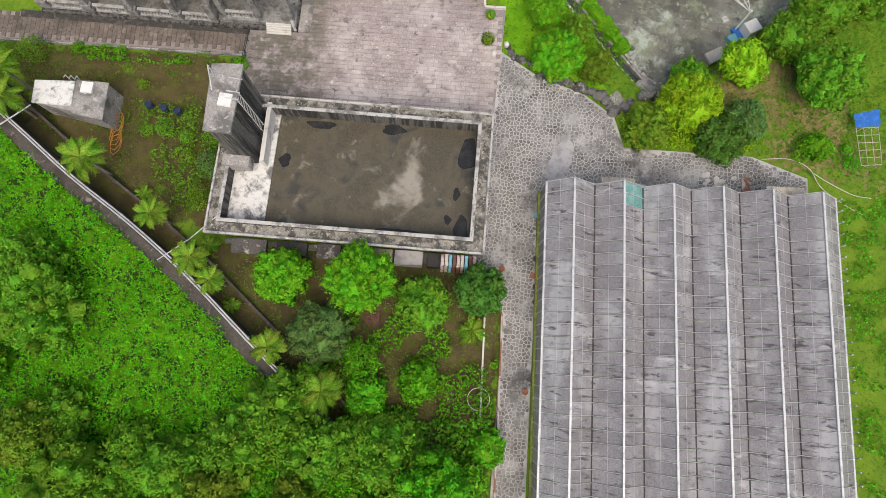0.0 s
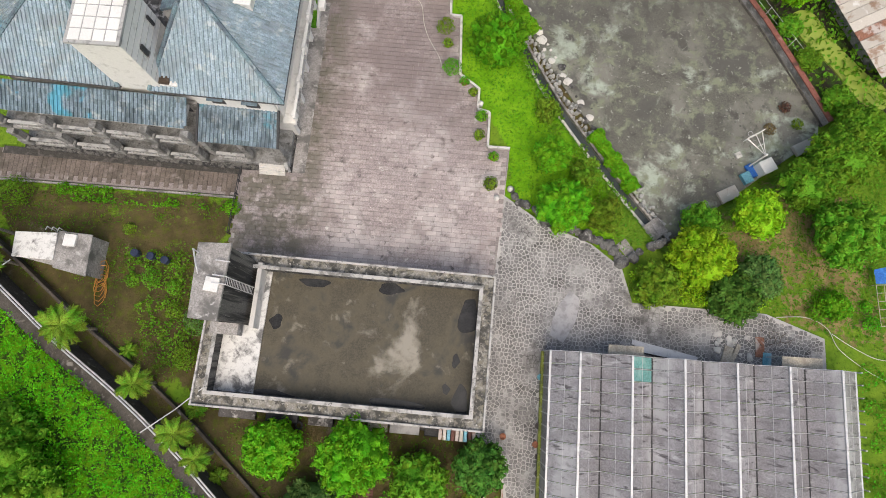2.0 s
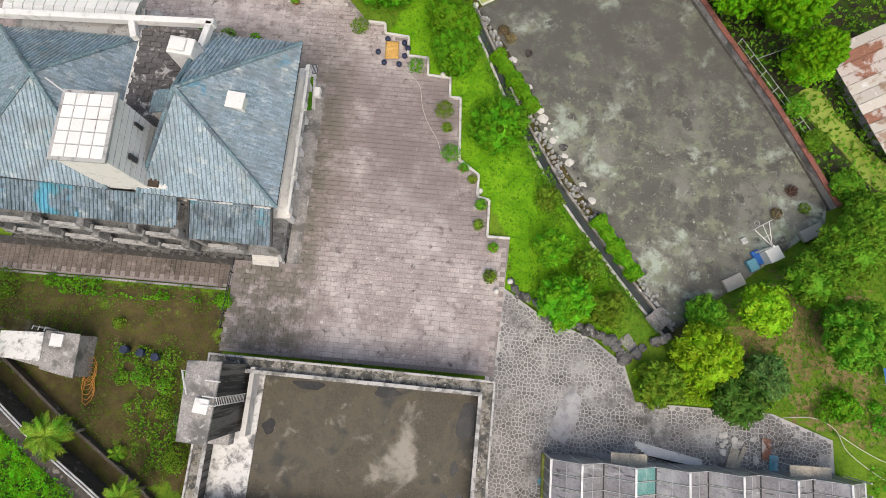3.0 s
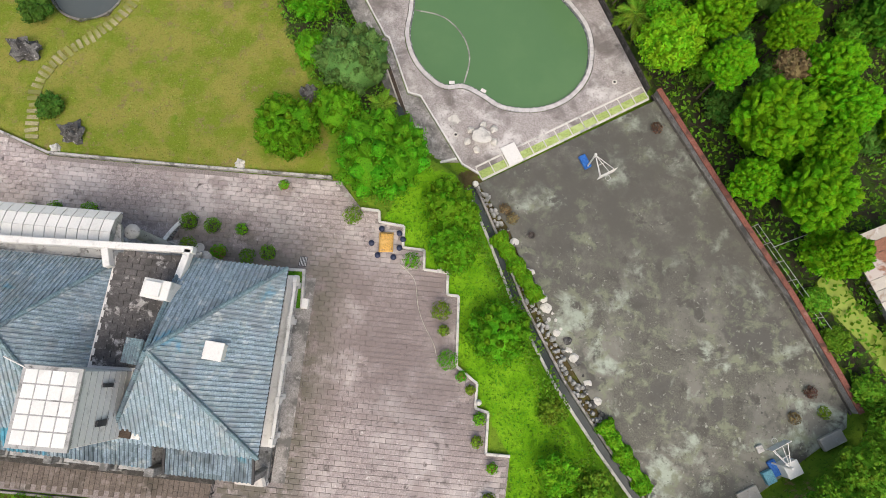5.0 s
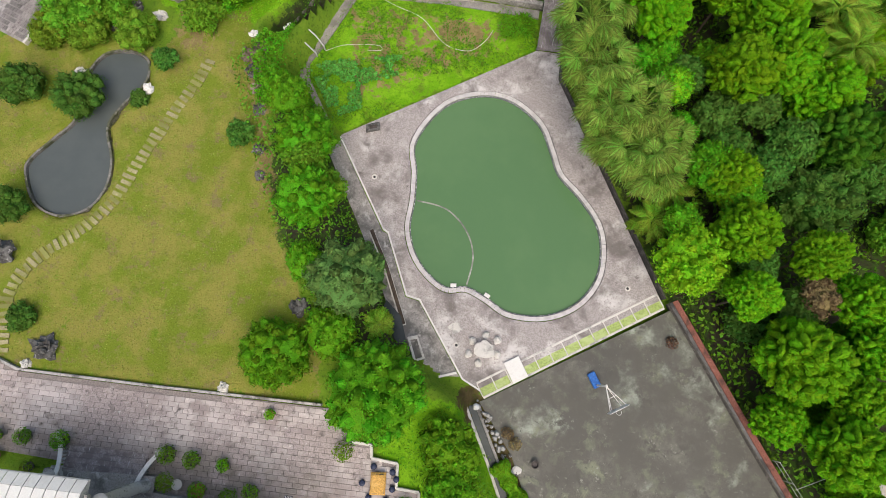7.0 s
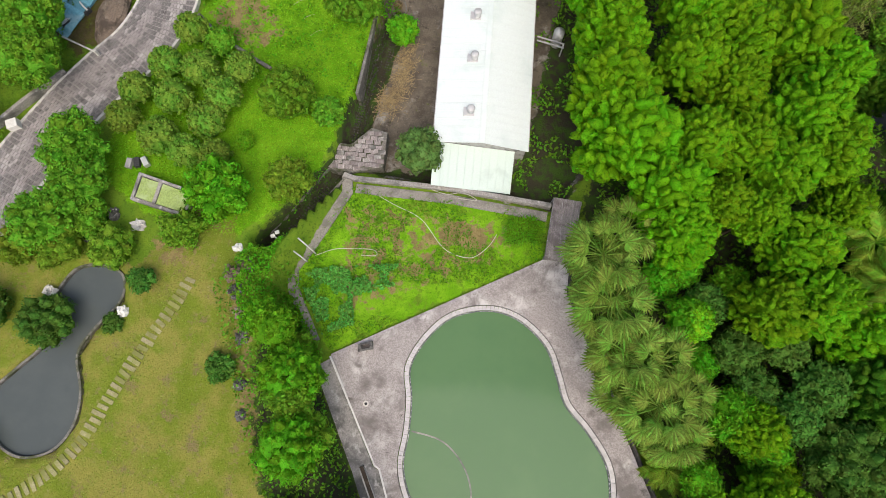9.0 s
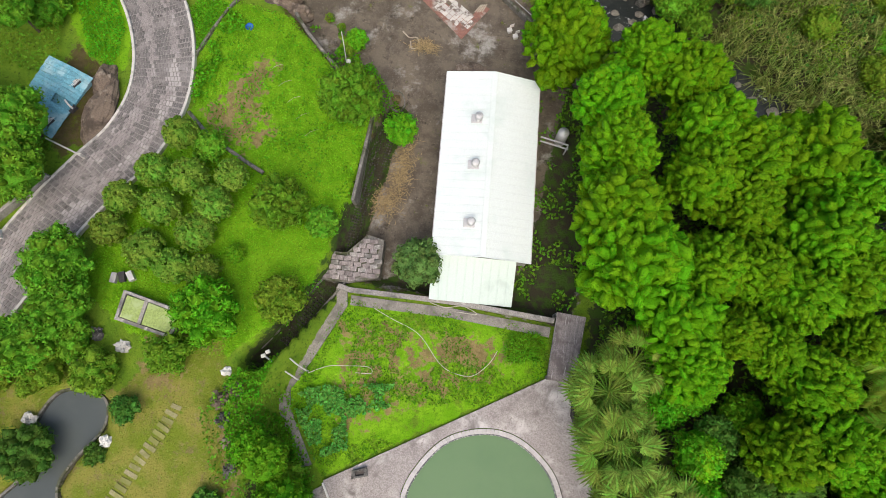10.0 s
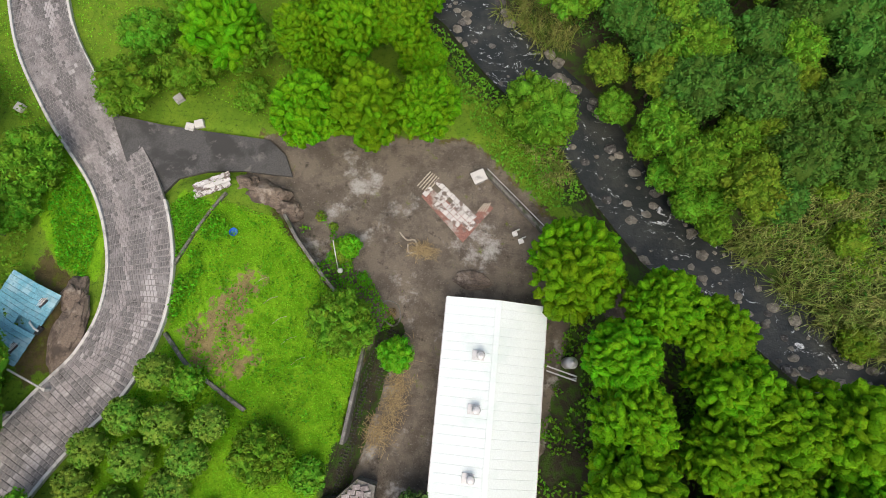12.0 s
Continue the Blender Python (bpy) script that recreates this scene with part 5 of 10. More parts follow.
    for k, (x, w, m) in enumerate(((-17.5, 3.0, DARKSLAB), (-13.8, 2.6, DARKMETAL), (-10.6, 2.0, DARKSLAB), (-8.0, 1.9, RUST), (-6.0, 1.6, WOODPALE), (-3.8, 2.4, TARP), (-1.6, 1.2, DARKMETAL))):
        part("sheet", Shape().box(x, 8.0 + 0.036 * (x + 9), 0.5, w, 1.2, 0.4 + 0.15 * (k % 3), 2.3, 0.1), m, store, bevel=0.02)
    for k in range(9):
        x = -0.9 + 0.33 * k
        m = (RUST, TINWHITE, HUTBLUE, WOODDARK)[k % 4]
        part("board", Shape().box(x, 7.7 + 0.036 * (x + 9), 0.4, 0.26, 1.0, 1.8 + 0.1 * (k % 2), 2.3, 0.25), m, store)


tank_house()

# ---- the house ----
def tile_slope(parent, corners, material, label="", name="tile_slope", du=0.33, dv=0.4):
    """Rows of curved tiles over a convex roof plane; the first two corners are the eave."""
    c = [Vector(p) for p in corners]
    u = (c[1] - c[0]).normalized()
    nrm = (c[1] - c[0]).cross(c[2] - c[0]).normalized()
    if nrm.z < 0:
        nrm = -nrm
    v = nrm.cross(u)
    if v.z < 0:
        v = -v
    flat = [((p - c[0]).dot(u), (p - c[0]).dot(v)) for p in c]
    s = Shape()
    lo, hi = min(p[0] for p in flat), max(p[0] for p in flat)
    n = len(flat)
    k = lo + du / 2
    while k < hi:
        cuts = []
        for i in range(n):
            (a, b), (p, q) = flat[i], flat[(i + 1) % n]
            if (a <= k) != (p <= k):
                cuts.append(b + (q - b) * (k - a) / (p - a))
        if len(cuts) >= 2:
            w, top = min(cuts), max(cuts)
            while w < top - 0.08:
                e = min(w + dv, top)
                P = lambda du_, dv_, h: c[0] + u * (k + du_) + v * dv_ + nrm * h
                d = du * 0.5
                s.add([P(-d, w, 0.02), P(d, w, 0.02), P(d, e, 0.0), P(-d, e, 0.0), P(-d, w, -0.01), P(d, w, -0.01)], ((0, 1, 2, 3), (4, 5, 1, 0)))
                r = du * 0.27
                s.add([P(d - r, w, -0.01), P(d - r * 0.7, w, 0.11), P(d + r * 0.7, w, 0.11), P(d + r, w, -0.01), P(d - r, e, -0.01), P(d - r * 0.7, e, 0.095), P(d + r * 0.7, e, 0.095), P(d + r, e, -0.01)],
                      ((0, 1, 5, 4), (1, 2, 6, 5), (2, 3, 7, 6), (3, 2, 1, 0)))
                w = e
        k += du
    # under-boarding
    m = len(c)
    s.add([p - nrm * 0.02 for p in c] + [p - nrm * 0.14 for p in c], [tuple(range(m)), tuple(reversed(range(m, 2 * m)))] + [(i, i + m, (i + 1) % m + m, (i + 1) % m) for i in range(m)])
    return part(name, s, material, parent, label)


def ridge(parent, a, b):
    s = Shape()
    a, b = Vector(a), Vector(b)
    n = max(2, int((b - a).length / 0.5))
    for i in range(n):
        p, q = a + (b - a) * (i / n), a + (b - a) * ((i + 0.94) / n)
        s.tube([p + Vector((0, 0, 0.12)), q + Vector((0, 0, 0.12))], 0.17, 7)
    return part("ridge_tiles", s, RIDGE, parent)


def balustrade(parent, a, b, z, h=0.85, gap=0.32, fat=0.07):
    """A stone balustrade: two rails and turned balusters between a and b."""
    a, b = Vector(a), Vector(b)
    t = part("balustrade_rail", Shape().bar((*a, z + h), (*b, z + h), 0.26, 0.14), STONEWHITE, parent)
    part("bottom_rail", Shape().bar((*a, z + 0.06), (*b, z + 0.06), 0.24, 0.12), STONEWHITE, t)
    n = max(1, int((b - a).length / gap))
    for i in range(n):
        p = a + (b - a) * ((i + 0.5) / n)
        part("baluster", Shape().lathe(p.x, p.y, [(fat, z + 0.1), (fat * 1.3, z + 0.3), (fat * 0.6, z + 0.5), (fat, z + h - 0.06)], 6), STONEWHITE, t)
    return t


def house():
    t = thing("house", "two-storey pale villa with blue-grey tiled hip roofs", "house", at=(-28, 38, 0))
    # bodies
    walls = part("wall", Shape().prism([(-39.6, 32.0), (-17.3, 32.2), (-17.6, 44.4), (-39.6, 43.6)], -0.3, 7.35), WHITE, t)
    part("attic_wall", Shape().prism([(-29.2, 31.7), (-24.4, 31.8), (-24.3, 44.6), (-29.2, 44.2)], 7.0, 8.3), WHITE, t)
    # east roof
    E, Z = (-23.2, 38.0, 12.6), 7.75
    se, ne, nw, sw = (-16.2, 31.6, Z), (-16.6, 45.1, Z), (-24.3, 44.9, Z), (-26.7, 31.4, Z)
    roof = part("roof", Shape().add([Vector(p) - Vector((0, 0, 0.3)) for p in (se, ne, nw, sw)] + [Vector(E) - Vector((0, 0, 0.3))], ((0, 1, 4), (1, 2, 4), (2, 3, 4), (3, 0, 4), (3, 2, 1, 0))), DARKMETAL, t)
    tile_slope(roof, [sw, se, E], TILE)
    tile_slope(roof, [se, ne, E], TILE)
    tile_slope(roof, [ne, nw, E], TILE)
    tile_slope(roof, [nw, sw, E], TILE)
    for p in (se, ne, sw, nw):
        ridge(roof, p, E)
    sky_box = part("skylight", Shape().box(-19.7, 38.5, 8.8, 1.15, 1.05, 1.75, -2), WHITE, t, "white box skylight", bevel=0.04)
    part("cap", Shape().box(-19.7, 38.5, 10.55, 1.35, 1.25, 0.14, -2), WHITE, sky_box, bevel=0.03)
    # west roof
    W = (-33.4, 37.9, 12.5)
    wse, wne, wnw, wsw = (-29.0, 31.3, Z + 0.2), (-29.3, 43.8, Z + 0.2), (-40.6, 43.4, Z), (-40.6, 31.3, Z)
    roof = part("roof", Shape().add([Vector(p) - Vector((0, 0, 0.3)) for p in (wse, wne, wnw, wsw)] + [Vector(W) - Vector((0, 0, 0.3))], ((0, 1, 4), (1, 2, 4), (2, 3, 4), (3, 0, 4), (3, 2, 1, 0))), DARKMETAL, t)
    tile_slope(roof, [wsw, wse, W], TILE)
    tile_slope(roof, [wse, wne, W], TILE)
    tile_slope(roof, [wne, wnw, W], TILE)
    tile_slope(roof, [wnw, wsw, W], TILE)
    for p in (wse, wne, wnw, wsw):
        ridge(roof, p, W)
    # roof terrace between the roofs, laid with dark slabs
    terrace = part("roof_terrace", Shape().prism([(-28.9, 36.3), (-24.9, 36.6), (-24.4, 44.9), (-29.0, 44.5)], 8.1, 8.36), DARKSLAB, t)
    me = Shape().box(0, 0, 0, 0.86, 0.42, 0.07).mesh("slab")
    me.materials.append(DARKSLAB)
    for r in range(18):
        for k in range(6):
            x, y = -28.6 + 0.9 * k + 0.45 * (r % 2) - 0.02 * r * 0, 36.8 + 0.455 * r
            if x < -28.6 + 4.2 and x < -25.0 + 0.06 * r:
                ob = part("slab", me, None, terrace)
                ob.location, ob.rotation_euler = (x, y, 8.345 + rng.uniform(0, 0.012)), (0, 0, radians(rng.uniform(-2, 2) + 3))
    part("planter_strip", Shape().prism([(-25.9, 31.8), (-25.0, 31.8), (-24.9, 36.4), (-25.8, 36.4)], 8.0, 8.5), SOIL, t, "mossy gutter strip beside the white tower")
    gab = thing("gable_finial", "small tiled dormer beside the roof apex", "dormer", at=(-24.6, 37.6, 8.3))
    for k in range(6):
        part("tile_ridge", Shape().tube([(-25.8 + 0.25 * k, 36.9, 10.2 + 0.12 * k), (-25.8 + 0.25 * k, 38.6, 10.2 + 0.12 * k)], 0.16, 6), RIDGE, gab)
    part("base", Shape().box(-25.1, 37.7, 8.3, 1.6, 1.5, 1.9), STONEWHITE, gab)
    # white light tower with a grid of milky panels
    tower = part("light_tower", Shape().prism([(-29.25, 31.5), (-25.75, 31.7), (-26.0, 36.3), (-29.4, 36.1)], 7.5, 14.1), WHITE, t, "square white tiled light tower", bevel=0.04)
    part("rim", Shape().prism([(-29.4, 31.35), (-25.6, 31.55), (-25.85, 36.45), (-29.55, 36.25)], 14.1, 14.3), STONEWHITE, tower)
    q = [(-29.2, 31.55), (-25.8, 31.75), (-26.02, 36.25), (-29.35, 36.05)]
    for i in range(4):
        for j in range(5):
            p = [quad_at(q, (i + a) / 4, (j + b) / 5) for a, b in ((0.05, 0.05), (0.95, 0.05), (0.95, 0.95), (0.05, 0.95))]
            part("panel", Shape().prism(p, 14.28, 14.34), POLYCARB, tower)
    for k in range(1, 9):
        part("tile_joint", Shape().bar((-25.72, 31.75, 8.3 + 0.7 * k), (-25.96, 36.3, 8.3 + 0.7 * k), 0.03, 0.03), STONEWHITE, tower)
    for x, y, w in ((-25.72, 33.0, 0.4), (-25.85, 35.4, 0.25)):
        win = part("window", Shape().box(x, y, 10.6, 0.12, w, 1.1, 3), DARKMETAL, tower)
        part("window_frame", Shape().box(x + 0.03, y, 10.5, 0.1, w + 0.14, 0.1, 3), STONEWHITE, win)
    part("mast", Shape().tube([(-29.3, 36.0, 14.2), (-30.4, 36.6, 15.0)], 0.05, 6), GALV, tower)
    # box chimney by the terrace
    ch = part("chimney", Shape().box(-24.35, 42.05, 8.2, 1.9, 1.35, 2.8, -3), WHITE, t, "white box chimney", bevel=0.04)
    part("chimney_cap", Shape().box(-24.5, 42.05, 11.0, 1.15, 1.0, 0.22, -3), WHITE, ch, bevel=0.03)
    # white parapet beams on the north side
    for a, b in (((-41, 44.0), (-23.3, 45.35)), ((-23.65, 45.35), (-24.0, 42.9)), ((-29.7, 44.6), (-29.2, 43.3))):
        part("parapet_beam", Shape().bar((*a, 8.75), (*b, 8.75), 0.5, 0.7), WHITE, t, bevel=0.04)
    part("portico_slab", Shape().prism([(-40, 43.5), (-29.2, 44.1), (-23.6, 44.6), (-23.4, 45.5), (-29.5, 45.1), (-30.0, 46.8), (-40, 46.2)], 6.9, 7.3), STONEWHITE, t)
    # lower south roof
    skirt = part("pent_roof", Shape().prism([(-40.6, 29.3), (-24.7, 29.5), (-24.6, 31.6), (-40.6, 31.4)], 5.2, 5.35), STONEWHITE, t)
    tile_slope(skirt, [(-40.6, 29.2, 5.5), (-24.6, 29.45, 5.5), (-24.6, 31.7, 6.5), (-40.6, 31.4, 6.5)], TILEBLUE)
    tile_slope(skirt, [(-23.9, 28.95, 4.2), (-17.2, 29.15, 4.2), (-17.4, 32.1, 5.1), (-24.0, 31.9, 5.1)], TILEBLUE)
    part("roof_edge", Shape().bar((-23.95, 28.9, 4.2), (-24.05, 31.9, 5.15), 0.18, 0.2), DARKMETAL, skirt)
    part("roof_edge", Shape().bar((-17.15, 29.1, 4.2), (-17.35, 32.1, 5.15), 0.18, 0.2), DARKMETAL, skirt)
    # south balconies
    for z, y0 in ((3.3, 28.75), (0.35, 28.35)):
        part("balcony_slab", Shape().prism([(-41, y0 - 0.25), (-24.4, y0 + 0.15), (-24.4, 32.0), (-41, 32.0)], z - 0.35 if z > 1 else -0.3, z), FACADE, t, bevel=0.04)
        for k in range(4):
            xa, xb = -40.6 + 4.2 * k, -40.6 + 4.2 * (k + 1)
            part("pier", Shape().box(xa, y0 + 0.1 + 0.018 * (xa + 40), z, 0.62, 0.62, 1.95 if z > 1 else 2.6), FACADE, t, bevel=0.04)
            part("pedestal", Shape().box(xa, y0 - 0.05 + 0.018 * (xa + 40), z, 1.0, 0.55, 0.95), FACADE, t, bevel=0.04)
            balustrade(t, (xa + 0.6, y0 + 0.018 * (xa + 40)), (xb - 0.6, y0 + 0.018 * (xb + 40)), z, 0.8, 0.3)
        part("pier", Shape().box(-24.6, y0 + 0.35, z, 0.7, 0.62, 1.95 if z > 1 else 2.6), FACADE, t, bevel=0.04)
    part("back_wall", Shape().box(-32.3, 31.85, 0.3, 16.4, 0.2, 5.0), CONCRETE, t)
    for k in range(5):
        for z in (0.5, 3.4):
            w = part("window", Shape().box(-38.6 + 3.2 * k, 31.72, z + 0.3, 1.6, 0.1, 1.7), DARKMETAL, t, "dark window in the shaded balcony wall")
            part("window_frame", Shape().bar((-38.6 + 3.2 * k, 31.66, z + 0.3), (-38.6 + 3.2 * k, 31.66, z + 2.0), 0.07, 0.05, (0, 1, 0)), WHITE, w)
    part("plinth", Shape().prism([(-41, 27.7), (-24, 28.1), (-16.9, 28.5), (-17.0, 32), (-41, 32)], -0.3, 0.3), TANKWALL, t)
    part("gutter", Shape().bar((-43, 27.4, 0.05), (-21.4, 28.1, 0.05), 0.7, 0.1), DARKSTONE, t, "dark damp gutter")
    # south-east porch
    part("porch_floor", Shape().prism([(-24.2, 28.6), (-17.0, 28.9), (-17.2, 32.2), (-24.2, 32.0)], 0.0, 0.75), FACADE, t, bevel=0.03)
    for x in (-23.7, -20.5, -17.4):
        part("porch_pier", Shape().box(x, 29.25 + 0.03 * (x + 24), 0.7, 0.55, 0.55, 3.4), FACADE, t, bevel=0.04)
    balustrade(t, (-23.3, 29.0), (-20.8, 29.1), 0.75, 0.8, 0.3)
    for k in range(5):
        part("porch_step", Shape().box(-18.6, 28.85 - 0.16 * k, 0.0, 2.3, 0.32, 0.7 - 0.14 * k, 2), PALE, t)
    balustrade(t, (-17.3, 29.0), (-17.0, 28.4), 0.3, 0.8, 0.3)
    part("upper_wall", Shape().box(-20.7, 32.05, 4.6, 6.6, 0.25, 2.8, 1), WHITE, t)
    for x in (-22.0, -19.2):
        w = part("window", Shape().box(x, 31.9, 5.7, 1.1, 0.12, 1.0, 1), DARKMETAL, t)
        part("awning", Shape().box(x, 31.75, 6.75, 1.3, 0.4, 0.08, 1), TILEBLUE, w)
    # east gallery
    part("apron", Shape().prism([(-18.2, 28.4), (-15.75, 28.6), (-16.2, 45.6), (-18.4, 45.3)], -0.3, 0.075), CONCRETE, t, "weathered concrete apron")
    g = part("east_gallery", Shape().prism([(-17.4, 31.7), (-16.25, 31.8), (-16.8, 45.2), (-17.8, 45.1)], 3.2, 3.55), WHITE, t, bevel=0.04)
    part("gallery_rail", Shape().bar((-16.25, 31.9, 4.4), (-16.8, 45.1, 4.4), 0.26, 0.16), WHITE, g, bevel=0.03)
    for k in range(5):
        y = 32.3 + 3.1 * k
        x = -16.3 - 0.041 * (y - 32)
        part("gallery_pier", Shape().box(x, y, 3.5, 0.34, 0.5, 1.1), WHITE, g, bevel=0.03)
        part("gallery_column", Shape().box(x - 0.7, y, -0.2, 0.4, 0.5, 3.5), WHITE, g, bevel=0.03)
        if k < 4:
            balustrade(g, (x, y + 0.4), (x - 0.12, y + 2.7), 3.5, 0.8, 0.36)
            w = part("window", Shape().box(-17.45 - 0.02 * (y - 32), y + 1.5, 4.4, 0.12, 1.3, 1.6), DARKMETAL, t, "dark window on the east front")
            part("window_frame", Shape().box(-17.36 - 0.02 * (y - 32), y + 1.5, 4.32, 0.1, 1.45, 0.1), STONEWHITE, w)
    part("down_pipe_box", Shape().box(-15.85, 43.0, 3.3, 0.5, 0.8, 0.6), WHITE, g, bevel=0.03)
    # north entrance: round columns, canopy of milky panels, stairs
    for x, y in ((-29.2, 46.4), (-29.1, 44.2), (-23.3, 45.1), (-36.4, 46.0)):
        c = part("column", Shape().lathe(x, y, [(0.62, 0.2), (0.62, 0.75), (0.48, 0.85), (0.45, 3.5), (0.42, 6.5), (0.55, 6.7), (0.6, 6.95)], 18), STONEWHITE, t, "round stone column", smooth=True)
        part("column_base", Shape().box(x, y, 0.1, 1.35, 1.35, 0.5, 3), STONEWHITE, c, bevel=0.04)
    can = part("canopy", Shape().bar((-41, 47.2, 7.05), (-30.2, 47.7, 7.05), 0.12, 0.14), GALV, t, "milky panelled entrance canopy")
    for i in range(13):
        for j, (y0, z0, y1, z1) in enumerate(((44.75, 7.75, 45.7, 7.95), (45.72, 7.95, 46.7, 7.75), (46.72, 7.74, 47.45, 7.2))):
            x0, x1 = -41 + 0.83 * i + 0.03, -41 + 0.83 * (i + 1) - 0.03
            d0, d1 = 0.045 * (x0 + 36), 0.045 * (x1 + 36)
            pts = [(x0, y0 + d0, z0), (x1, y0 + d1, z0), (x1, y1 + d1, z1), (x0, y1 + d0, z1)]
            pts += [(x, y, z - 0.05) for x, y, z in pts]
            part("panel", Shape().add(pts, ((0, 1, 2, 3), (7, 6, 5, 4), (0, 4, 5, 1), (1, 5, 6, 2), (2, 6, 7, 3), (3, 7, 4, 0))), POLYCARB, can)
    part("end_panel", Shape().add([(-30.2, 45.0, 7.7), (-30.2, 46.0, 7.95), (-30.2, 47.0, 7.75), (-30.2, 47.7, 7.2), (-30.2, 47.5, 6.9), (-30.2, 45.0, 6.9)], ((0, 1, 2, 3, 4, 5),)), STONEWHITE, can)
    part("entrance_floor", Shape().prism([(-37.5, 43.5), (-22.8, 44.4), (-22.7, 45.9), (-28.3, 46.0), (-28.4, 47.2), (-37.5, 46.4)], -0.2, 0.75), CONCRETE, t, bevel=0.03)
    for k in range(5):
        part("entrance_step", Shape().box(-33.0, 46.6 + 0.42 * k, -0.1, 6.2 + 0.12 * k, 0.44, 0.75 - 0.14 * k, 3), DECKWOOD, t, "purple-grey stone stair")
    for sx, ax in ((-1, -36.1), (1, -29.6)):
        arc_pts = [(ax + sx * (0.9 * (k / 6) ** 2), 46.2 + 0.45 * k) for k in range(7)]
        rail = part("stair_balustrade", Shape().wall(arc_pts, 0.34, lambda x, y: 1.3 - 0.28 * (y - 46.2), lambda x, y: 1.46 - 0.28 * (y - 46.2)), WHITE, t, "curved white stair balustrade", bevel=0.03)
        for k, (x, y, a) in enumerate(walk_line(arc_pts, 0.28)):
            part("baluster", Shape().lathe(x, y, [(0.07, -0.05), (0.1, 0.4), (0.06, 0.8), (0.08, 1.32 - 0.28 * (y - 46.2))], 6), STONEWHITE, rail)
        part("end_post", Shape().box(ax + sx * 0.95, 49.0, -0.05, 0.55, 0.55, 0.85, 20 * sx), STONEWHITE, rail, bevel=0.04)
    part("back_corner_wall", Shape().prism([(-29.0, 43.9), (-22.9, 44.5), (-22.9, 44.9), (-29.0, 44.3)], 0, 6.9), WHITE, t)
    # green bed in the corner
    bed = thing("planter_bed", "walled bed of bright green moss grass beside the house corner", "planter", at=(-20, 44.2, 0))
    part("kerb", Shape().wall([(-22.6, 45.6), (-17.3, 46.1), (-16.9, 42.8)], 0.25, -0.1, 0.5), PALE, bed, bevel=0.03)
    part("grass", Shape().prism([(-22.6, 42.4), (-17.1, 42.8), (-17.4, 46.0), (-22.6, 45.5)], -0.2, 0.35), GRASS, bed, "bright green moss")


house()

# ---- plants ----
def leaf_mesh(name, centres, normals, length, width, droop=0.0, fold=0.0, seed=0):
    """Leaves as folded blades of two faces at the given places, each turned by its normal."""
    g = np.random.default_rng(seed)
    n = len(centres)
    nz = normals / np.maximum(np.linalg.norm(normals, axis=1, keepdims=True), 1e-6)
    ref = g.normal(size=(n, 3))
    a = np.cross(nz, ref)
    a /= np.maximum(np.linalg.norm(a, axis=1, keepdims=True), 1e-6)
    b = np.cross(nz, a)
    ln = (length * g.uniform(0.7, 1.3, n))[:, None]
    wd = (width * g.uniform(0.7, 1.3, n))[:, None]
    base, tip = centres - a * ln / 2, centres + a * ln / 2 - nz * ln * droop
    mid = centres + nz * wd * fold
    left, right = centres + b * wd / 2, centres - b * wd / 2
    v = np.stack([base, right, tip, left], 1).reshape(-1, 3)
    k = np.arange(n)[:, None] * 4
    f = k + np.array([[0, 1, 2, 3]])
    return v, f


def link_mesh(name, pieces, materials):
    """One mesh of several vertex and face arrays, each with its own material."""
    me = bpy.data.meshes.new(name)
    verts = np.concatenate([p[0] for p in pieces])
    faces, mats, k = [], [], 0
    for i, (v, f) in enumerate(pieces):
        faces += (f + k).tolist()
        mats += [i] * len(f)
        k += len(v)
    me.from_pydata(verts.tolist(), [], faces)
    for m in materials:
        me.materials.append(m)
    me.polygons.foreach_set("material_index", mats)
    me.polygons.foreach_set("use_smooth", [True] * len(mats))
    return me


def ball(centre, radius, squash=1.0, rows=5, cols=8, rough=0.15, seed=0):
    """A lumpy closed body as vertex and quad arrays."""
    g = np.random.default_rng(seed)
    v = []
    for i in range(rows + 1):
        th = math.pi * (0.04 + 0.92 * i / rows)
        for j in range(cols):
            ph = 2 * math.pi * (j + 0.5 * (i % 2)) / cols
            r = radius * (1 + g.uniform(-rough, rough))
            v.append((centre[0] + r * math.sin(th) * math.cos(ph), centre[1] + r * math.sin(th) * math.sin(ph), centre[2] + r * squash * math.cos(th)))
    f = [(i * cols + j, (i + 1) * cols + j, (i + 1) * cols + (j + 1) % cols, i * cols + (j + 1) % cols) for i in range(rows) for j in range(cols)]
    return np.array(v), np.array(f)


LOBES = {"puff": (84, 0.19, 1.5), "round": (56, 0.22, 1.1), "airy": (26, 0.34, 1.0), "ball": (170, 0.085, 1.0), "dense": (72, 0.195, 1.2)}


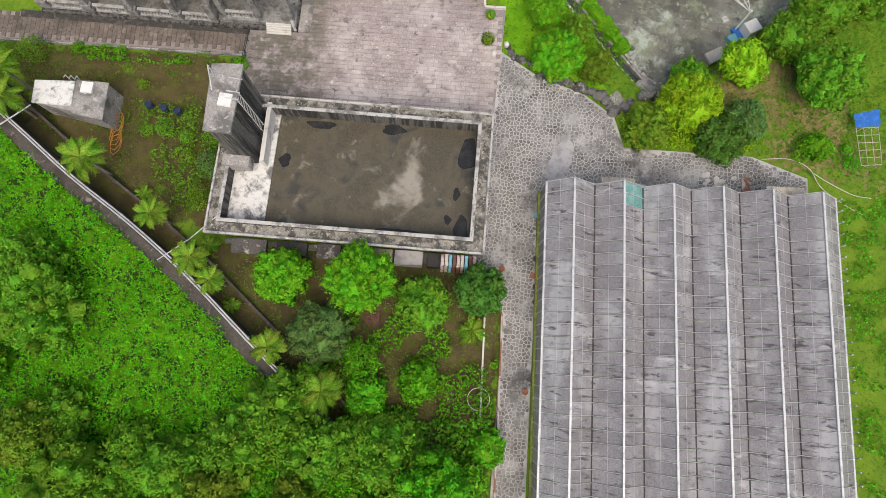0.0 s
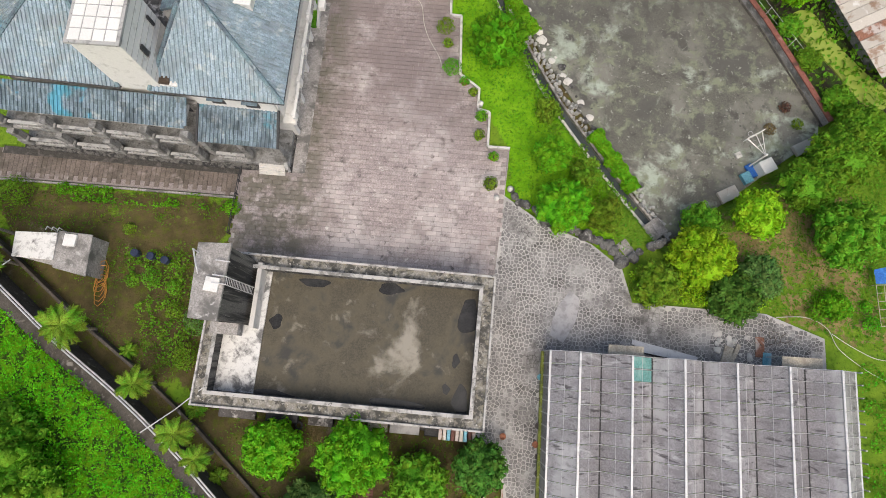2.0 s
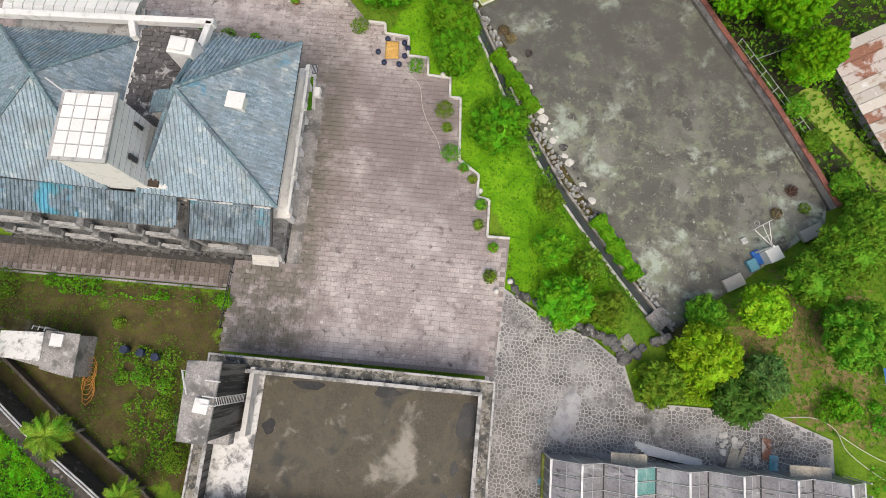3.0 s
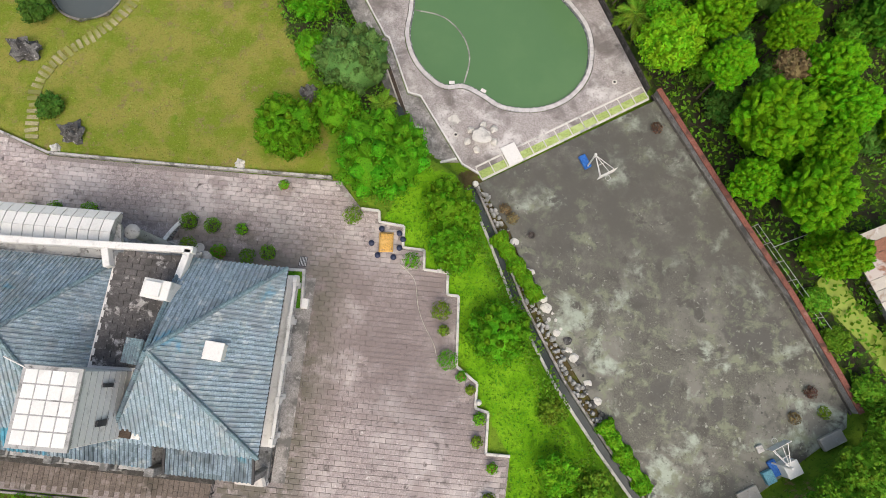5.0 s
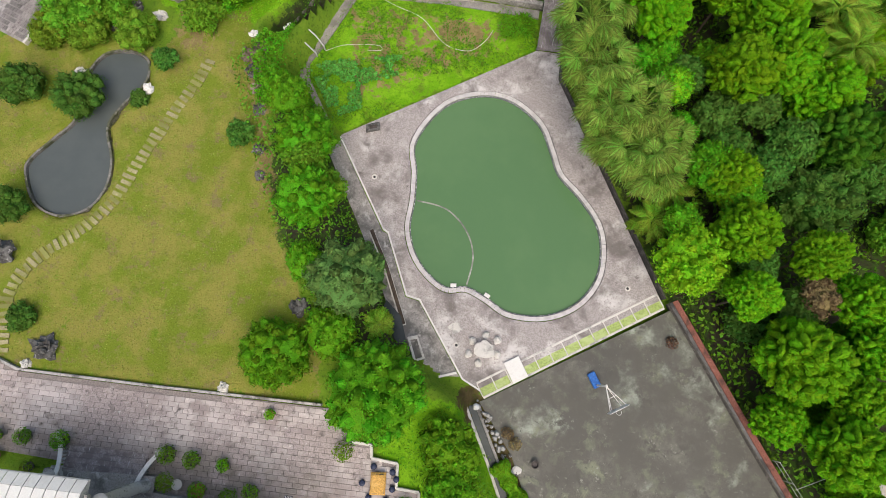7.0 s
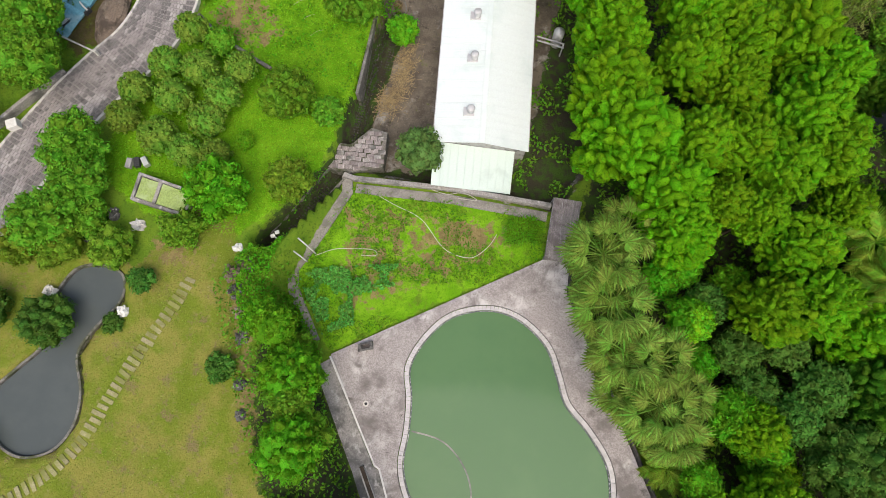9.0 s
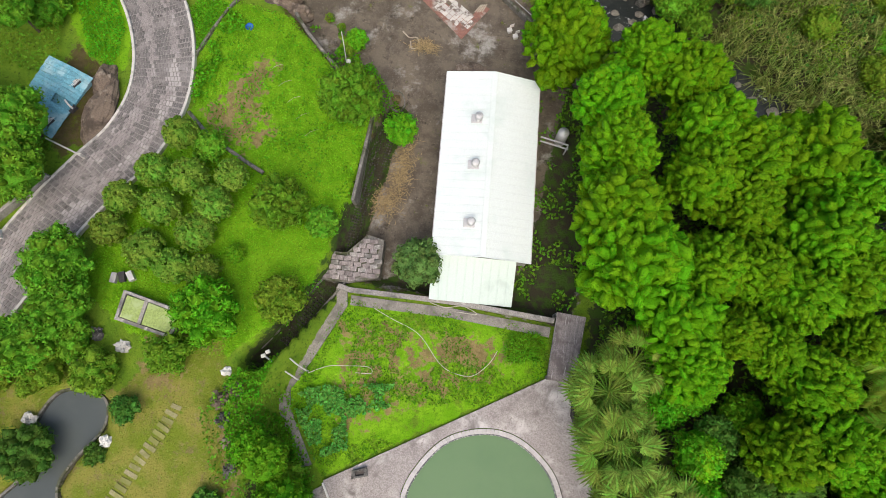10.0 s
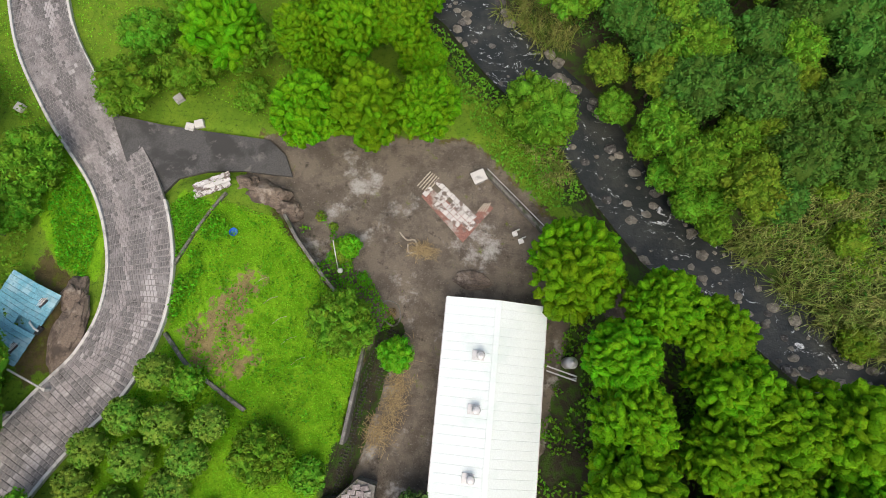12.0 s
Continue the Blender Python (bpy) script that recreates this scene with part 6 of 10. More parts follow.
def crown(kind, R, squash, seed):
    """Lobes of a crown of radius R about the origin: tips, radii and outward axes."""
    g = np.random.default_rng(seed)
    n, share, stretch = LOBES[kind]
    if R < 2.5:
        n, share = int(n * 0.6), share * 1.28
    rc = R * share
    loose = {"puff": (0.8, 1.1), "round": (0.66, 1.12), "airy": (0.7, 1.1), "ball": (0.96, 1.01), "dense": (0.88, 1.05)}[kind]
    # broad swellings make the dome uneven
    bumps = g.normal(size=(7, 3))
    bumps /= np.linalg.norm(bumps, axis=1, keepdims=True)
    tips, axes = [], []
    for i in range(n):
        th = math.acos(1 - 1.3 * (i + 0.5) / n)
        ph = i * 2.39996 + g.uniform(-0.35, 0.35)
        d = np.array((math.sin(th) * math.cos(ph), math.sin(th) * math.sin(ph), math.cos(th)))
        swell = max((bumps @ d).max(), 0) if kind not in ("ball",) else 1.0
        rr = (R - rc) * g.uniform(*loose) * (0.86 + 0.16 * swell)
        tips.append(d * rr * np.array((1, 1, squash)))
        ax = d + np.array((0, 0, 0.45)) + g.normal(size=3) * 0.16
        axes.append(ax / np.linalg.norm(ax))
    radii = rc * g.uniform(0.7, 1.3, n)
    return g, np.array(tips), radii, np.array(axes), stretch


def lobe_frame(axis):
    side = np.cross(axis, (0.3, 0.9, 0.2))
    side /= np.linalg.norm(side)
    return np.stack([side, np.cross(axis, side), axis])


def tree_mesh(name, kind, R, squash, material, leaf, count, seed, core=True):
    g, tips, radii, axes, stretch = crown(kind, R, squash, seed)
    share = radii ** 2 / (radii ** 2).sum()
    jit = {"round": 0.4, "airy": 0.8, "ball": 0.16, "dense": 0.32}[kind]
    pts, nrm, cores = [], [], []
    for i, (c, r, ax, s) in enumerate(zip(tips, radii, axes, share)):
        n = max(int(count * s), 6)
        fr = lobe_frame(ax)
        d = g.normal(size=(n, 3))
        d /= np.linalg.norm(d, axis=1, keepdims=True)
        d[:, 2] = np.where(d[:, 2] < -0.3, -d[:, 2], d[:, 2])
        k = np.sin(d[:, 0] * 7 + i) * np.sin(d[:, 1] * 7 + 2 * i)
        shell = g.uniform(0.88 if kind != "airy" else 0.35, 1.05, (n, 1)) * (1 + 0.14 * k[:, None])
        pts.append(c + (d * shell * r * np.array([1, 1, stretch])) @ fr)
        nrm.append((d * np.array([1, 1, 0.8])) @ fr + np.array([0, 0, 0.25]) + g.normal(size=(n, 3)) * jit)
        if core:
            v, f = ball((0, 0, 0), r * 0.86, stretch, 2, 6, 0.12, seed + i)
            cores.append((c + v @ fr, f))
    v, f = leaf_mesh(name, np.concatenate(pts), np.concatenate(nrm), leaf[0], leaf[1], 0.1, 0.1, seed + 5)
    pieces, mats = [(v, f)], [material]
    if core:
        cores.append(ball((0, 0, 0), R * {"ball": 0.86, "dense": 0.82}.get(kind, 0.68), squash, 6, 12, 0.12, seed))
        k, cv, cf = 0, [], []
        for a, b in cores:
            cv.append(a)
            cf.append(b + k)
            k += len(a)
        pieces.append((np.concatenate(cv), np.concatenate(cf)))
        mats.append(material)
    return link_mesh(name, pieces, mats), tips


def puff_mesh(name, R, squash, material, seed):
    """A cauliflower-like crown: swelling boughs, each covered with rounded leafy knobs that point up and out."""
    g = np.random.default_rng(seed)
    rows_n, cols = 2, 6
    cv, cf, lp, ln = [], [], [], []
    k = 0
    n_b = 17
    for i in range(n_b):
        th = math.acos(1 - 1.22 * (i + 0.5) / n_b)
        ph = i * 2.39996 + g.uniform(-0.25, 0.25)
        d = np.array((math.sin(th) * math.cos(ph), math.sin(th) * math.sin(ph), math.cos(th)))
        rb = R * g.uniform(0.33, 0.44)
        c = d * (R - rb) * g.uniform(0.88, 1.1) * np.array((1, 1, squash))
        fr = lobe_frame((d + np.array((0, 0, 0.5))) / np.linalg.norm(d + np.array((0, 0, 0.5))))
        m = int(11 + 5 * (rb / R - 0.33) / 0.11)
        for q in range(m):
            t2 = math.acos(1 - 1.05 * (q + 0.5) / m)
            p2 = q * 2.39996 + g.uniform(-0.35, 0.35)
            e = np.array((math.sin(t2) * math.cos(p2), math.sin(t2) * math.sin(p2), math.cos(t2))) @ fr
            rk = rb * g.uniform(0.24, 0.42)
            tip = c + e * (rb - rk * 0.6) * g.uniform(0.92, 1.1) * np.array((1, 1, 1.15))
            ax = e + np.array((0, 0, 0.55)) + g.normal(size=3) * 0.15
            kf = lobe_frame(ax / np.linalg.norm(ax))
            w2 = g.uniform(0, math.pi)
            kf = np.stack([kf[0] * math.cos(w2) + kf[1] * math.sin(w2), kf[1] * math.cos(w2) - kf[0] * math.sin(w2), kf[2]])
            flat, long = g.uniform(0.45, 0.8), g.uniform(1.0, 1.4)
            for a in range(rows_n + 1):
                ta = math.pi * (0.05 + 0.6 * a / rows_n)
                for b in range(cols):
                    pb = 2 * math.pi * (b + 0.5 * (a % 2)) / cols
                    r = rk * (1 + g.uniform(-0.24, 0.24))
                    v = np.array((r * long * math.sin(ta) * math.cos(pb), r * flat * math.sin(ta) * math.sin(pb), r * 1.25 * math.cos(ta)))
                    cv.append(tip + v @ kf)
            for a in range(rows_n):
                for b in range(cols):
                    cf.append((k + a * cols + b, k + (a + 1) * cols + b, k + (a + 1) * cols + (b + 1) % cols, k + a * cols + (b + 1) % cols))
            k += (rows_n + 1) * cols
            dd = g.normal(size=(15, 3))
            dd /= np.linalg.norm(dd, axis=1, keepdims=True)
            dd[:, 2] = np.abs(dd[:, 2])
            lp.append(tip + (dd * rk * g.uniform(0.85, 1.12, (15, 1)) * np.array((long, flat, 1.2))) @ kf)
            ln.append(dd @ kf + np.array((0, 0, 0.5)) + g.normal(size=(15, 3)) * 0.3)
    core, cores = ball((0, 0, 0), R * 0.68, squash, 6, 12, 0.1, seed)
    v, f = leaf_mesh(name, np.concatenate(lp), np.concatenate(ln), 0.27, 0.13, 0.1, 0.1, seed + 5)
    # the open pole of each knob is closed by its first ring
    n_k = k // ((rows_n + 1) * cols)
    caps = np.array([(q * (rows_n + 1) * cols, q * (rows_n + 1) * cols + 1, q * (rows_n + 1) * cols + 3, q * (rows_n + 1) * cols + 4) for q in range(n_k)])
    me = link_mesh(name, [(np.array(cv), np.concatenate([np.array(cf), caps])), (v, f), (core, cores)], [material] * 3)
    tips = np.array(cv)[:: (rows_n + 1) * cols * 3]
    return me, tips * 0.8


PROTO = {}


def plant(kind, material, R, x, y, zc, label, category="tree", squash=0.85, leaf=(0.3, 0.17), density=1.0, group="", name="tree"):
    """Sets a tree with trunk, limbs and crown so that its crown of radius R is centred at zc."""
    size = min((1.3, 2.0, 3.0, 4.2), key=lambda q: abs(math.log(q / R)))
    variant = int(abs(x * 7.3 + y * 3.1)) % (3 if kind == "puff" else 2)
    key = (kind, material.name, size, squash, variant)
    if key not in PROTO:
        full = {"puff": 300, "round": 190, "airy": 130, "ball": 340, "dense": 190}[kind] * size * size
        count = int(min(3000, density * full + 350))
        if kind == "puff":
            me, cl = puff_mesh("crown", size, squash, material, 11 + 7 * len(PROTO))
        else:
            me, cl = tree_mesh("crown", kind, size, squash, material, leaf, count, 11 + 7 * len(PROTO), kind != "airy")
        PROTO[key] = (me, cl)
    me, cl = PROTO[key]
    gz = ground_at(x, y)
    sc = R / size
    t = new(name)
    t.empty_display_size = 0.3
    tagged(t, label, category, group)
    t.matrix_basis = Matrix.Translation((x, y, gz - 0.1))
    turn = Matrix.Rotation(x * 1.7 + y, 4, "Z")
    c = part("crown", me, None, t)
    c.matrix_basis = Matrix.Translation((0, 0, max(zc - gz, R * squash * 0.6))) @ turn @ Matrix.Diagonal((sc, sc, sc, 1))
    top = max(zc - gz, R * squash * 0.6)
    s = Shape()
    base = 0.05 + 0.045 * R
    s.tube([(0, 0, -0.2), (0.03 * R, 0.02 * R, top * 0.45), (0, 0, top)], base, 6, base * 0.5)
    limbs = sorted((tuple(q) for q in cl), key=lambda q: q[2])[:: max(1, len(cl) // 6)] if len(cl) > 1 else [(R * .4, 0, 0), (-R * .3, R * .3, 0.1)]
    for q in limbs[:6]:
        e = turn @ Vector(q) * sc + Vector((0, 0, top))
        s.tube([(0, 0, top * 0.5), (e.x * 0.5, e.y * 0.5, top * 0.5 + (e.z - top * 0.5) * 0.6), tuple(e)], base * 0.5, 4, base * 0.15)
    part("trunk", s.mesh("trunk"), BARK, t)
    return t


def rows(kind, material, places, label, **more):
    for x, y, zc, R in places:
        plant(kind, material, R, x, y, zc, label, **more)


FINE, BROAD, SMALL = (0.3, 0.17), (0.3, 0.17), (0.22, 0.13)
rows("puff", LEAF_PUFF, [(-32.2, 132.5, 0.5, 3.46), (-26.9, 134.1, 0.3, 3.92), (-21.6, 135.2, 0.7, 3.01), (-34.6, 140.0, 0.8, 2.63), (-30.3, 142.1, 0.5, 3.36), (-25.7, 143.0, 0.8, 2.82), (-41.9, 139.1, 0.3, 3.82), (-5.8, 124.0, -0.8, 4.10)],
     "tall puffy-crowned green tree beside the stream", squash=1.7, leaf=FINE, group="trees by the stream")
rows("round", LEAF_MID, [(-11.3, 138.5, -3, 4.3)],
     "leafy green tree by the road", leaf=BROAD, group="roadside trees")
rows("round", LEAF_MID, [(-50.8, 133.0, -2, 3.3), (-45.4, 136.0, -2, 3.1), (-57.2, 123.4, -2, 3.5), (-57.2, 118.9, -2, 2.6), (-50.8, 138.6, -2, 2.8), (-39.3, 134.9, -3.5, 2.0)],
     "leafy green tree by the road", leaf=BROAD, group="roadside trees")
rows("puff", LEAF_PUFF, [(-1.8, 116.0, 3.0, 3.27), (-0.3, 111.6, 3.0, 3.46), (1.0, 120.8, 3.2, 3.09), (5.1, 119.4, 3.2, 3.09), (7.4, 115.1, 3.0, 3.46), (0.3, 106.2, 2.8, 4.00), (2.2, 102.2, 2.6, 4.37), (6.9, 110.4, 3.0, 3.36), (10.9, 113.1, 3.0, 3.46), (10.7, 108.6, 3.2, 2.91), (15.5, 114.0, 2.8, 3.92), (18.4, 111.5, 3.0, 3.36), (16.8, 106.8, 2.9, 3.73), (8.0, 102.8, 3.2, 3.09)],
     "bright green tree with a puffy clumped crown in the wood", squash=1.7, leaf=FINE, group="woodland trees")
rows("puff", LEAF_PUFF, [(12.3, 103.2, 2.7, 2.91), (6.0, 97.9, 2.4, 3.64), (7.6, 94.6, 2.7, 3.01), (10.9, 97.9, 3.0, 2.27), (15.1, 101.4, 2.5, 3.27), (19.1, 103.6, 2.5, 3.27), (13.6, 97.1, 2.9, 2.45), (17.3, 95.1, 2.6, 3.19), (18.8, 90.7, 2.7, 3.09), (15.4, 89.6, 2.7, 2.91), (21.3, 99.4, 1.9, 2.45), (-5.6, 122.3, 0.3, 3.82)],
     "bright green tree with a puffy clumped crown in the wood", squash=1.7, leaf=FINE, group="woodland trees")
rows("puff", LEAF_PUFF, [(16.7, 74.6, 2.3, 2.63), (17.4, 69.2, 2.6, 2.10), (21.8, 64.6, 1.9, 3.54), (21.3, 59.6, 0.1, 2.10), (25.5, 58.0, 2.2, 3.01), (26.7, 70.2, 2.4, 2.55), (22.9, 73.5, 2.6, 2.18), (15.7, 79.8, 0.9, 2.55), (26.3, 62.1, 2.6, 2.10), (28.1, 66.6, 2.4, 2.55), (27.7, 53.2, 2.6, 2.00)],
     "rounded green tree behind the court wall", squash=1.5, leaf=FINE, group="woodland trees")
rows("dense", LEAF_LIMEBRIGHT, [(12.7, 71.6, 1.5, 3.2), (10.2, 87.7, 1.5, 1.6), (28.6, 54.1, -1, 2.4)],
     "bright lime-green leafy tree by the pool wall", leaf=BROAD, group="woodland trees")
rows("dense", LEAF_WEED, [(9.8, 88.0, 1, 2.2), (14.2, 80.6, 1, 2.5), (16.6, 78.8, 1, 2.3), (11.9, 75.3, 1, 1.8)],
     "low bright green broadleaf tree under the palms", leaf=BROAD, group="woodland trees")
rows("round", LEAF_DARK, [(27.8, 82.7, 1, 3.1), (23.3, 78.7, 1, 3.6)],
     "dark shaded tree deep in the wood", leaf=BROAD, group="woodland trees")
rows("round", LEAF_BROWN, [(23.4, 70.2, 2, 1.8)],
     "dry grey-brown tree among the green crowns", leaf=BROAD, group="woodland trees")
rows("dense", LEAF_GARDEN, [(-20.7, 58.4, 1.5, 3.1), (-11.9, 56.6, 2.0, 4.3), (-5.7, 53.5, 1.0, 2.32), (-20.0, 66.4, 1.5, 1.81), (-16.6, 60.8, 1.5, 2.41), (-21.0, 72.1, 0.0, 2.92), (-22.3, 77.6, 0.0, 2.92), (-24.7, 81.3, -1.0, 2.15), (-4.7, 49.9, 0.0, 2.06)],
     "dense green garden tree between lawn and pool", leaf=SMALL, group="garden trees")
rows("dense", LEAF_BLUE, [(-16.0, 65.4, 1.5, 3.5)],
     "grey-green garden tree between lawn and pool", leaf=SMALL, group="garden trees")
rows("dense", LEAF_GARDEN, [(-0.0, 43.0, 0.5, 2.84), (-4.8, 49.7, 0.5, 2.32), (-4.4, 52.4, 0.5, 1.89)],
     "dense green tree on the bank above the court", leaf=SMALL, group="bank trees")
rows("round", LEAF_MID, [(-23.2, 79.5, -1.5, 2.1), (-21.9, 75.9, -1.5, 2.2), (-19.7, 72.9, -1.5, 2.2)],
     "loose green shrub tree beside the pool walk", leaf=BROAD, group="garden trees")
rows("round", LEAF_WEED, [(-25.9, 82.1, -1.5, 1.8)],
     "fresh green green shrub tree beside the pool walk", leaf=BROAD, group="garden trees")
rows("dense", LEAF_LIME, [(5.9, 32.5, 1.5, 1.8), (7.2, 28.1, 1.5, 2.5)],
     "lime-green rounded tree on the lawn beside the drive", leaf=SMALL, group="drive trees")
rows("round", LEAF_OLIVE, [(11.0, 28.0, 0, 1.8), (9.2, 31.7, -0.6, 1.5), (5.2, 37.2, -1.2, 1.3)],
     "olive-green shrub on the bank above the drain", leaf=SMALL, category="shrub", name="shrub", group="bank shrubs")
rows("dense", LEAF_YELLOW, [(19.4, 25.2, 1, 2.8), (24.2, 29.6, 1, 2.3)],
     "yellow-green tree in the garden behind the greenhouse", leaf=BROAD, group="garden trees")
rows("dense", LEAF_OLIVE, [(15.8, 22.4, -0.3, 2.1)],
     "olive-green tree in the garden behind the greenhouse", leaf=BROAD, group="garden trees")
rows("dense", LEAF_DARK, [(22.2, 22.1, 0.3, 2.3)],
     "dark green tree in the garden behind the greenhouse", leaf=BROAD, group="garden trees")
rows("dense", LEAF_BLUE, [(24.3, 24.0, 1, 2.0)],
     "grey-green tree in the garden behind the greenhouse", leaf=BROAD, group="garden trees")
rows("dense", LEAF_MID, [(30.9, 28.3, 2.5, 3.0), (20.1, 28.8, -1, 1.9), (28.6, 32.8, -0.5, 2.7), (31.1, 35.9, 1, 2.9), (33.5, 39.2, 0, 2.3), (32.6, 42.6, -1.6, 1.5), (30.0, 46.6, -1.8, 1.3), (28.2, 50.0, -1.8, 1.2)],
     "leafy tree in the garden behind the greenhouse", leaf=BROAD, group="garden trees")
rows("dense", LEAF_WEED, [(31.1, 22.5, -0.5, 1.3)],
     "fresh green tree in the garden behind the greenhouse", leaf=BROAD, group="garden trees")
rows("dense", LEAF_LIME, [(-13.9, 5.5, 2.2, 2.4), (-7.3, 5.9, 3.5, 3.0)],
     "young lime-green fruit tree in the garden below the basin", leaf=BROAD, group="fruit trees")
rows("dense", LEAF_MID, [(-2.1, 4.4, 2.2, 2.4), (-10.0, -2.6, 2.2, 1.6), (-2.9, -6.1, 1.5, 2.0), (-12.7, -5.5, 2, 2.6), (-5.7, -7.1, 2.5, 2.6)],
     "young leafy fruit tree in the garden below the basin", leaf=BROAD, group="fruit trees")
rows("dense", LEAF_DARK, [(2.4, 6.1, 2.2, 2.2)],
     "young dark green fruit tree in the garden below the basin", leaf=BROAD, group="fruit trees")
rows("dense", LEAF_BLUE, [(-10.0, 1.2, 2.2, 2.8)],
     "young grey-green fruit tree in the garden below the basin", leaf=BROAD, group="fruit trees")
rows("dense", LEAF_WEED, [(-1.7, -1.8, 1.5, 1.8), (-5.7, -3.4, 1.5, 2.0), (4.3, -6.2, 1, 1.6)],
     "young fresh green fruit tree in the garden below the basin", leaf=BROAD, group="fruit trees")
rows("airy", LEAF_WEED, [(-6.4, -0.5, 2.5, 1.8)],
     "fresh green feathery tree in the overgrown corner", leaf=(0.5, 0.14), group="overgrown trees")
rows("round", LEAF_MID, [(-12.0, -4.9, 2.5, 3.1), (-14.6, -7.7, 2.5, 3.1), (-17.7, -10.2, 2.5, 3.0), (-8.8, -7.9, 2.5, 3.1), (-3.6, -7.3, 2.5, 3.1), (-22.3, -9.5, 2.5, 2.6), (-28.5, -7.7, 2.5, 2.6), (-31.8, 0.5, 4, 4.0), (-33.3, 3.3, 3.5, 3.2), (-26.2, -11.6, 2.5, 3.9), (-18.2, -11.9, 2.5, 2.6), (-0.7, -9.4, 3, 2.6)],
     "loose green tree in the overgrown corner", leaf=BROAD, group="overgrown trees")
rows("airy", LEAF_LIME, [(2.7, -9.1, 2.5, 2.2)],
     "lime-green feathery tree in the overgrown corner", leaf=(0.5, 0.14), group="overgrown trees")
rows("ball", LEAF_BALL, [(-39.2, 107.4, 0.5, 1.65), (-40.7, 103.5, 0.5, 1.65), (-37.3, 103.5, 0.5, 1.81), (-33.6, 104.3, 0.5, 1.56), (-42.7, 100.5, 0.5, 1.65), (-39.0, 100.3, 0.5, 1.81), (-34.6, 101.4, 0.5, 1.81), (-43.1, 97.5, 0.5, 1.65), (-39.4, 96.3, 0.5, 1.90), (-35.4, 98.6, 0.5, 1.81), (-36.6, 95.3, 0.5, 1.65), (-33.8, 95.3, 0.5, 1.65)],
     "clipped ball-shaped orchard tree", squash=0.9, leaf=SMALL, group="clipped orchard trees")
rows("dense", LEAF_MID, [(-28.9, 102.6, 0, 2.7)],
     "mid-green orchard tree in the grass", leaf=BROAD, group="orchard trees")
rows("dense", LEAF_MID, [(-25.1, 114.5, -1, 3.1), (-24.9, 101.7, -2, 1.6), (-36.8, 106.9, -0.5, 1.6)],
     "leafy orchard tree in the grass", leaf=BROAD, group="orchard trees")
rows("dense", LEAF_BLUE, [(-15.7, 99.8, -1.5, 2.4)],
     "grey-green orchard tree beside the barn", leaf=BROAD, group="orchard trees")
rows("dense", LEAF_LIME, [(-20.0, 112.8, -3, 1.8), (-31.8, 97.5, -1, 1.0), (-26.5, 121.8, -3.5, 1.3)],
     "small lime-green rounded garden bush", leaf=SMALL, category="shrub", name="shrub", group="lime shrubs")
rows("round", LEAF_WEED, [(-32.2, 92.3, 1, 3.1)],
     "loose fresh green tree near the garden pond", leaf=BROAD, group="pond trees")
rows("round", LEAF_OLIVE, [(-26.5, 94.2, 0, 2.2)],
     "loose olive-green tree near the garden pond", leaf=BROAD, group="pond trees")
rows("round", LEAF_MID, [(-45.5, 93.6, 2, 3.3), (-43.9, 90.1, 2, 2.8), (-45.7, 86.6, 2, 3.3), (-34.5, 88.0, 1, 2.0), (-42.8, 87.7, 1, 1.9)],
     "loose light green tree near the garden pond", leaf=BROAD, group="pond trees")
rows("dense", LEAF_MID, [(-51.9, 100.8, 2.5, 3.0), (-53.2, 105.3, 2.5, 3.2), (-58.6, 107.9, 1.5, 1.8), (-58.0, 116.4, 2.0, 2.6), (-55.8, 102.0, 2.0, 3.2)],
     "dense green tree beside the curved road", leaf=BROAD, group="roadside trees")
rows("round", LEAF_DARK, [(-43.6, 78.2, 1.3, 2.6), (-49.1, 78.5, 1.3, 2.4), (-46.7, 67.3, 1.3, 1.8), (-28.4, 77.0, 1, 1.4), (-43.1, 57.8, 0.8, 1.4), (-38.5, 79.1, 0.6, 1.0), (-36.8, 83.1, 1.3, 1.3)],
     "low clipped dark pine at the pond edge", squash=0.55, leaf=SMALL, category="shrub", name="shrub", group="pond shrubs")
rows("round", LEAF_OLIVE, [(-48.1, 83.8, 1.3, 2.0), (-44.6, 85.0, 1, 2.5), (-40.1, 85.3, 1, 2.2), (-47.3, 86.0, 1.3, 2.5)],
     "rounded olive shrub behind the garden pond", squash=0.7, leaf=SMALL, category="shrub", name="shrub", group="pond shrubs")
rows("dense", LEAF_MID, [(2.6, 135.6, -5.0, 2.0), (5.2, 132.8, -5.0, 1.9), (8.0, 131.0, -5.0, 1.8), (0.0, 138.4, -4.8, 1.9), (-3.4, 141.6, -4.8, 2.0), (4.6, 136.0, -4.2, 2.2), (7.6, 133.6, -4.2, 2.0), (6.6, 138.6, -4, 2.3), (10.0, 136.8, -4, 2.2), (12.6, 135.6, -4.2, 1.8), (1.6, 140.2, -4.2, 2.2), (12.6, 139.0, -3.6, 2.4)],
     "leafy green tree at the stream's far edge", leaf=BROAD, group="bank trees")
rows("dense", LEAF_WEED, [(7.4, 91.2, -1.0, 2.0), (9.4, 92.6, -0.6, 1.8), (11.4, 84.6, -0.6, 1.9), (13.4, 91.6, 0.0, 2.0)],
     "fresh green shrub tree under the taller crowns", leaf=BROAD, group="woodland trees")
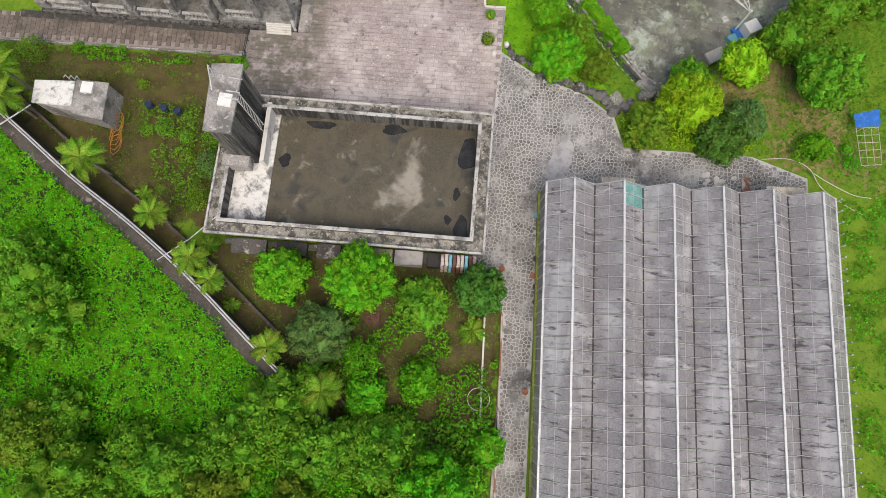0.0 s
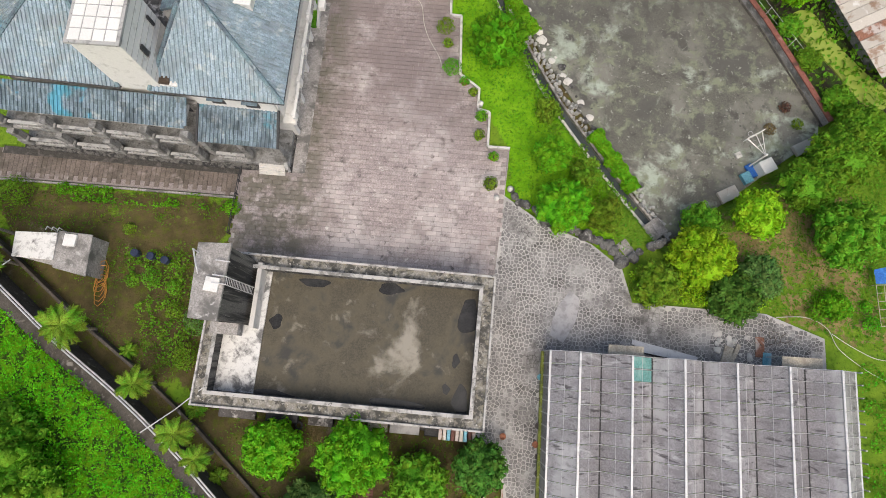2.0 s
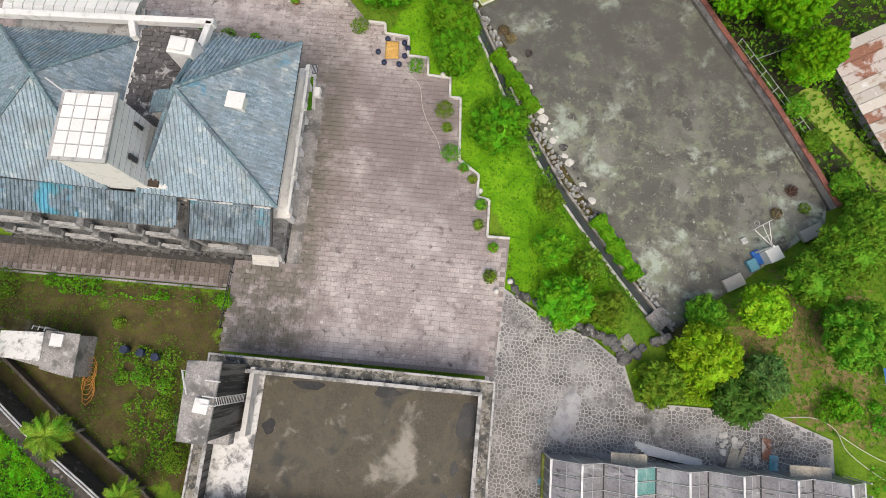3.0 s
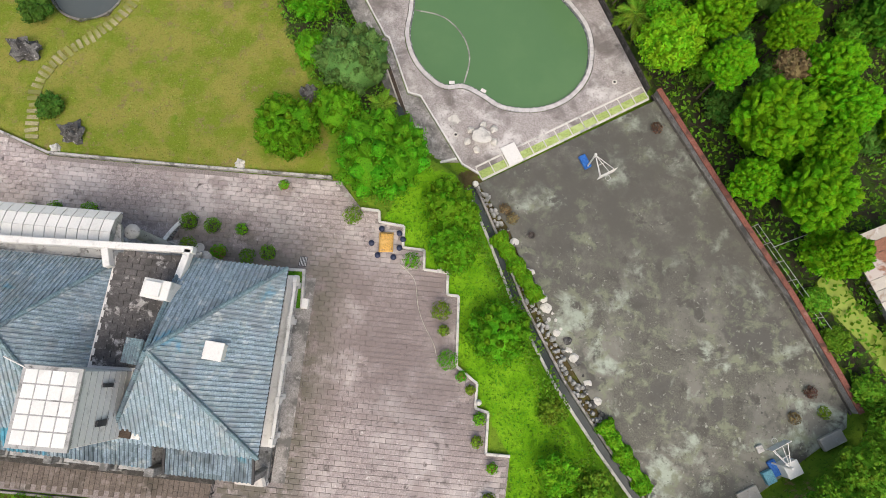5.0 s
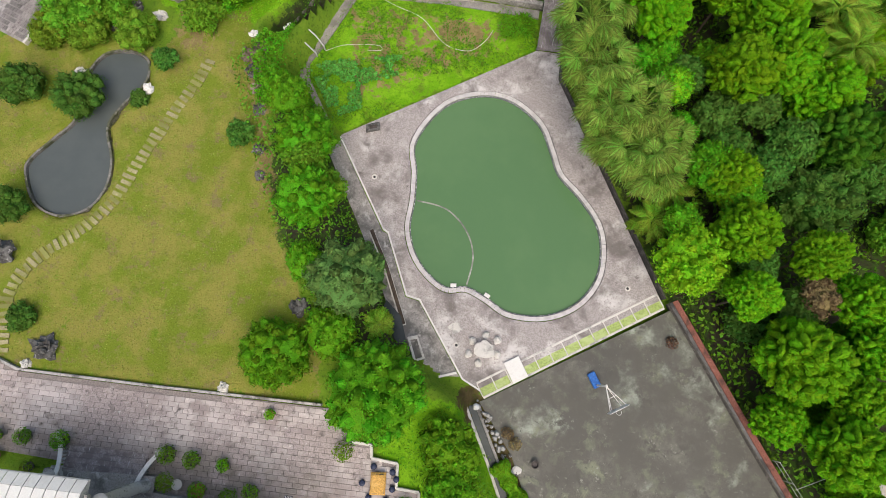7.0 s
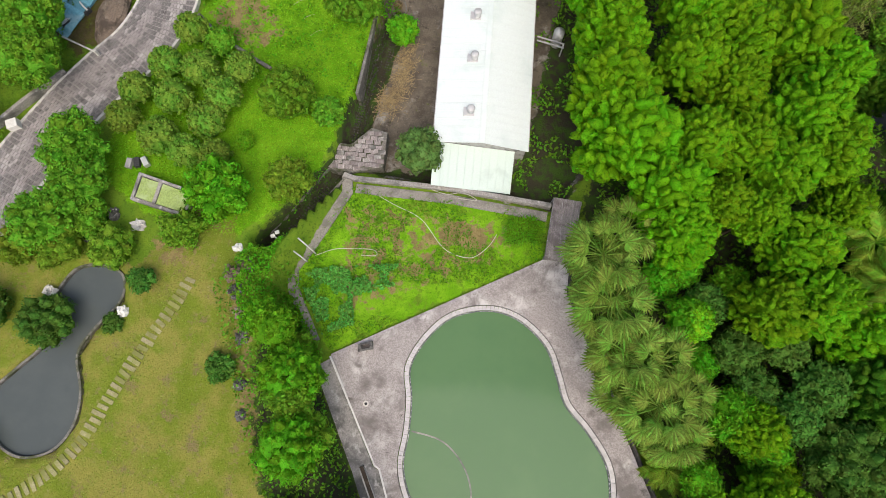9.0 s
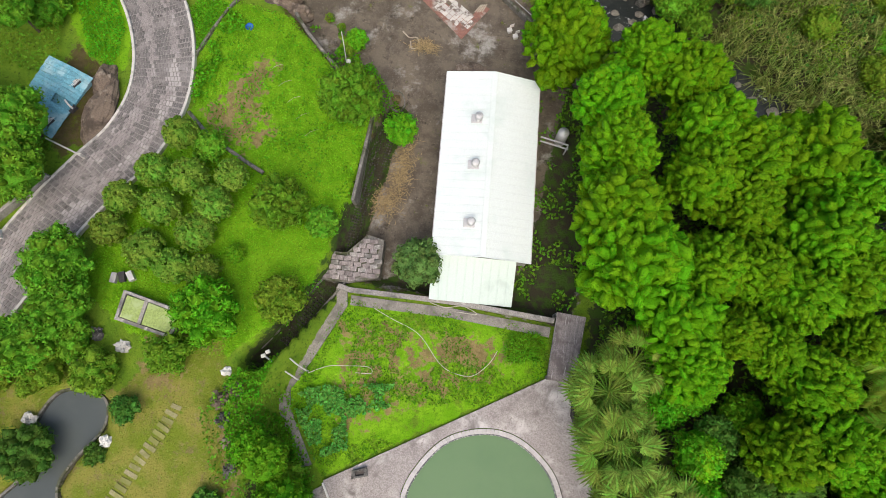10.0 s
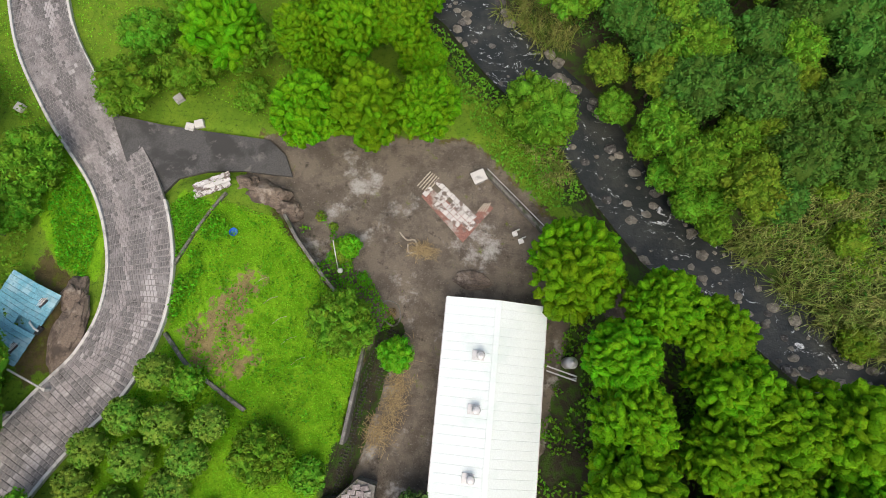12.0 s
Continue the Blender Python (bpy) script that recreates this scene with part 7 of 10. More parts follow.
rows("dense", LEAF_DARK, [(11.4, 89.6, 0.5, 1.9), (14.4, 86.2, 0.2, 2.2), (18.0, 87.4, 0.6, 2.3), (16.0, 83.2, 0.2, 2.0), (21.3, 84.2, 0.8, 2.4), (18.8, 72.6, 0.6, 1.9), (22.4, 69.0, 0.6, 2.0), (19.2, 81.4, 0.8, 2.2)],
     "rounded dark leafy tree in the wood behind the palms", leaf=BROAD, group="woodland trees")


# ---- palms ----
def frond_mesh(length, leaflet, pairs, droop, seed):
    """A feather frond along +x: an arching rib with narrow leaflets."""
    g = np.random.default_rng(seed)
    s = Shape()
    spine = [(length * u, 0, length * (0.55 * u - droop * u * u)) for u in np.linspace(0, 1, 8)]
    s.tube(spine, 0.03, 4, 0.008)
    for i in range(pairs):
        u = 0.18 + 0.82 * i / pairs
        p = Vector((length * u, 0, length * (0.55 * u - droop * u * u)))
        ln = leaflet * (0.55 + 0.45 * math.sin(math.pi * min(u, 0.95)))
        for sg in (-1, 1):
            d = Vector((0.75, sg * 0.8, -0.25 + g.uniform(-0.1, 0.1))).normalized() * ln
            w = Vector((0.032, 0, 0.0))
            s.add([p - w, p + w, p + d * 0.6 + w + Vector((0, 0, 0.02)), p + d - Vector((0, 0, 0.08 * ln)), p + d * 0.6 - w], ((0, 1, 2, 4), (4, 2, 3)))
    return s.mesh("frond")


def fan_mesh(radius, seed):
    """A fan leaf on a stalk along +x, its blade split into fingers."""
    g = np.random.default_rng(seed)
    s = Shape()
    s.tube([(0, 0, 0), (radius * 0.5, 0, radius * 0.22), (radius * 0.95, 0, radius * 0.2)], 0.03, 4, 0.015)
    c = Vector((radius * 0.95, 0, radius * 0.2))
    for k in range(21):
        a = radians(-128 + 256 * k / 20)
        ln = radius * 0.62 * (0.75 + 0.25 * math.cos(a)) * g.uniform(0.9, 1.1)
        d = Vector((math.cos(a), math.sin(a), -0.28)).normalized()
        q = Vector((-math.sin(a), math.cos(a), 0)) * radius * 0.034
        s.add([c, c + d * ln * 0.6 - q, c + d * ln - Vector((0, 0, 0.22 * ln)), c + d * ln * 0.6 + q], ((0, 1, 2, 3),))
    return s.mesh("fan_leaf")


FROND = [frond_mesh(1.0, 0.4, 19, 0.72 + 0.1 * k, 40 + k) for k in range(3)]
FAN = [fan_mesh(1.0, 50 + k) for k in range(3)]
for m in FROND:
    m.materials.append(LEAF_FEATHER)
for m in FAN:
    m.materials.append(LEAF_PALM)


def palm(x, y, zc, R, meshes, count, label, group, leaf_name, lift=(5, 75)):
    gz = ground_at(x, y)
    t = thing("palm", label, "palm", group, at=(x, y, gz))
    h = max(zc - gz, 0.3)
    part("trunk", Shape().tube([(x, y, gz - 0.2), (x + 0.1, y, gz + h * 0.5), (x, y, gz + h)], 0.15, 8, 0.1), PALMBARK, t)
    g = np.random.default_rng(int(abs(x * 31 + y * 17)))
    for k in range(count):
        ob = part(leaf_name, meshes[k % len(meshes)], None, t)
        up = lift[0] + (lift[1] - lift[0]) * (k / count) + g.uniform(-6, 6)
        sc = R * g.uniform(0.85, 1.15)
        ob.matrix_basis = Matrix.Translation((0, 0, h)) @ Matrix.Rotation(k * 2.39996 + g.uniform(-0.2, 0.2), 4, "Z") @ Matrix.Rotation(-radians(up - 28), 4, "Y") @ Matrix.Scale(sc, 4)


for x, y, zc, R in ((1.2, 91.5, 4.0, 2.8), (2.4, 87.5, 4.0, 2.9), (3.9, 84.0, 4.0, 2.7), (6.4, 83.7, 4.0, 2.3), (6.9, 80.4, 4.0, 2.8), (8.2, 78.4, 3.4, 2.2), (1.9, 89.4, 3.2, 2.4), (4.6, 81.6, 3.0, 2.4), (3.2, 94.2, 3.0, 2.2), (9.0, 81.6, 3.2, 2.0)):
    palm(x, y, zc, R * 0.86, FAN, 32, "fan palm with pale yellow-green leaves beside the pool deck", "fan palms by the pool", "fan_leaf", (-25, 70))
for x, y, zc, R in ((-30.8, 12.7, 5, 1.7), (-24.8, 9.0, 4, 1.35), (-20.9, 5.8, 4, 1.4), (-19.0, 4.2, 4, 1.2), (-13.5, -0.5, 4, 1.3), (-8.9, -3.3, 4, 1.6), (-38.9, 17.3, 4.5, 1.7), (-39.9, 19.9, 4.4, 1.5)):
    palm(x, y, zc, R * 0.95, FROND, 15, "slender feather palm with yellowing fronds beside the field wall", "palms along the wall", "frond")
for x, y, zc, R in ((11.2, 78.5, -0.8, 1.8), (9.8, 75.5, -0.8, 1.9), (24.0, 97.0, 2.5, 3.2), (25.5, 93.5, 2.5, 3.0)):
    palm(x, y, zc, R, FROND, 15, "grey-green feather palm at the edge of the wood", "palms in the wood", "frond")
for x, y, zc, R in ((2.2, 2.8, 0.9, 1.2), (-27.5, 11.3, 0.7, 0.7), (-18.0, 2.6, 0.9, 0.7), (-20.8, 7.4, 1.0, 0.8), (-12.9, 62.2, 0.6, 1.2), (-27.0, 121.3, -3.6, 1.1)):
    palm(x, y, zc, R, FROND, 13, "small spiky yellow-green plant in the garden", "small spiky plants", "frond", (10, 70))


# ---- woods, scrub and ground plants ----
def scatter(n, poly, seed, keep=None):
    g = np.random.default_rng(seed)
    xs, ys = [p[0] for p in poly], [p[1] for p in poly]
    x, y = g.uniform(min(xs), max(xs), n), g.uniform(min(ys), max(ys), n)
    ok = signed(poly, x, y) > 0
    if keep is not None:
        ok &= keep(x, y)
    return x[ok], y[ok], g


PAVED = (PLAZA, WEST_LANE, DRIVE, TANK, COURT_OUT, DECK_OUT, WALK, POND, BRANCH, [(6.5, 16.2), (33.0, 17.6), (34.5, -18), (7.5, -18)], [(-41, 27.5), (-16.3, 28.0), (-16.5, 46), (-41, 47)])


def open_ground(x, y):
    d = np.maximum.reduce([signed(p, x, y) for p in PAVED])
    return (d < -0.15) & (line_distance(ROAD_MID, x, y) > 3.3) & (line_distance(RIVER_MID, x, y) > 5)


def carpet(name, poly, n, material, leaf, label, category, height=0.25, lift=0.5, seed=1, clump=0.0, keep=None, flat=0.9):
    """A carpet of small leaves or blades over an outline: nobody could count them."""
    def want(x, y):
        ok = open_ground(x, y)
        if clump:
            k = np.array([noise.noise((a * clump, b * clump, seed)) for a, b in zip(x, y)])
            ok &= k > -0.05
        return ok if keep is None else ok & keep(x, y)
    x, y, g = scatter(n, poly, seed, want)
    swell = np.array([0.7 * noise.noise((a * 0.35, b * 0.35, seed * 3.1)) + 0.7 * noise.noise((a * 1.1, b * 1.1, seed)) + 0.5 * noise.noise((a * 2.6, b * 2.6, seed)) for a, b in zip(x, y)])
    z = ground_height(x, y) + height * (0.55 + 0.9 * np.clip(swell + 0.3, 0, 1.2)) * g.uniform(0.55, 1.0, len(x))
    nrm = np.stack([g.normal(size=len(x)) * lift, g.normal(size=len(x)) * lift, np.full(len(x), flat)], 1)
    v, f = leaf_mesh(name, np.stack([x, y, z], 1), nrm, leaf[0], leaf[1], 0.25, 0.1, seed)
    return tagged(part(name, link_mesh(name, [(v, f)], [material]), None), label, category, kind="stuff")


VIEW_FIELD = [(-52, 24), *WALL_LINE, (-2, -16), (-45, -18)]
carpet("field_weeds", VIEW_FIELD, 165000, LEAF_FIELD, (0.2, 0.13), "lush bright green weeds covering the field", "weeds", 1.5, 0.55, 3)
EASTWOOD = [(13.6, 68.6), (32.6, 41.5), (42, 36), (44, 118), (20, 118), (2, 122), (1.5, 97), (1, 90)]
carpet("wood_undergrowth", EASTWOOD, 18000, LEAF_MID, (0.5, 0.28), "dark leafy undergrowth on the woodland floor", "undergrowth", 0.9, 0.7, 4)
carpet("wood_saplings", EASTWOOD, 16000, LEAF_MID, (0.4, 0.22), "patchy green saplings and ferns among the trees", "undergrowth", 1.6, 0.7, 5, 0.35)
NEBANK = [(-24, 158), (-12, 151), (-3, 146), (2, 139), (9, 134), (15, 130.5), (21, 126), (46, 119), (46, 178), (-24, 178)]
carpet("bank_scrub", NEBANK, 30000, LEAF_DARK, (0.42, 0.22), "tangled green scrub on the stream bank", "scrub", 1.8, 0.7, 6)
SOUTH = [(-10, -6), (4.5, -4), (5.0, -18), (-30, -20), (-20, -8)]
carpet("corner_scrub", SOUTH, 16000, LEAF_MID, (0.4, 0.2), "tangled green scrub in the garden corner", "scrub", 1.5, 0.7, 8)
WESTSIDE = [(-70, 92), (-52, 92), (-51, 104), (-56, 118), (-60, 128), (-72, 140)]
carpet("roadside_scrub", WESTSIDE, 16000, LEAF_MID, (0.36, 0.2), "green scrub behind the roadside huts", "scrub", 0.9, 0.6, 9, 0.25)
BETWEEN = [(-8, 57), (-12, 56), (-18, 60), (-24, 70), (-31, 84), (-27, 90), (-21, 80), (-15, 70)]
carpet("bank_shrubs", BETWEEN, 12000, LEAF_MID, (0.34, 0.2), "low mixed shrubs along the lawn's edge", "shrubs", 1.0, 0.7, 10)
YARDSIDE = [(-6.4, 99), (-1.5, 98), (2, 104), (2.5, 118), (-5, 122), (-7.0, 119)]
carpet("yard_weeds", YARDSIDE, 2600, LEAF_MID, (0.4, 0.24), "patchy weeds on dark soil beside the barn", "weeds", 0.6, 0.6, 11, 0.4)
SLOPE = [(2.4, 33), (2.4, 29), (6, 27), (12.5, 25), (17, 27), (10, 36), (3.5, 45), (-3, 56), (-9, 57), (-15, 55), (-11, 52), (-7, 49), (-4, 46), (-2.8, 40), (0.4, 36)]
carpet("bank_grass", SLOPE, 16000, GRASS, (0.26, 0.1), "green grass on the bank above the court", "grass", 0.22, 0.7, 12, keep=lambda x, y: signed(EAST_LOW, x, y) < -0.2)
carpet("bank_plants", [(-2, 53), (8, 36.5), (14, 29.5), (12.5, 27), (6.5, 33), (2, 42), (-4, 52)], 12000, LEAF_MID, (0.3, 0.18), "mixed leafy plants on the bank", "plants", 1.2, 0.7, 13, 0.45)
GARDENW = [(-46, 25), (-21.5, 25.6), (-21, 9), (-26, 9.5), (-39, 17)]
carpet("garden_grass", GARDENW, 9000, GRASS, (0.22, 0.09), "thin grass on the earthy garden ground", "grass", 0.18, 0.7, 14, 0.3)
carpet("garden_herbs", [(-36, 25.2), (-21.6, 25.8), (-21.6, 24.2), (-36, 23.4)], 2600, LEAF_WEED, (0.24, 0.14), "green herbs along the lane edge", "plants", 0.7, 0.7, 15, 0.5)
carpet("garden_plants", [(-30, 20), (-21.5, 20), (-21.2, 10), (-26, 11)], 3600, LEAF_MID, (0.26, 0.16), "scattered leafy plants in the side garden", "plants", 0.8, 0.7, 16, 0.7)
carpet("lower_garden_grass", [(-20, 8.3), (4.6, 9), (4.8, -9), (-9, -8), (-19, 3)], 6000, GRASS, (0.22, 0.09), "thin grass under the fruit trees", "grass", 0.16, 0.7, 17, 0.5)
carpet("lower_garden_plants", [(-10, 4), (4.6, 2), (4.8, -9), (-9, -8)], 7000, LEAF_WEED, (0.3, 0.17), "leafy vegetables and weeds in the lower garden", "plants", 0.9, 0.7, 18, 0.4)
carpet("back_garden_grass", [(13.5, 22), (25.5, 21.6), (31, 20), (40, 18), (40, 40), (31, 37.5), (18, 26.5)], 14000, GRASS, (0.24, 0.1), "green grass in the back garden", "grass", 0.2, 0.7, 19)
carpet("greenhouse_side_plants", [(33.3, 18), (42, 20), (42, -18), (34.8, -18)], 9000, LEAF_WEED, (0.28, 0.15), "vegetable rows and weeds beside the greenhouse", "plants", 0.5, 0.7, 20, 0.5)
ORCH = [(-45, 92), (-36, 88), (-30, 88.5), (-24.8, 95), (-23.2, 104), (-23.0, 113.8), (-28, 118), (-33.5, 123), (-40, 124), (-41.4, 117), (-40.2, 110), (-43.5, 103)]
BARE = [(-39.6, 111), (-37.4, 115.6), (-35, 118.4), (-33, 117.4), (-33.6, 113.4), (-31.2, 109.4), (-34, 107.2), (-37.6, 108)]
carpet("orchard_grass", ORCH, 40000, ORCHGRASS, (0.18, 0.08), "lush green grass in the orchard", "grass", 0.24, 0.4, 21, keep=lambda x, y: (signed(BARE, x, y) < 0.5 * np.sin(x * 2.1) * np.cos(y * 1.7)) | (np.sin(x * 3.3 + y) * np.sin(y * 2.9) > 0.45))
carpet("orchard_plants", ORCH, 9000, LEAF_WEED, (0.28, 0.17), "leafy weeds in the orchard grass", "weeds", 0.45, 0.6, 35, 0.5, keep=lambda x, y: y > 104)
carpet("kitchen_grass", PENTAGON, 15000, GRASS, (0.22, 0.1), "green grass and seedlings in the kitchen garden", "grass", 0.2, 0.45, 22, 0.25)
carpet("kitchen_leaves", [(-21.4, 81.4), (-24.4, 86.0), (-22.8, 87.6), (-20.9, 87.8), (-15.8, 88.9), (-15.8, 86.8), (-19.4, 85.2), (-18.6, 82.8)], 5200, LEAF_COOL, (0.3, 0.24), "patch of broad cool-green vegetable leaves", "vegetables", 0.7, 0.55, 23, 0.7)
carpet("lawn_grass", LAWN, 26000, LAWNGRASS, (0.16, 0.06), "short yellowish mown grass of the lawn", "grass", 0.07, 0.9, 24)
carpet("verge_grass", [(-72, 140), (-58, 124), (-52, 131), (-46, 135), (-36, 132), (-38, 150), (-70, 168)], 15000, ORCHGRASS, (0.24, 0.1), "fresh green grass beside the road and the asphalt turn-off", "grass", 0.3, 0.5, 40)
carpet("orchard_edge_plants", [(-42, 112), (-40, 112), (-37.4, 121.5), (-39.6, 122.5)], 2400, LEAF_WEED, (0.34, 0.2), "tall leafy plants along the orchard edge", "plants", 0.8, 0.7, 41, 0.6)
carpet("wedge_grass", [(-44.2, 122.5), (-42.3, 124), (-40.2, 123.2), (-41.6, 117.2), (-42.6, 117)], 3800, LEAF_WEED, (0.26, 0.12), "wedge of bright green grass beside the road", "grass", 0.4, 0.6, 25)
carpet("verge_plants", [(-54.5, 128), (-49.9, 121), (-49.3, 114), (-52, 114.5), (-55, 120)], 4200, LEAF_WEED, (0.3, 0.16), "bright green plants on the road verge", "plants", 0.5, 0.6, 26)
carpet("yard_edge_plants", [(-33, 122.5), (-27.5, 117.6), (-22.5, 114), (-20.6, 115.6), (-25, 120.5), (-30, 124.5)], 5200, LEAF_WEED, (0.3, 0.18), "leafy plants along the yard wall", "plants", 0.8, 0.7, 27, 0.35)
carpet("stream_side_plants", [(-22, 150), (-16, 143), (-8.5, 137), (-4.5, 131.5), (-8.5, 129), (-15, 133.5), (-24, 146)], 8000, LEAF_MID, (0.36, 0.2), "green plants along the stream's near bank", "plants", 1.1, 0.7, 28)


def reeds(name, poly, n, material, label, seed, length=1.7):
    """Arching grass blades in tussocks."""
    x, y, g = scatter(n, poly, seed)
    s_v, s_f = [], []
    z = ground_height(x, y)
    k = 0
    for a, b, c in zip(x, y, z):
        for _ in range(11):
            w = g.uniform(0, 2 * math.pi)
            ln = length * g.uniform(0.6, 1.2)
            d = Vector((math.cos(w), math.sin(w), 0))
            q = Vector((-d.y, d.x, 0)) * 0.028
            p0, p1, p2 = Vector((a, b, c)), Vector((a, b, c)) + d * ln * 0.4 + Vector((0, 0, ln * 0.75)), Vector((a, b, c)) + d * ln * 0.95 + Vector((0, 0, ln * 0.55))
            s_v += [p0 - q, p0 + q, p1 + q * 1.4, p1 - q * 1.4, p2]
            s_f += [(k, k + 1, k + 2, k + 3), (k + 3, k + 2, k + 4)]
            k += 5
    sh = Shape()
    sh.v, sh.f = [tuple(p) for p in s_v], s_f
    return tagged(part(name, sh, material), label, "reeds", kind="stuff")


reeds("bank_reeds", [(9.6, 130.4), (16, 126.0), (23, 122.6), (34, 119.5), (34, 134), (22, 138), (12.5, 136)], 900, LEAF_REED, "tall olive and straw-coloured reeds on the stream bank", 31, 2.2)
carpet("bank_bushes", [(9.6, 130.4), (16, 126.0), (23, 122.6), (36, 119.5), (36, 136), (22, 140), (12.5, 138)], 16000, LEAF_OLIVE, (0.34, 0.17), "yellowish green bushes among the reeds on the stream bank", "scrub", 2.2, 0.7, 36, 0.35)
carpet("ditch_plants", [(-29.4, 86.2), (-27.4, 90.6), (-25.4, 95.4), (-24.4, 96.8), (-23.2, 96.6), (-25.8, 90.2), (-26.4, 86.4), (-25.4, 81.5), (-27.6, 80)], 6500, LEAF_WEED, (0.3, 0.18), "lush green plants along the ditch", "plants", 0.8, 0.7, 37, keep=lambda x, y: line_distance(CHANNEL, x, y) > 0.75)
carpet("path_side_plants", [(-26.2, 84.6), (-24.6, 84.2), (-21.2, 79.8), (-20.6, 77), (-22.2, 75), (-24.6, 79)], 4500, LEAF_WEED, (0.32, 0.18), "leafy green plants beside the garden path", "plants", 0.9, 0.7, 38)
carpet("drive_hedge", [(13.5, 23.2), (14.1, 20.9), (17.8, 20.6), (23.8, 20.95), (25.6, 21.9), (23, 22.8), (17, 22.6), (14.8, 24.2)], 4200, LEAF_YELLOW, (0.22, 0.12), "low yellow-green planting along the drive's edge", "plants", 0.9, 0.6, 39)
reeds("near_reeds", [(-12.5, 136), (-9, 132), (-7, 133), (-9.5, 138)], 160, LEAF_REED, "pale reeds on the near bank", 32, 1.3)
reeds("top_reeds", [(-17, 152), (-11, 147.5), (-8, 149), (-12, 156)], 260, LEAF_REED, "reeds at the bend of the stream", 33, 1.6)
reeds("garden_clump", [(-6.6, 92.6), (-3.6, 93.4), (-3.8, 95.2), (-6.2, 94.8)], 130, LEAF_WEED, "bushy clump of tall green grass in the kitchen garden", 34, 0.9)


def wood(poly, n, seed, kinds, size, label, group, gap=3.0, rise=0.0, **more):
    """Trees set at random in an outline, no two too close."""
    x, y, g = scatter(n * 30, poly, seed)
    done = []
    for a, b in zip(x, y):
        if len(done) >= n:
            break
        if all((a - p) ** 2 + (b - q) ** 2 > gap * gap for p, q in done):
            done.append((a, b))
            kind, m = kinds[len(done) % len(kinds)]
            R = g.uniform(*size)
            plant(kind, m, R, float(a), float(b), ground_at(a, b) + rise + R * g.uniform(0.7, 1.3), label, group=group, leaf=BROAD, **more)


wood([(-14, 160), (-10, 150), (-3, 142.2), (2, 136.2), (7.0, 131.6), (10.5, 131.6), (14, 138), (24, 138), (36, 132), (36, 165), (-14, 168)], 95, 61, (("dense", LEAF_DARK), ("round", LEAF_OLIVE), ("dense", LEAF_DARK), ("round", LEAF_MID), ("dense", LEAF_DARK)), (2.2, 3.6), "leafy green tree on the far stream bank", "bank trees", 2.7, rise=1.6)
wood([(12.0, 127.6), (18, 124.6), (26, 121.6), (38, 120), (38, 136), (24, 139), (14, 137)], 15, 69, (("dense", LEAF_OLIVE), ("dense", LEAF_MID), ("round", LEAF_OLIVE)), (1.3, 2.2), "yellowish green bush tree on the reedy bank", "bank trees", 2.8)
wood([(24, 76), (44, 60), (46, 118), (22, 116), (20, 100)], 22, 62, (("puff", LEAF_PUFF_SHADED), ("puff", LEAF_PUFF)), (2.6, 3.8), "puffy green tree in the shaded depth of the wood", "woodland trees", 4.2, squash=1.6)
wood([(14.5, 72), (20.5, 63.5), (25, 60), (40, 68), (42, 82), (22, 80)], 11, 68, (("dense", LEAF_MID), ("puff", LEAF_PUFF), ("dense", LEAF_DARK)), (1.8, 2.8), "leafy green tree behind the court wall", "woodland trees", 3.4)
wood([(33, 41), (46, 30), (46, 60), (30, 62), (27.5, 52)], 3, 63, (("dense", LEAF_MID), ("round", LEAF_MID)), (1.5, 2.2), "leafy tree behind the court wall", "woodland trees", 4.5)
wood([(-72, 92), (-55, 90), (-57, 104), (-60, 116), (-63, 126), (-74, 132)], 14, 64, (("dense", LEAF_DARK), ("dense", LEAF_MID)), (2.2, 3.2), "dark leafy tree west of the road", "roadside trees", 4.2)
wood([(-44, 136), (-38, 134.5), (-22, 139), (-26, 156), (-56, 162), (-58, 146)], 14, 65, (("puff", LEAF_PUFF), ("dense", LEAF_MID)), (2.4, 3.6), "green tree in the copse above the stream", "trees by the stream", 4.4)
wood([(-34, -8), (4, -9), (4, -20), (-40, -20)], 12, 66, (("dense", LEAF_MID), ("round", LEAF_WEED), ("round", LEAF_OLIVE)), (1.8, 2.8), "green tree in the overgrown corner", "overgrown trees", 4.0)
wood([(-52, 8), (-36, 10), (-30, -4), (-44, -14), (-54, -8)], 8, 67, (("round", LEAF_MID), ("round", LEAF_WEED)), (1.8, 3.0), "leafy tree rising from the weeds", "overgrown trees", 4.5)


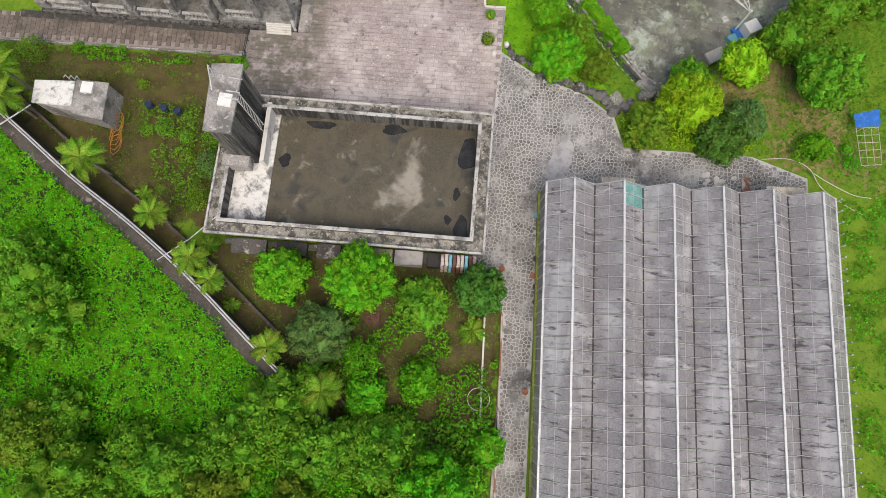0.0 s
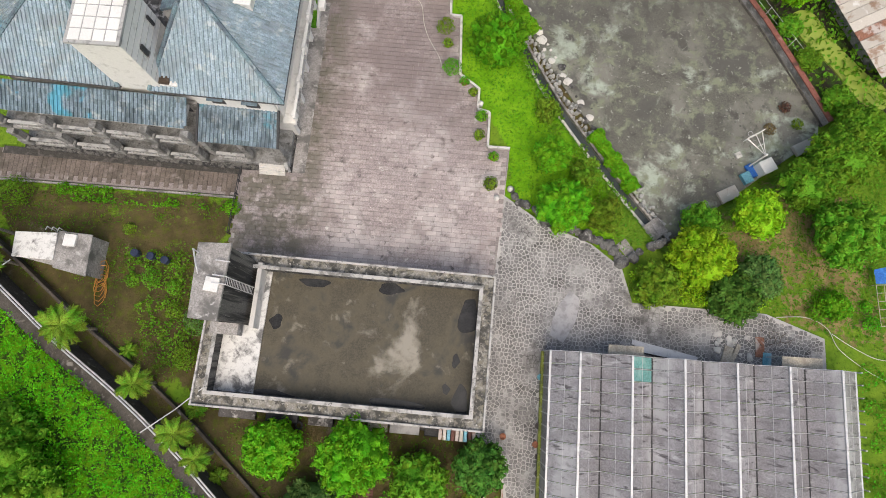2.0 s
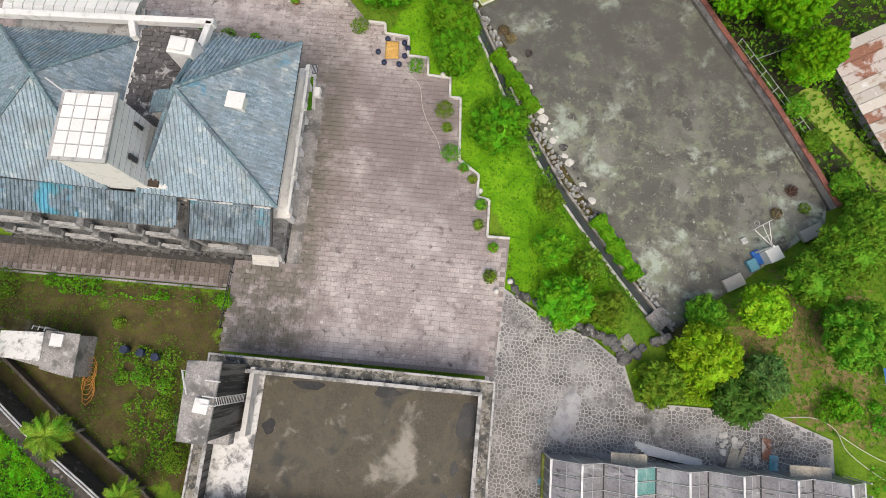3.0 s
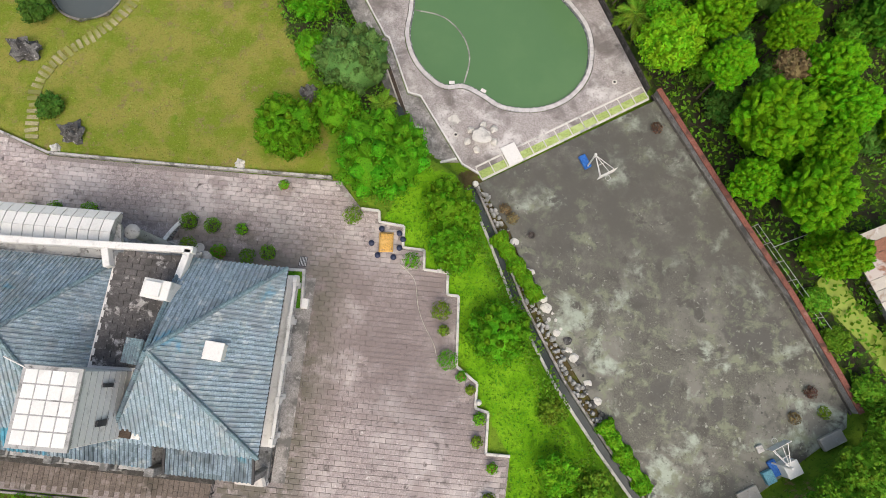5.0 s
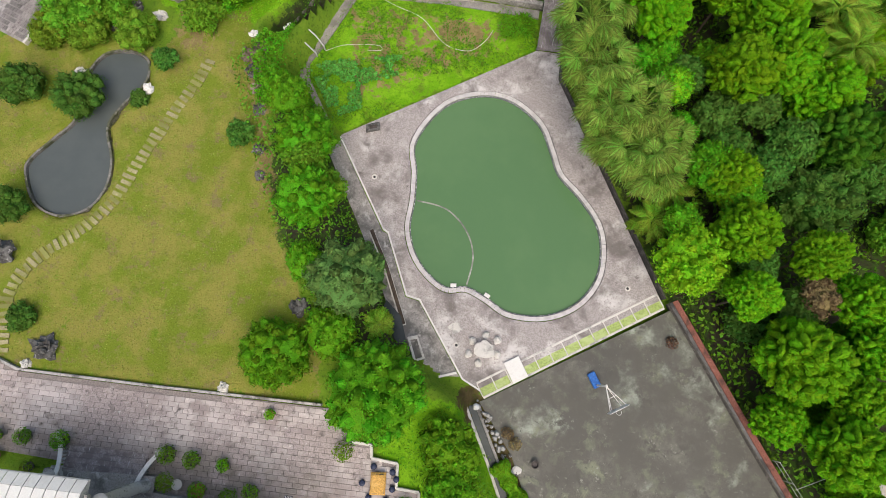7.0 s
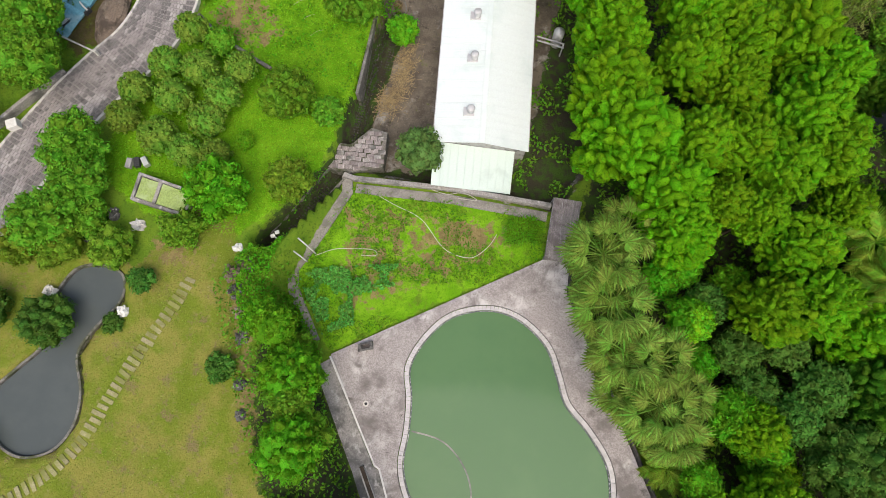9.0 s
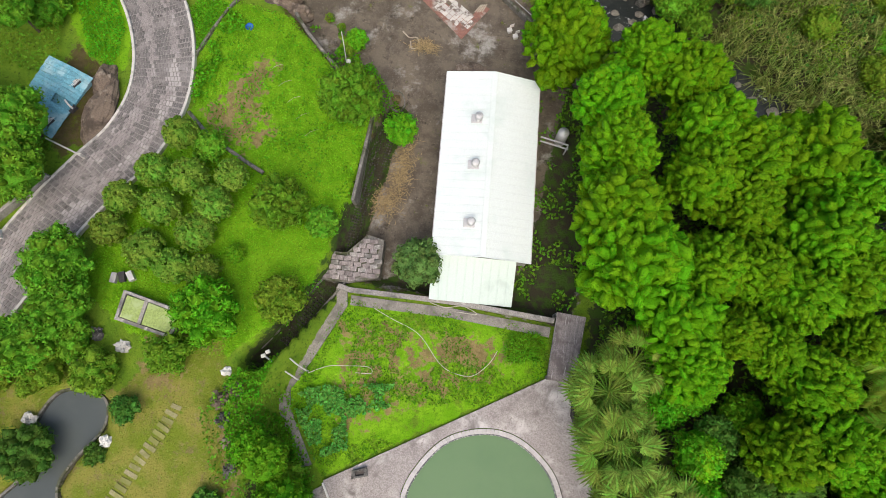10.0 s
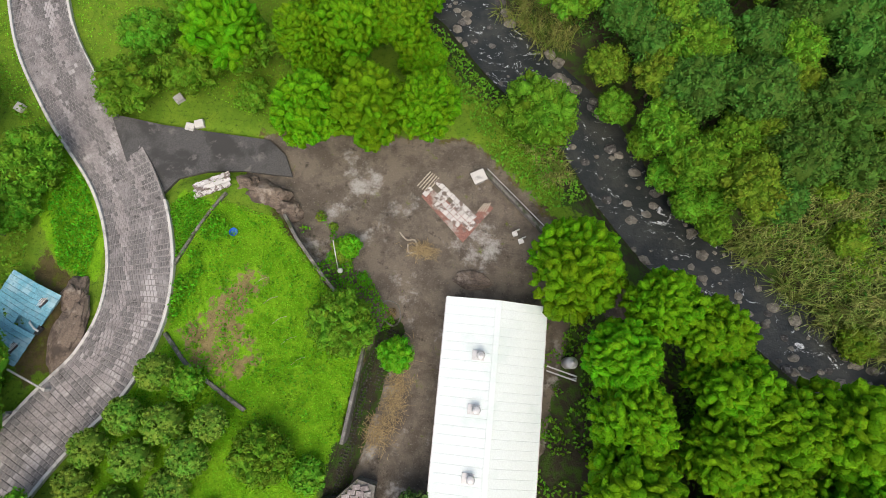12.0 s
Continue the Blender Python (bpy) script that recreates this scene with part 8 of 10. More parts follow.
# clipped hedges above the court: rows of small bushes
for n_h, (a, b) in enumerate((((-0.9, 52.2), (3.6, 46.6)), ((10.2, 36.8), (14.4, 31.6)))):
    a, b = Vector(a), Vector(b)
    g = np.random.default_rng(70 + n_h)
    cnt = 4200
    u = g.uniform(0, 1, cnt)
    ang = g.uniform(0, math.pi, cnt)
    side = np.array([-(b - a).y, (b - a).x]) / (b - a).length
    rad = g.uniform(0.85, 1.05, cnt) * (0.75 + 0.12 * np.sin(u * 31) + 0.1 * np.sin(u * 13 + 1))
    px = a.x + (b.x - a.x) * u + side[0] * np.cos(ang) * rad
    py = a.y + (b.y - a.y) * u + side[1] * np.cos(ang) * rad
    pz = -2.85 + 1.15 * np.sin(ang) * (rad + 0.1)
    nr = np.stack([side[0] * np.cos(ang), side[1] * np.cos(ang), np.sin(ang)], 1) + g.normal(size=(cnt, 3)) * 0.45
    v, f = leaf_mesh("hedge", np.stack([px, py, pz], 1), nr, 0.26, 0.15, 0.1, 0.1, n_h)
    hedge = thing("hedge", "clipped bright green hedge at the edge of the court", "hedge", "hedges by the court", at=(*((a + b) / 2), -2.9))
    part("foliage", link_mesh("foliage", [(v, f)], [LEAF_LIME]), None, hedge).location = [-c for c in hedge.location]
    part("stems", Shape().wall([tuple(a), tuple(b)], 0.9, -3.1, -2.1), LEAF_LIME, hedge)


# ---- loose things, space by space ----
def rock_shape(x, y, z, rx, ry, rz, seed, rows_=7, cols=10, rough=0.28):
    v, f = ball((0, 0, 0), 1.0, 1.0, rows_, cols, rough * 0.5, seed)
    k = np.array([noise.noise((p[0] * 1.3 + seed, p[1] * 1.3, p[2] * 1.3)) for p in v])[:, None]
    v = v * (1 + rough * k) * np.array([rx, ry, rz]) + np.array([x, y, z])
    s = Shape()
    s.v, s.f = [tuple(p) for p in v], [tuple(q) for q in f]
    n, c = len(v), cols
    s.f += [tuple(reversed(range(c))), tuple(range(n - c, n))]
    return s


def rock(x, y, r, label, material=None, seed=1, squash=0.6, name="rock", group="", z=None, stretch=1.0, category="rock"):
    gz = ground_at(x, y) if z is None else z
    return solid(name, rock_shape(x, y, gz + r * squash * 0.35, r * stretch, r, r * squash, seed), material or ROCK, label, category, group)


def pot_plant(x, y, z, r, h, material, pot, label, group="potted plants", category="potted plant", squash=0.9):
    t = thing("potted_plant", label, category, group, at=(x, y, z))
    if pot is not None:
        part("pot", Shape().lathe(x, y, [(r * 0.5, z), (r * 0.72, z + 0.28), (r * 0.78, z + 0.34), (r * 0.66, z + 0.34), (r * 0.6, z + 0.28)], 14), pot, t)
    seed = int(abs(x * 13 + y * 7))
    g = np.random.default_rng(seed)
    n = int(420 * max(r, 0.5) ** 2 + 60)
    d = g.normal(size=(n, 3))
    d /= np.linalg.norm(d, axis=1, keepdims=True)
    d[:, 2] = np.abs(d[:, 2]) * 1.1 - 0.25
    p = d * r * g.uniform(0.6, 1.05, (n, 1)) * np.array([1, 1, squash]) + np.array([x, y, z + h])
    v, f = leaf_mesh("foliage", p, d + g.normal(size=(n, 3)) * 0.5 + np.array([0, 0, 0.4]), 0.2, 0.1, 0.1, 0.1, seed)
    ob = part("foliage", link_mesh("foliage", [(v, f)], [material]), None, t)
    ob.location = (-x, -y, -z)
    part("stem", Shape().tube([(x, y, z), (x + 0.03, y, z + h)], 0.04, 5), BARK, t)
    return t


def hose(points, z, material, label, r=0.035, name="hose"):
    line = smooth_line(points, 6)
    pts = [(x, y, (ground_at(x, y) if z is None else z) + 0.05) for x, y in line]
    return solid(name, Shape().tube(pts, r, 6), material, label, "hose", smooth=True)


# side garden: pump hut, barrels, hose
hut = thing("pump_hut", "small block hut of stained concrete with a white-painted flat roof", "hut", at=(-34.2, 18.6, 0.3))
part("wall", Shape().prism([(-37.5, 17.8), (-34.3, 17.4), (-31.4, 16.9), (-31.6, 20.2), (-37.6, 19.7)], 0.0, 2.6), CONCRETE, hut)
part("roof_slab", Shape().prism([(-37.7, 17.7), (-34.2, 17.8), (-34.4, 20.1), (-37.9, 19.8)], 2.6, 2.8), LIMEWASH, hut, "bright white painted roof slab", bevel=0.03)
part("roof_slab", Shape().prism([(-34.16, 17.2), (-31.3, 16.8), (-31.5, 20.3), (-34.36, 20.3)], 2.6, 2.72), CONCRETE, hut, bevel=0.03)
part("hatch", Shape().box(-33.2, 19.6, 2.72, 1.0, 1.0, 0.18), WHITE, hut, "white hatch")
for k in range(3):
    part("pipe", Shape().tube([(-35.3 + 0.5 * k, 20.3, 1.2), (-35.3 + 0.5 * k, 20.5, 2.9), (-35.3 + 0.5 * k, 20.2, 3.0)], 0.05, 6), GALV, hut)
solid("overhead_pipe", Shape().tube([(-41.0, 13.8, 3.2), (-37.5, 17.4, 3.0)], 0.06, 6), GALV, "pale pipe running from the hut across the wall", "pipe")
solid("overhead_pipe", Shape().tube([(-24.0, 5.4, 2.9), (-21.7, 7.4, 3.0), (-19.6, 9.4, 3.6)], 0.05, 6), GALV, "pale pipe from the wall up to the basin", "pipe")
for x, y in ((-28.8, 19.5), (-27.4, 19.4), (-26.1, 19.2)):
    b = thing("barrel", "dark blue plastic barrel standing in the side garden", "barrel", "blue barrels", at=(x, y, 0.2))
    part("body", Shape().lathe(x, y, [(0.3, 0.1), (0.34, 0.3), (0.34, 0.7), (0.3, 0.85)], 14), DARKBLUE, b, smooth=True)
    part("lid", Shape().lathe(x, y, [(0.33, 0.85), (0.33, 0.9), (0.2, 0.91), (0.2, 0.88)], 14), DARKBLUE, b)
coil = [(-31.2 + 0.5 * math.cos(k * 0.8) * (1 + 0.15 * math.sin(k)), 15.4 + 1.1 * math.sin(k * 0.8) + 0.05 * k, ground_at(-31.2, 15.4) + 0.06 + 0.012 * k) for k in range(48)]
solid("garden_hose", Shape().tube(coil, 0.035, 5), ORANGEHOSE, "coil of orange garden hose lying on the grass", "hose", smooth=True)
for k, (x, y, r, m) in enumerate(((-43.0, 22.5, 1.6, LEAF_MID), (-40.5, 23.6, 1.5, LEAF_MID), (-36.6, 24.4, 0.7, LEAF_WEED), (-27.0, 17.6, 0.9, LEAF_MID), (-28.6, 17.2, 0.7, LEAF_MID), (-25.0, 17.0, 0.7, LEAF_MID), (-22.3, 17.5, 1.3, LEAF_MID), (-22.0, 14.6, 1.4, LEAF_BLUE), (-22.6, 11.6, 1.2, LEAF_OLIVE), (-24.4, 15.0, 0.8, LEAF_OLIVE), (-30.0, 21.6, 0.6, LEAF_OLIVE), (-21.5, 24.6, 0.8, LEAF_LIME))):
    pot_plant(x, y, ground_at(x, y), r, 0.5 * r, m, None, "bushy green shrub in the side garden", "side garden shrubs", "shrub")
fence = thing("lane_fence", "low metal fence between lane and forecourt", "fence", at=(-21.4, 24, 0))
for k in range(6):
    part("post", Shape().box(-21.35, 22.3 + 1.2 * k, 0, 0.08, 0.08, 0.7), DARKMETAL, fence)
for z in (0.35, 0.68):
    part("rail", Shape().bar((-21.35, 22.3, z), (-21.35, 28.3, z), 0.06, 0.05), DARKMETAL, fence)
solid("lane_kerb", Shape().wall([(-50, 24.3), (-44, 24.6), (-32.9, 25.1), (-21.5, 25.6)], 0.16, -0.2, 0.14), CONCRETE, "pale kerb along the lane", "kerb", kind="structure")

# lower garden
pallet = thing("pallet", "reddish wooden pallet lying under the fruit trees", "pallet", at=(-6.2, 2.9, 0.6))
gz = ground_at(-6.2, 2.9)
for k in range(5):
    part("board", Shape().box(-6.2, 2.45 + 0.22 * k, gz + 0.12, 1.15, 0.17, 0.03, 3), WOODDARK, pallet)
for k in range(3):
    part("bearer", Shape().box(-6.7 + 0.5 * k, 2.9, gz, 0.1, 1.05, 0.12, 3), WOODDARK, pallet)
for x, m in ((3.1, PALE), (4.6, RUST)):
    solid("path_edging", Shape().wall([(x, 4.6), (x + 0.5, -4.0), (x + 0.9, -12)], 0.14, -0.2, 0.85 if x < 4 else 0.28), m, "thin edging board beside the side path", "edging", kind="structure")
ring = [(3.3 + 0.9 * math.cos(k / 3.0), -2.6 + 0.9 * math.sin(k / 3.0), 1.0) for k in range(20)]
solid("garden_hose", Shape().tube(ring, 0.03, 5), HOSE, "loop of pale hose in the lower garden", "hose")
for x, y, m in ((6.8, 13.5, HUTBLUE), (7.0, 9.6, DARKPOT), (6.9, 8.1, TERRACOTTA), (7.2, 7.2, DARKPOT), (7.1, -1.6, TERRACOTTA), (4.2, 8.4, TERRACOTTA), (7.1, 11.7, DARKPOT), (7.3, 5.9, DARKPOT)):
    solid("plant_pot", Shape().lathe(x, y, [(0.17, -0.02), (0.25, 0.32), (0.27, 0.34), (0.22, 0.34), (0.18, 0.25)], 14), m, "empty round flower pot beside the greenhouse", "flower pot", "pots beside the greenhouse")
solid("car_tyre", Shape().tube([(-12.4 + 0.27 * math.cos(k * 0.52), 7.2 + 0.27 * math.sin(k * 0.52), 0.65) for k in range(13)], 0.09, 7), DARKMETAL, "old tyre lying by the fruit tree", "tyre", smooth=True)

# drive: tarp, boards and rubble before the greenhouse
tarp = Shape()
for i in range(9):
    for j in range(17):
        u, v = i / 8 - 0.5, j / 16
        w = 0.55 + 0.45 * math.sin(v * 3.0) - 0.2 * v
        tarp.v.append((7.9 + 1.6 * v * 0.75 + u * 2.0 * w, 16.8 + 4.0 * v - u * 0.5, 0.02 + 0.16 * (1 - abs(2 * u)) + 0.07 * noise.noise((u * 5, v * 7, 0.3))))
for i in range(8):
    for j in range(16):
        a = i * 17 + j
        tarp.f.append((a, a + 17, a + 18, a + 1))
solid("tarp", tarp, TARP, "crumpled grey tarp lying on the crazy paving", "tarp", smooth=True)
stack = thing("sheet_stack", "stack of pale metal sheets before the greenhouse", "sheet stack", at=(17, 16.8, 0))
for k in range(4):
    part("sheet", Shape().box(17.0 + 0.1 * k, 17.0 - 0.12 * k, 0.08 + 0.07 * k, 5.6 - 0.3 * k, 0.42, 0.06, -8 + k), GALV, stack)
part("bearer", Shape().box(17.3, 16.4, 0.0, 4.2, 0.3, 0.14, -8), DARKMETAL, stack)
solid("timber_board", Shape().box(22.2, 17.0, 0.0, 0.75, 2.1, 0.14, -14), WOODPALE, "broad weathered timber board on the rubble", "board", bevel=0.02)
solid("timber_board", Shape().box(22.9, 17.4, 0.05, 0.35, 1.9, 0.1, -22), WOODPALE, "narrow weathered timber board on the rubble", "board", bevel=0.02)
solid("rusty_sheet", Shape().box(25.0, 18.3, 0.02, 0.75, 1.7, 0.08, 2), RUST, "rusty metal sheet on the ground", "metal sheet")
solid("pale_sheet", Shape().box(25.6, 17.3, 0.05, 0.7, 1.2, 0.1, 0), HUTBLUE, "faded pale sheet beside the rubble", "metal sheet")
for k in range(14):
    rock(21.2 + rng.uniform(0, 3), 16.9 + rng.uniform(0, 2.2), rng.uniform(0.12, 0.3), "broken white rubble before the greenhouse", PALE, 200 + k, 0.5, "rubble", "rubble", 0.0, category="rubble")
for x, w in ((13.0, 2.8), (27.0, 3.2)):
    a = thing("awning", "yellowed board awning at the greenhouse front", "awning", "greenhouse awnings", at=(x, 16.4, 0))
    part("board", Shape().box(x, 16.35 + 0.06 * (x - 13), 2.7, w, 0.95, 0.06, 3.6), WOODPALE, a)
    for e in (-1, 1):
        part("leg", Shape().box(x + e * (w / 2 - 0.1), 16.7 + 0.06 * (x - 13), -0.05, 0.07, 0.07, 2.75), GALV, a)
for k in range(26):
    p = (26.0 + rng.uniform(-1.0, 1.6), 18.9 + rng.uniform(-0.8, 0.8))
    w = rng.uniform(0, 3.1)
    solid("dry_branch", Shape().tube([(p[0], p[1], 0.04), (p[0] + 0.7 * math.cos(w), p[1] + 0.7 * math.sin(w), 0.1 + rng.uniform(0, 0.15))], 0.025, 5, 0.01), BARK, "dry brown branch on the rubble heap", "branch", "brushwood heap")
hose([(26.3, 21.0), (28.8, 21.3), (30.6, 20.6), (31.6, 19.0), (33.7, 17.6), (35.5, 16.8)], 0.06, HOSE, "long pale hose trailing over the grass")
hose([(31.0, 20.2), (32.5, 19.4), (34.5, 18.6), (36.0, 18.5)], 0.06, HOSE, "second pale hose on the grass")
for x, y in ((24.6, 24.6), (24.9, 23.6)):
    solid("blue_sheet", rock_shape(x, y, 0.35, 0.5, 0.7, 0.35, int(x * 3)), BLUEPLASTIC, "crumpled blue plastic sheet under the trees", "plastic sheet")
gz = ground_at(35.4, 24)
sheet_ = Shape()
for i in range(7):
    for j in range(5):
        u, v = i / 6, j / 4
        x, y = quad_at([(34.5, 24.9), (36.7, 25.2), (36.7, 26.9), (34.35, 26.1)], u, v)
        sheet_.v.append((x, y, gz + 0.75 + 0.18 * noise.noise((x * 1.6, y * 1.6, 3))))
for i in range(6):
    for j in range(4):
        k = i * 5 + j
        sheet_.f.append((k, k + 5, k + 6, k + 1))
solid("blue_tarp", sheet_, BLUEPLASTIC, "blue plastic tarp sagging over the end of the trellis", "tarp", smooth=True)
trellis = thing("trellis", "low bamboo trellis over a vegetable bed", "trellis", at=(35.5, 23.2, gz))
TQ = [(34.9, 21.3), (36.75, 21.6), (36.5, 25.1), (34.5, 24.8)]
for k in range(6):
    a, b = quad_at(TQ, 0, k / 5), quad_at(TQ, 1, k / 5)
    part("crossbar", Shape().tube([(*a, gz + 0.7), (*b, gz + 0.74)], 0.03, 5), WOODPALE, trellis)
for k in range(4):
    a, b = quad_at(TQ, k / 3, 0), quad_at(TQ, k / 3, 1)
    part("long_pole", Shape().tube([(*a, gz + 0.76), (*b, gz + 0.78)], 0.03, 5), WOODPALE, trellis)
    for x, y in (a, b):
        part("leg", Shape().tube([(x, y, gz - 0.1), (x, y, gz + 0.76)], 0.03, 5), WOODPALE, trellis)
for x, y, r in ((34.2, 21.4, 0.8), (33.9, 22.8, 0.6), (29.6, 21.9, 0.9), (30.4, 22.8, 1.1)):
    pot_plant(x, y, ground_at(x, y), r, 0.45 * r, LEAF_WEED, None, "bright green bush beside the vegetable bed", "bed shrubs", "shrub")
for k, (x, y) in enumerate(smooth_line([(2.6, 28.9), (5.6, 27.1), (8.4, 26.1), (10.6, 25.7), (12.4, 24.6), (13.2, 23.8), (16.6, 26.4)], 5)):
    rock(x + rng.uniform(-0.15, 0.15), y + 0.25 + rng.uniform(-0.2, 0.3), rng.uniform(0.28, 0.55), "edging boulder along the drive", ROCK, 300 + k, 0.6, "boulder", "boulders along the drive", -0.15, category="boulder")
ramp = thing("stone_ramp", "short stepped stone ramp down to the court", "ramp", at=(16, 26.6, -1.5))
for k in range(5):
    part("step", Shape().box(13.4 + 0.85 * k, 25.4 + 0.75 * k, -3.2, 1.0, 1.7, 2.9 - 0.55 * k, 42), CONCRETE, ramp, bevel=0.04)

# forecourt edge: stepped kerbs, planters, table with stools
zig = PLAZA[2:18]
kerb = thing("stepped_kerb", "pale stone kerb stepping along the forecourt edge", "kerb", kind="structure")
for a, b in zip(zig, zig[1:]):
    if math.dist(a, b) > 0.5:
        part("kerb_stone", Shape().bar((*a, 0.1), (*b, 0.1), 0.22, 0.4), PALE, kerb, bevel=0.02)
for k, (x, y, r, m, pot) in enumerate(((0.8, 32.1, 0.5, LEAF_LIME, TERRACOTTA), (0.8, 29.6, 0.7, LEAF_OLIVE, DARKPOT), (-0.7, 35.8, 0.6, LEAF_LIME, DARKPOT), (-1.7, 38.0, 0.45, LEAF_OLIVE, DARKPOT), (-3.9, 40.2, 0.9, LEAF_WEED, None), (-8.1, 48.2, 0.8, LEAF_WEED, None),
                                  (-13.9, 51.5, 0.9, LEAF_OLIVE, None), (-5.0, 44.2, 0.9, LEAF_OLIVE, None), (-0.7, 34.0, 0.55, LEAF_OLIVE, DARKPOT), (-4.6, 42.6, 0.5, LEAF_OLIVE, DARKPOT), (-2.6, 39.0, 0.5, LEAF_WEED, TERRACOTTA))):
    pot_plant(x, y, 0.05, r, 0.45 + 0.2 * r, m, pot, "leafy potted plant on the forecourt edge", "forecourt plants")
for x, y in ((2.6, 29.4), (-0.9, 37.1), (-5.6, 47.7), (1.5, 28.4)):
    solid("lantern_stone", Shape().lathe(x, y, [(0.22, -0.05), (0.2, 0.35), (0.26, 0.42), (0.16, 0.6), (0.05, 0.68)], 10), PALE, "small pale stone lantern on the kerb", "stone lantern", "stone lanterns")
tb = thing("stone_table", "square table under an ochre cloth on the forecourt", "table", at=(-10.6, 49.5, 0.05))
part("tabletop", Shape().box(-10.6, 49.5, 0.68, 1.0, 1.5, 0.08, 8), ROCK, tb, bevel=0.03)
cl = Shape()
for i in range(9):
    for j in range(11):
        u, v = i / 8 - 0.5, j / 10 - 0.5
        e = max(abs(u) * 2, abs(v) * 2)
        cl.v.append((-10.6 + u * 1.25 - v * 0.2, 49.5 + v * 1.75 + u * 0.15, 0.785 + 0.02 * noise.noise((u * 6, v * 6, 1)) - (0.25 if e > 0.95 else 0)))
for i in range(8):
    for j in range(10):
        a = i * 11 + j
        cl.f.append((a, a + 11, a + 12, a + 1))
part("leg", Shape().lathe(-10.6, 49.5, [(0.35, 0.04), (0.25, 0.3), (0.3, 0.68)], 12), ROCK, tb)
tc = solid("tablecloth", cl, YELLOWCLOTH, "ochre cloth spread over the garden table", "tablecloth", smooth=True)
for x, y in ((-11.9, 49.3), (-9.4, 49.2), (-11.2, 48.3), (-9.8, 48.3), (-9.6, 50.5), (-11.2, 50.7), (-9.2, 50.0)):
    solid("stool", Shape().lathe(x, y, [(0.2, 0.03), (0.26, 0.2), (0.26, 0.36), (0.2, 0.44)], 10), DARKBLUE, "dark barrel-shaped stone stool beside the table", "stool", "stools round the table", smooth=True)
hose([(-9.3, 47.9), (-7.7, 46.6), (-7.1, 44.5), (-6.4, 43.0), (-5.3, 41.4), (-4.9, 40.4)], 0.04, HOSE, "thin pale hose across the forecourt", 0.025)

# entrance plants
for x, y, r, m, pot in ((-36.9, 48.7, 0.85, LEAF_MID, DARKPOT), (-40.0, 48.5, 0.75, LEAF_MID, DARKPOT), (-42.3, 48.2, 0.6, LEAF_MID, DARKPOT), (-28.0, 49.0, 0.85, LEAF_MID, DARKPOT), (-25.9, 48.9, 0.75, LEAF_MID, DARKPOT), (-23.3, 48.9, 0.6, LEAF_LIME, DARKPOT),
                      (-24.9, 46.6, 0.75, LEAF_LIME, TERRACOTTA), (-22.3, 46.6, 0.75, LEAF_MID, None), (-20.6, 47.2, 0.75, LEAF_MID, DARKPOT), (-27.6, 46.9, 0.8, LEAF_OLIVE, None), (-20.4, 53.4, 0.5, LEAF_LIME, TERRACOTTA), (-19.0, 44.8, 0.6, LEAF_MID, None), (-42.0, 46.6, 0.6, LEAF_LIME, TERRACOTTA), (-39.0, 46.2, 0.6, LEAF_OLIVE, DARKPOT)):
    pot_plant(x, y, 0.05, r, 0.5 + 0.25 * r, m, pot, "rounded green pot plant by the house entrance", "entrance plants")
solid("plant_pot", Shape().lathe(-26.7, 46.8, [(0.25, 0.02), (0.4, 0.4), (0.44, 0.42), (0.38, 0.42), (0.32, 0.3)], 16), PALE, "wide empty bowl pot by the entrance", "flower pot")
drain_g = thing("drain_grate", "small dark drain grate in the paving", "grate", at=(-17.6, 46.9, 0))
part("frame", Shape().box(-17.6, 46.9, 0.02, 0.7, 0.9, 0.06), DARKMETAL, drain_g)
for k in range(5):
    part("bar", Shape().box(-17.86 + 0.13 * k, 46.9, 0.06, 0.05, 0.8, 0.05), GALV, drain_g)


# court: two basketball stands
def basket(x, y, turn, label):
    t = thing("basketball_stand", label, "basketball hoop", "basketball stands", at=(x, y, -2.88))
    base = part("base", Shape().box(0, -0.5, 0.0, 0.7, 1.4, 0.35), BLUEPLASTIC, t, "blue weighted base", bevel=0.06)
    part("post", Shape().tube([(0, 0, 0.2), (0, 0, 3.3)], 0.085, 10), WHITE, t)
    part("post_cap", Shape().lathe(0, 0, [(0.12, 3.25), (0.14, 3.35), (0.1, 3.46), (0.02, 3.5)], 10), WHITE, t)
    for dx in (-0.75, -0.45, 0.45, 0.75):
        part("arm", Shape().tube([(0, 0, 3.2), (dx, 2.0, 3.5 if abs(dx) > 0.6 else 2.95)], 0.035, 6), WHITE, t)
    part("brace", Shape().tube([(-0.38, 1.0, 3.3), (0.38, 1.0, 3.3)], 0.03, 6), WHITE, t)
    bb = part("backboard", Shape().box(0, 2.05, 2.9, 1.8, 0.05, 1.05), WHITE, t, bevel=0.01)
    part("rim", Shape().tube([(0.23 * math.cos(k * 0.35), 2.36 + 0.23 * math.sin(k * 0.35), 3.05) for k in range(19)], 0.018, 5), GALV, bb)
    for c in t.children:
        c.location = (0, 0, 0)
    t.rotation_euler = (0, 0, radians(turn))
    return t


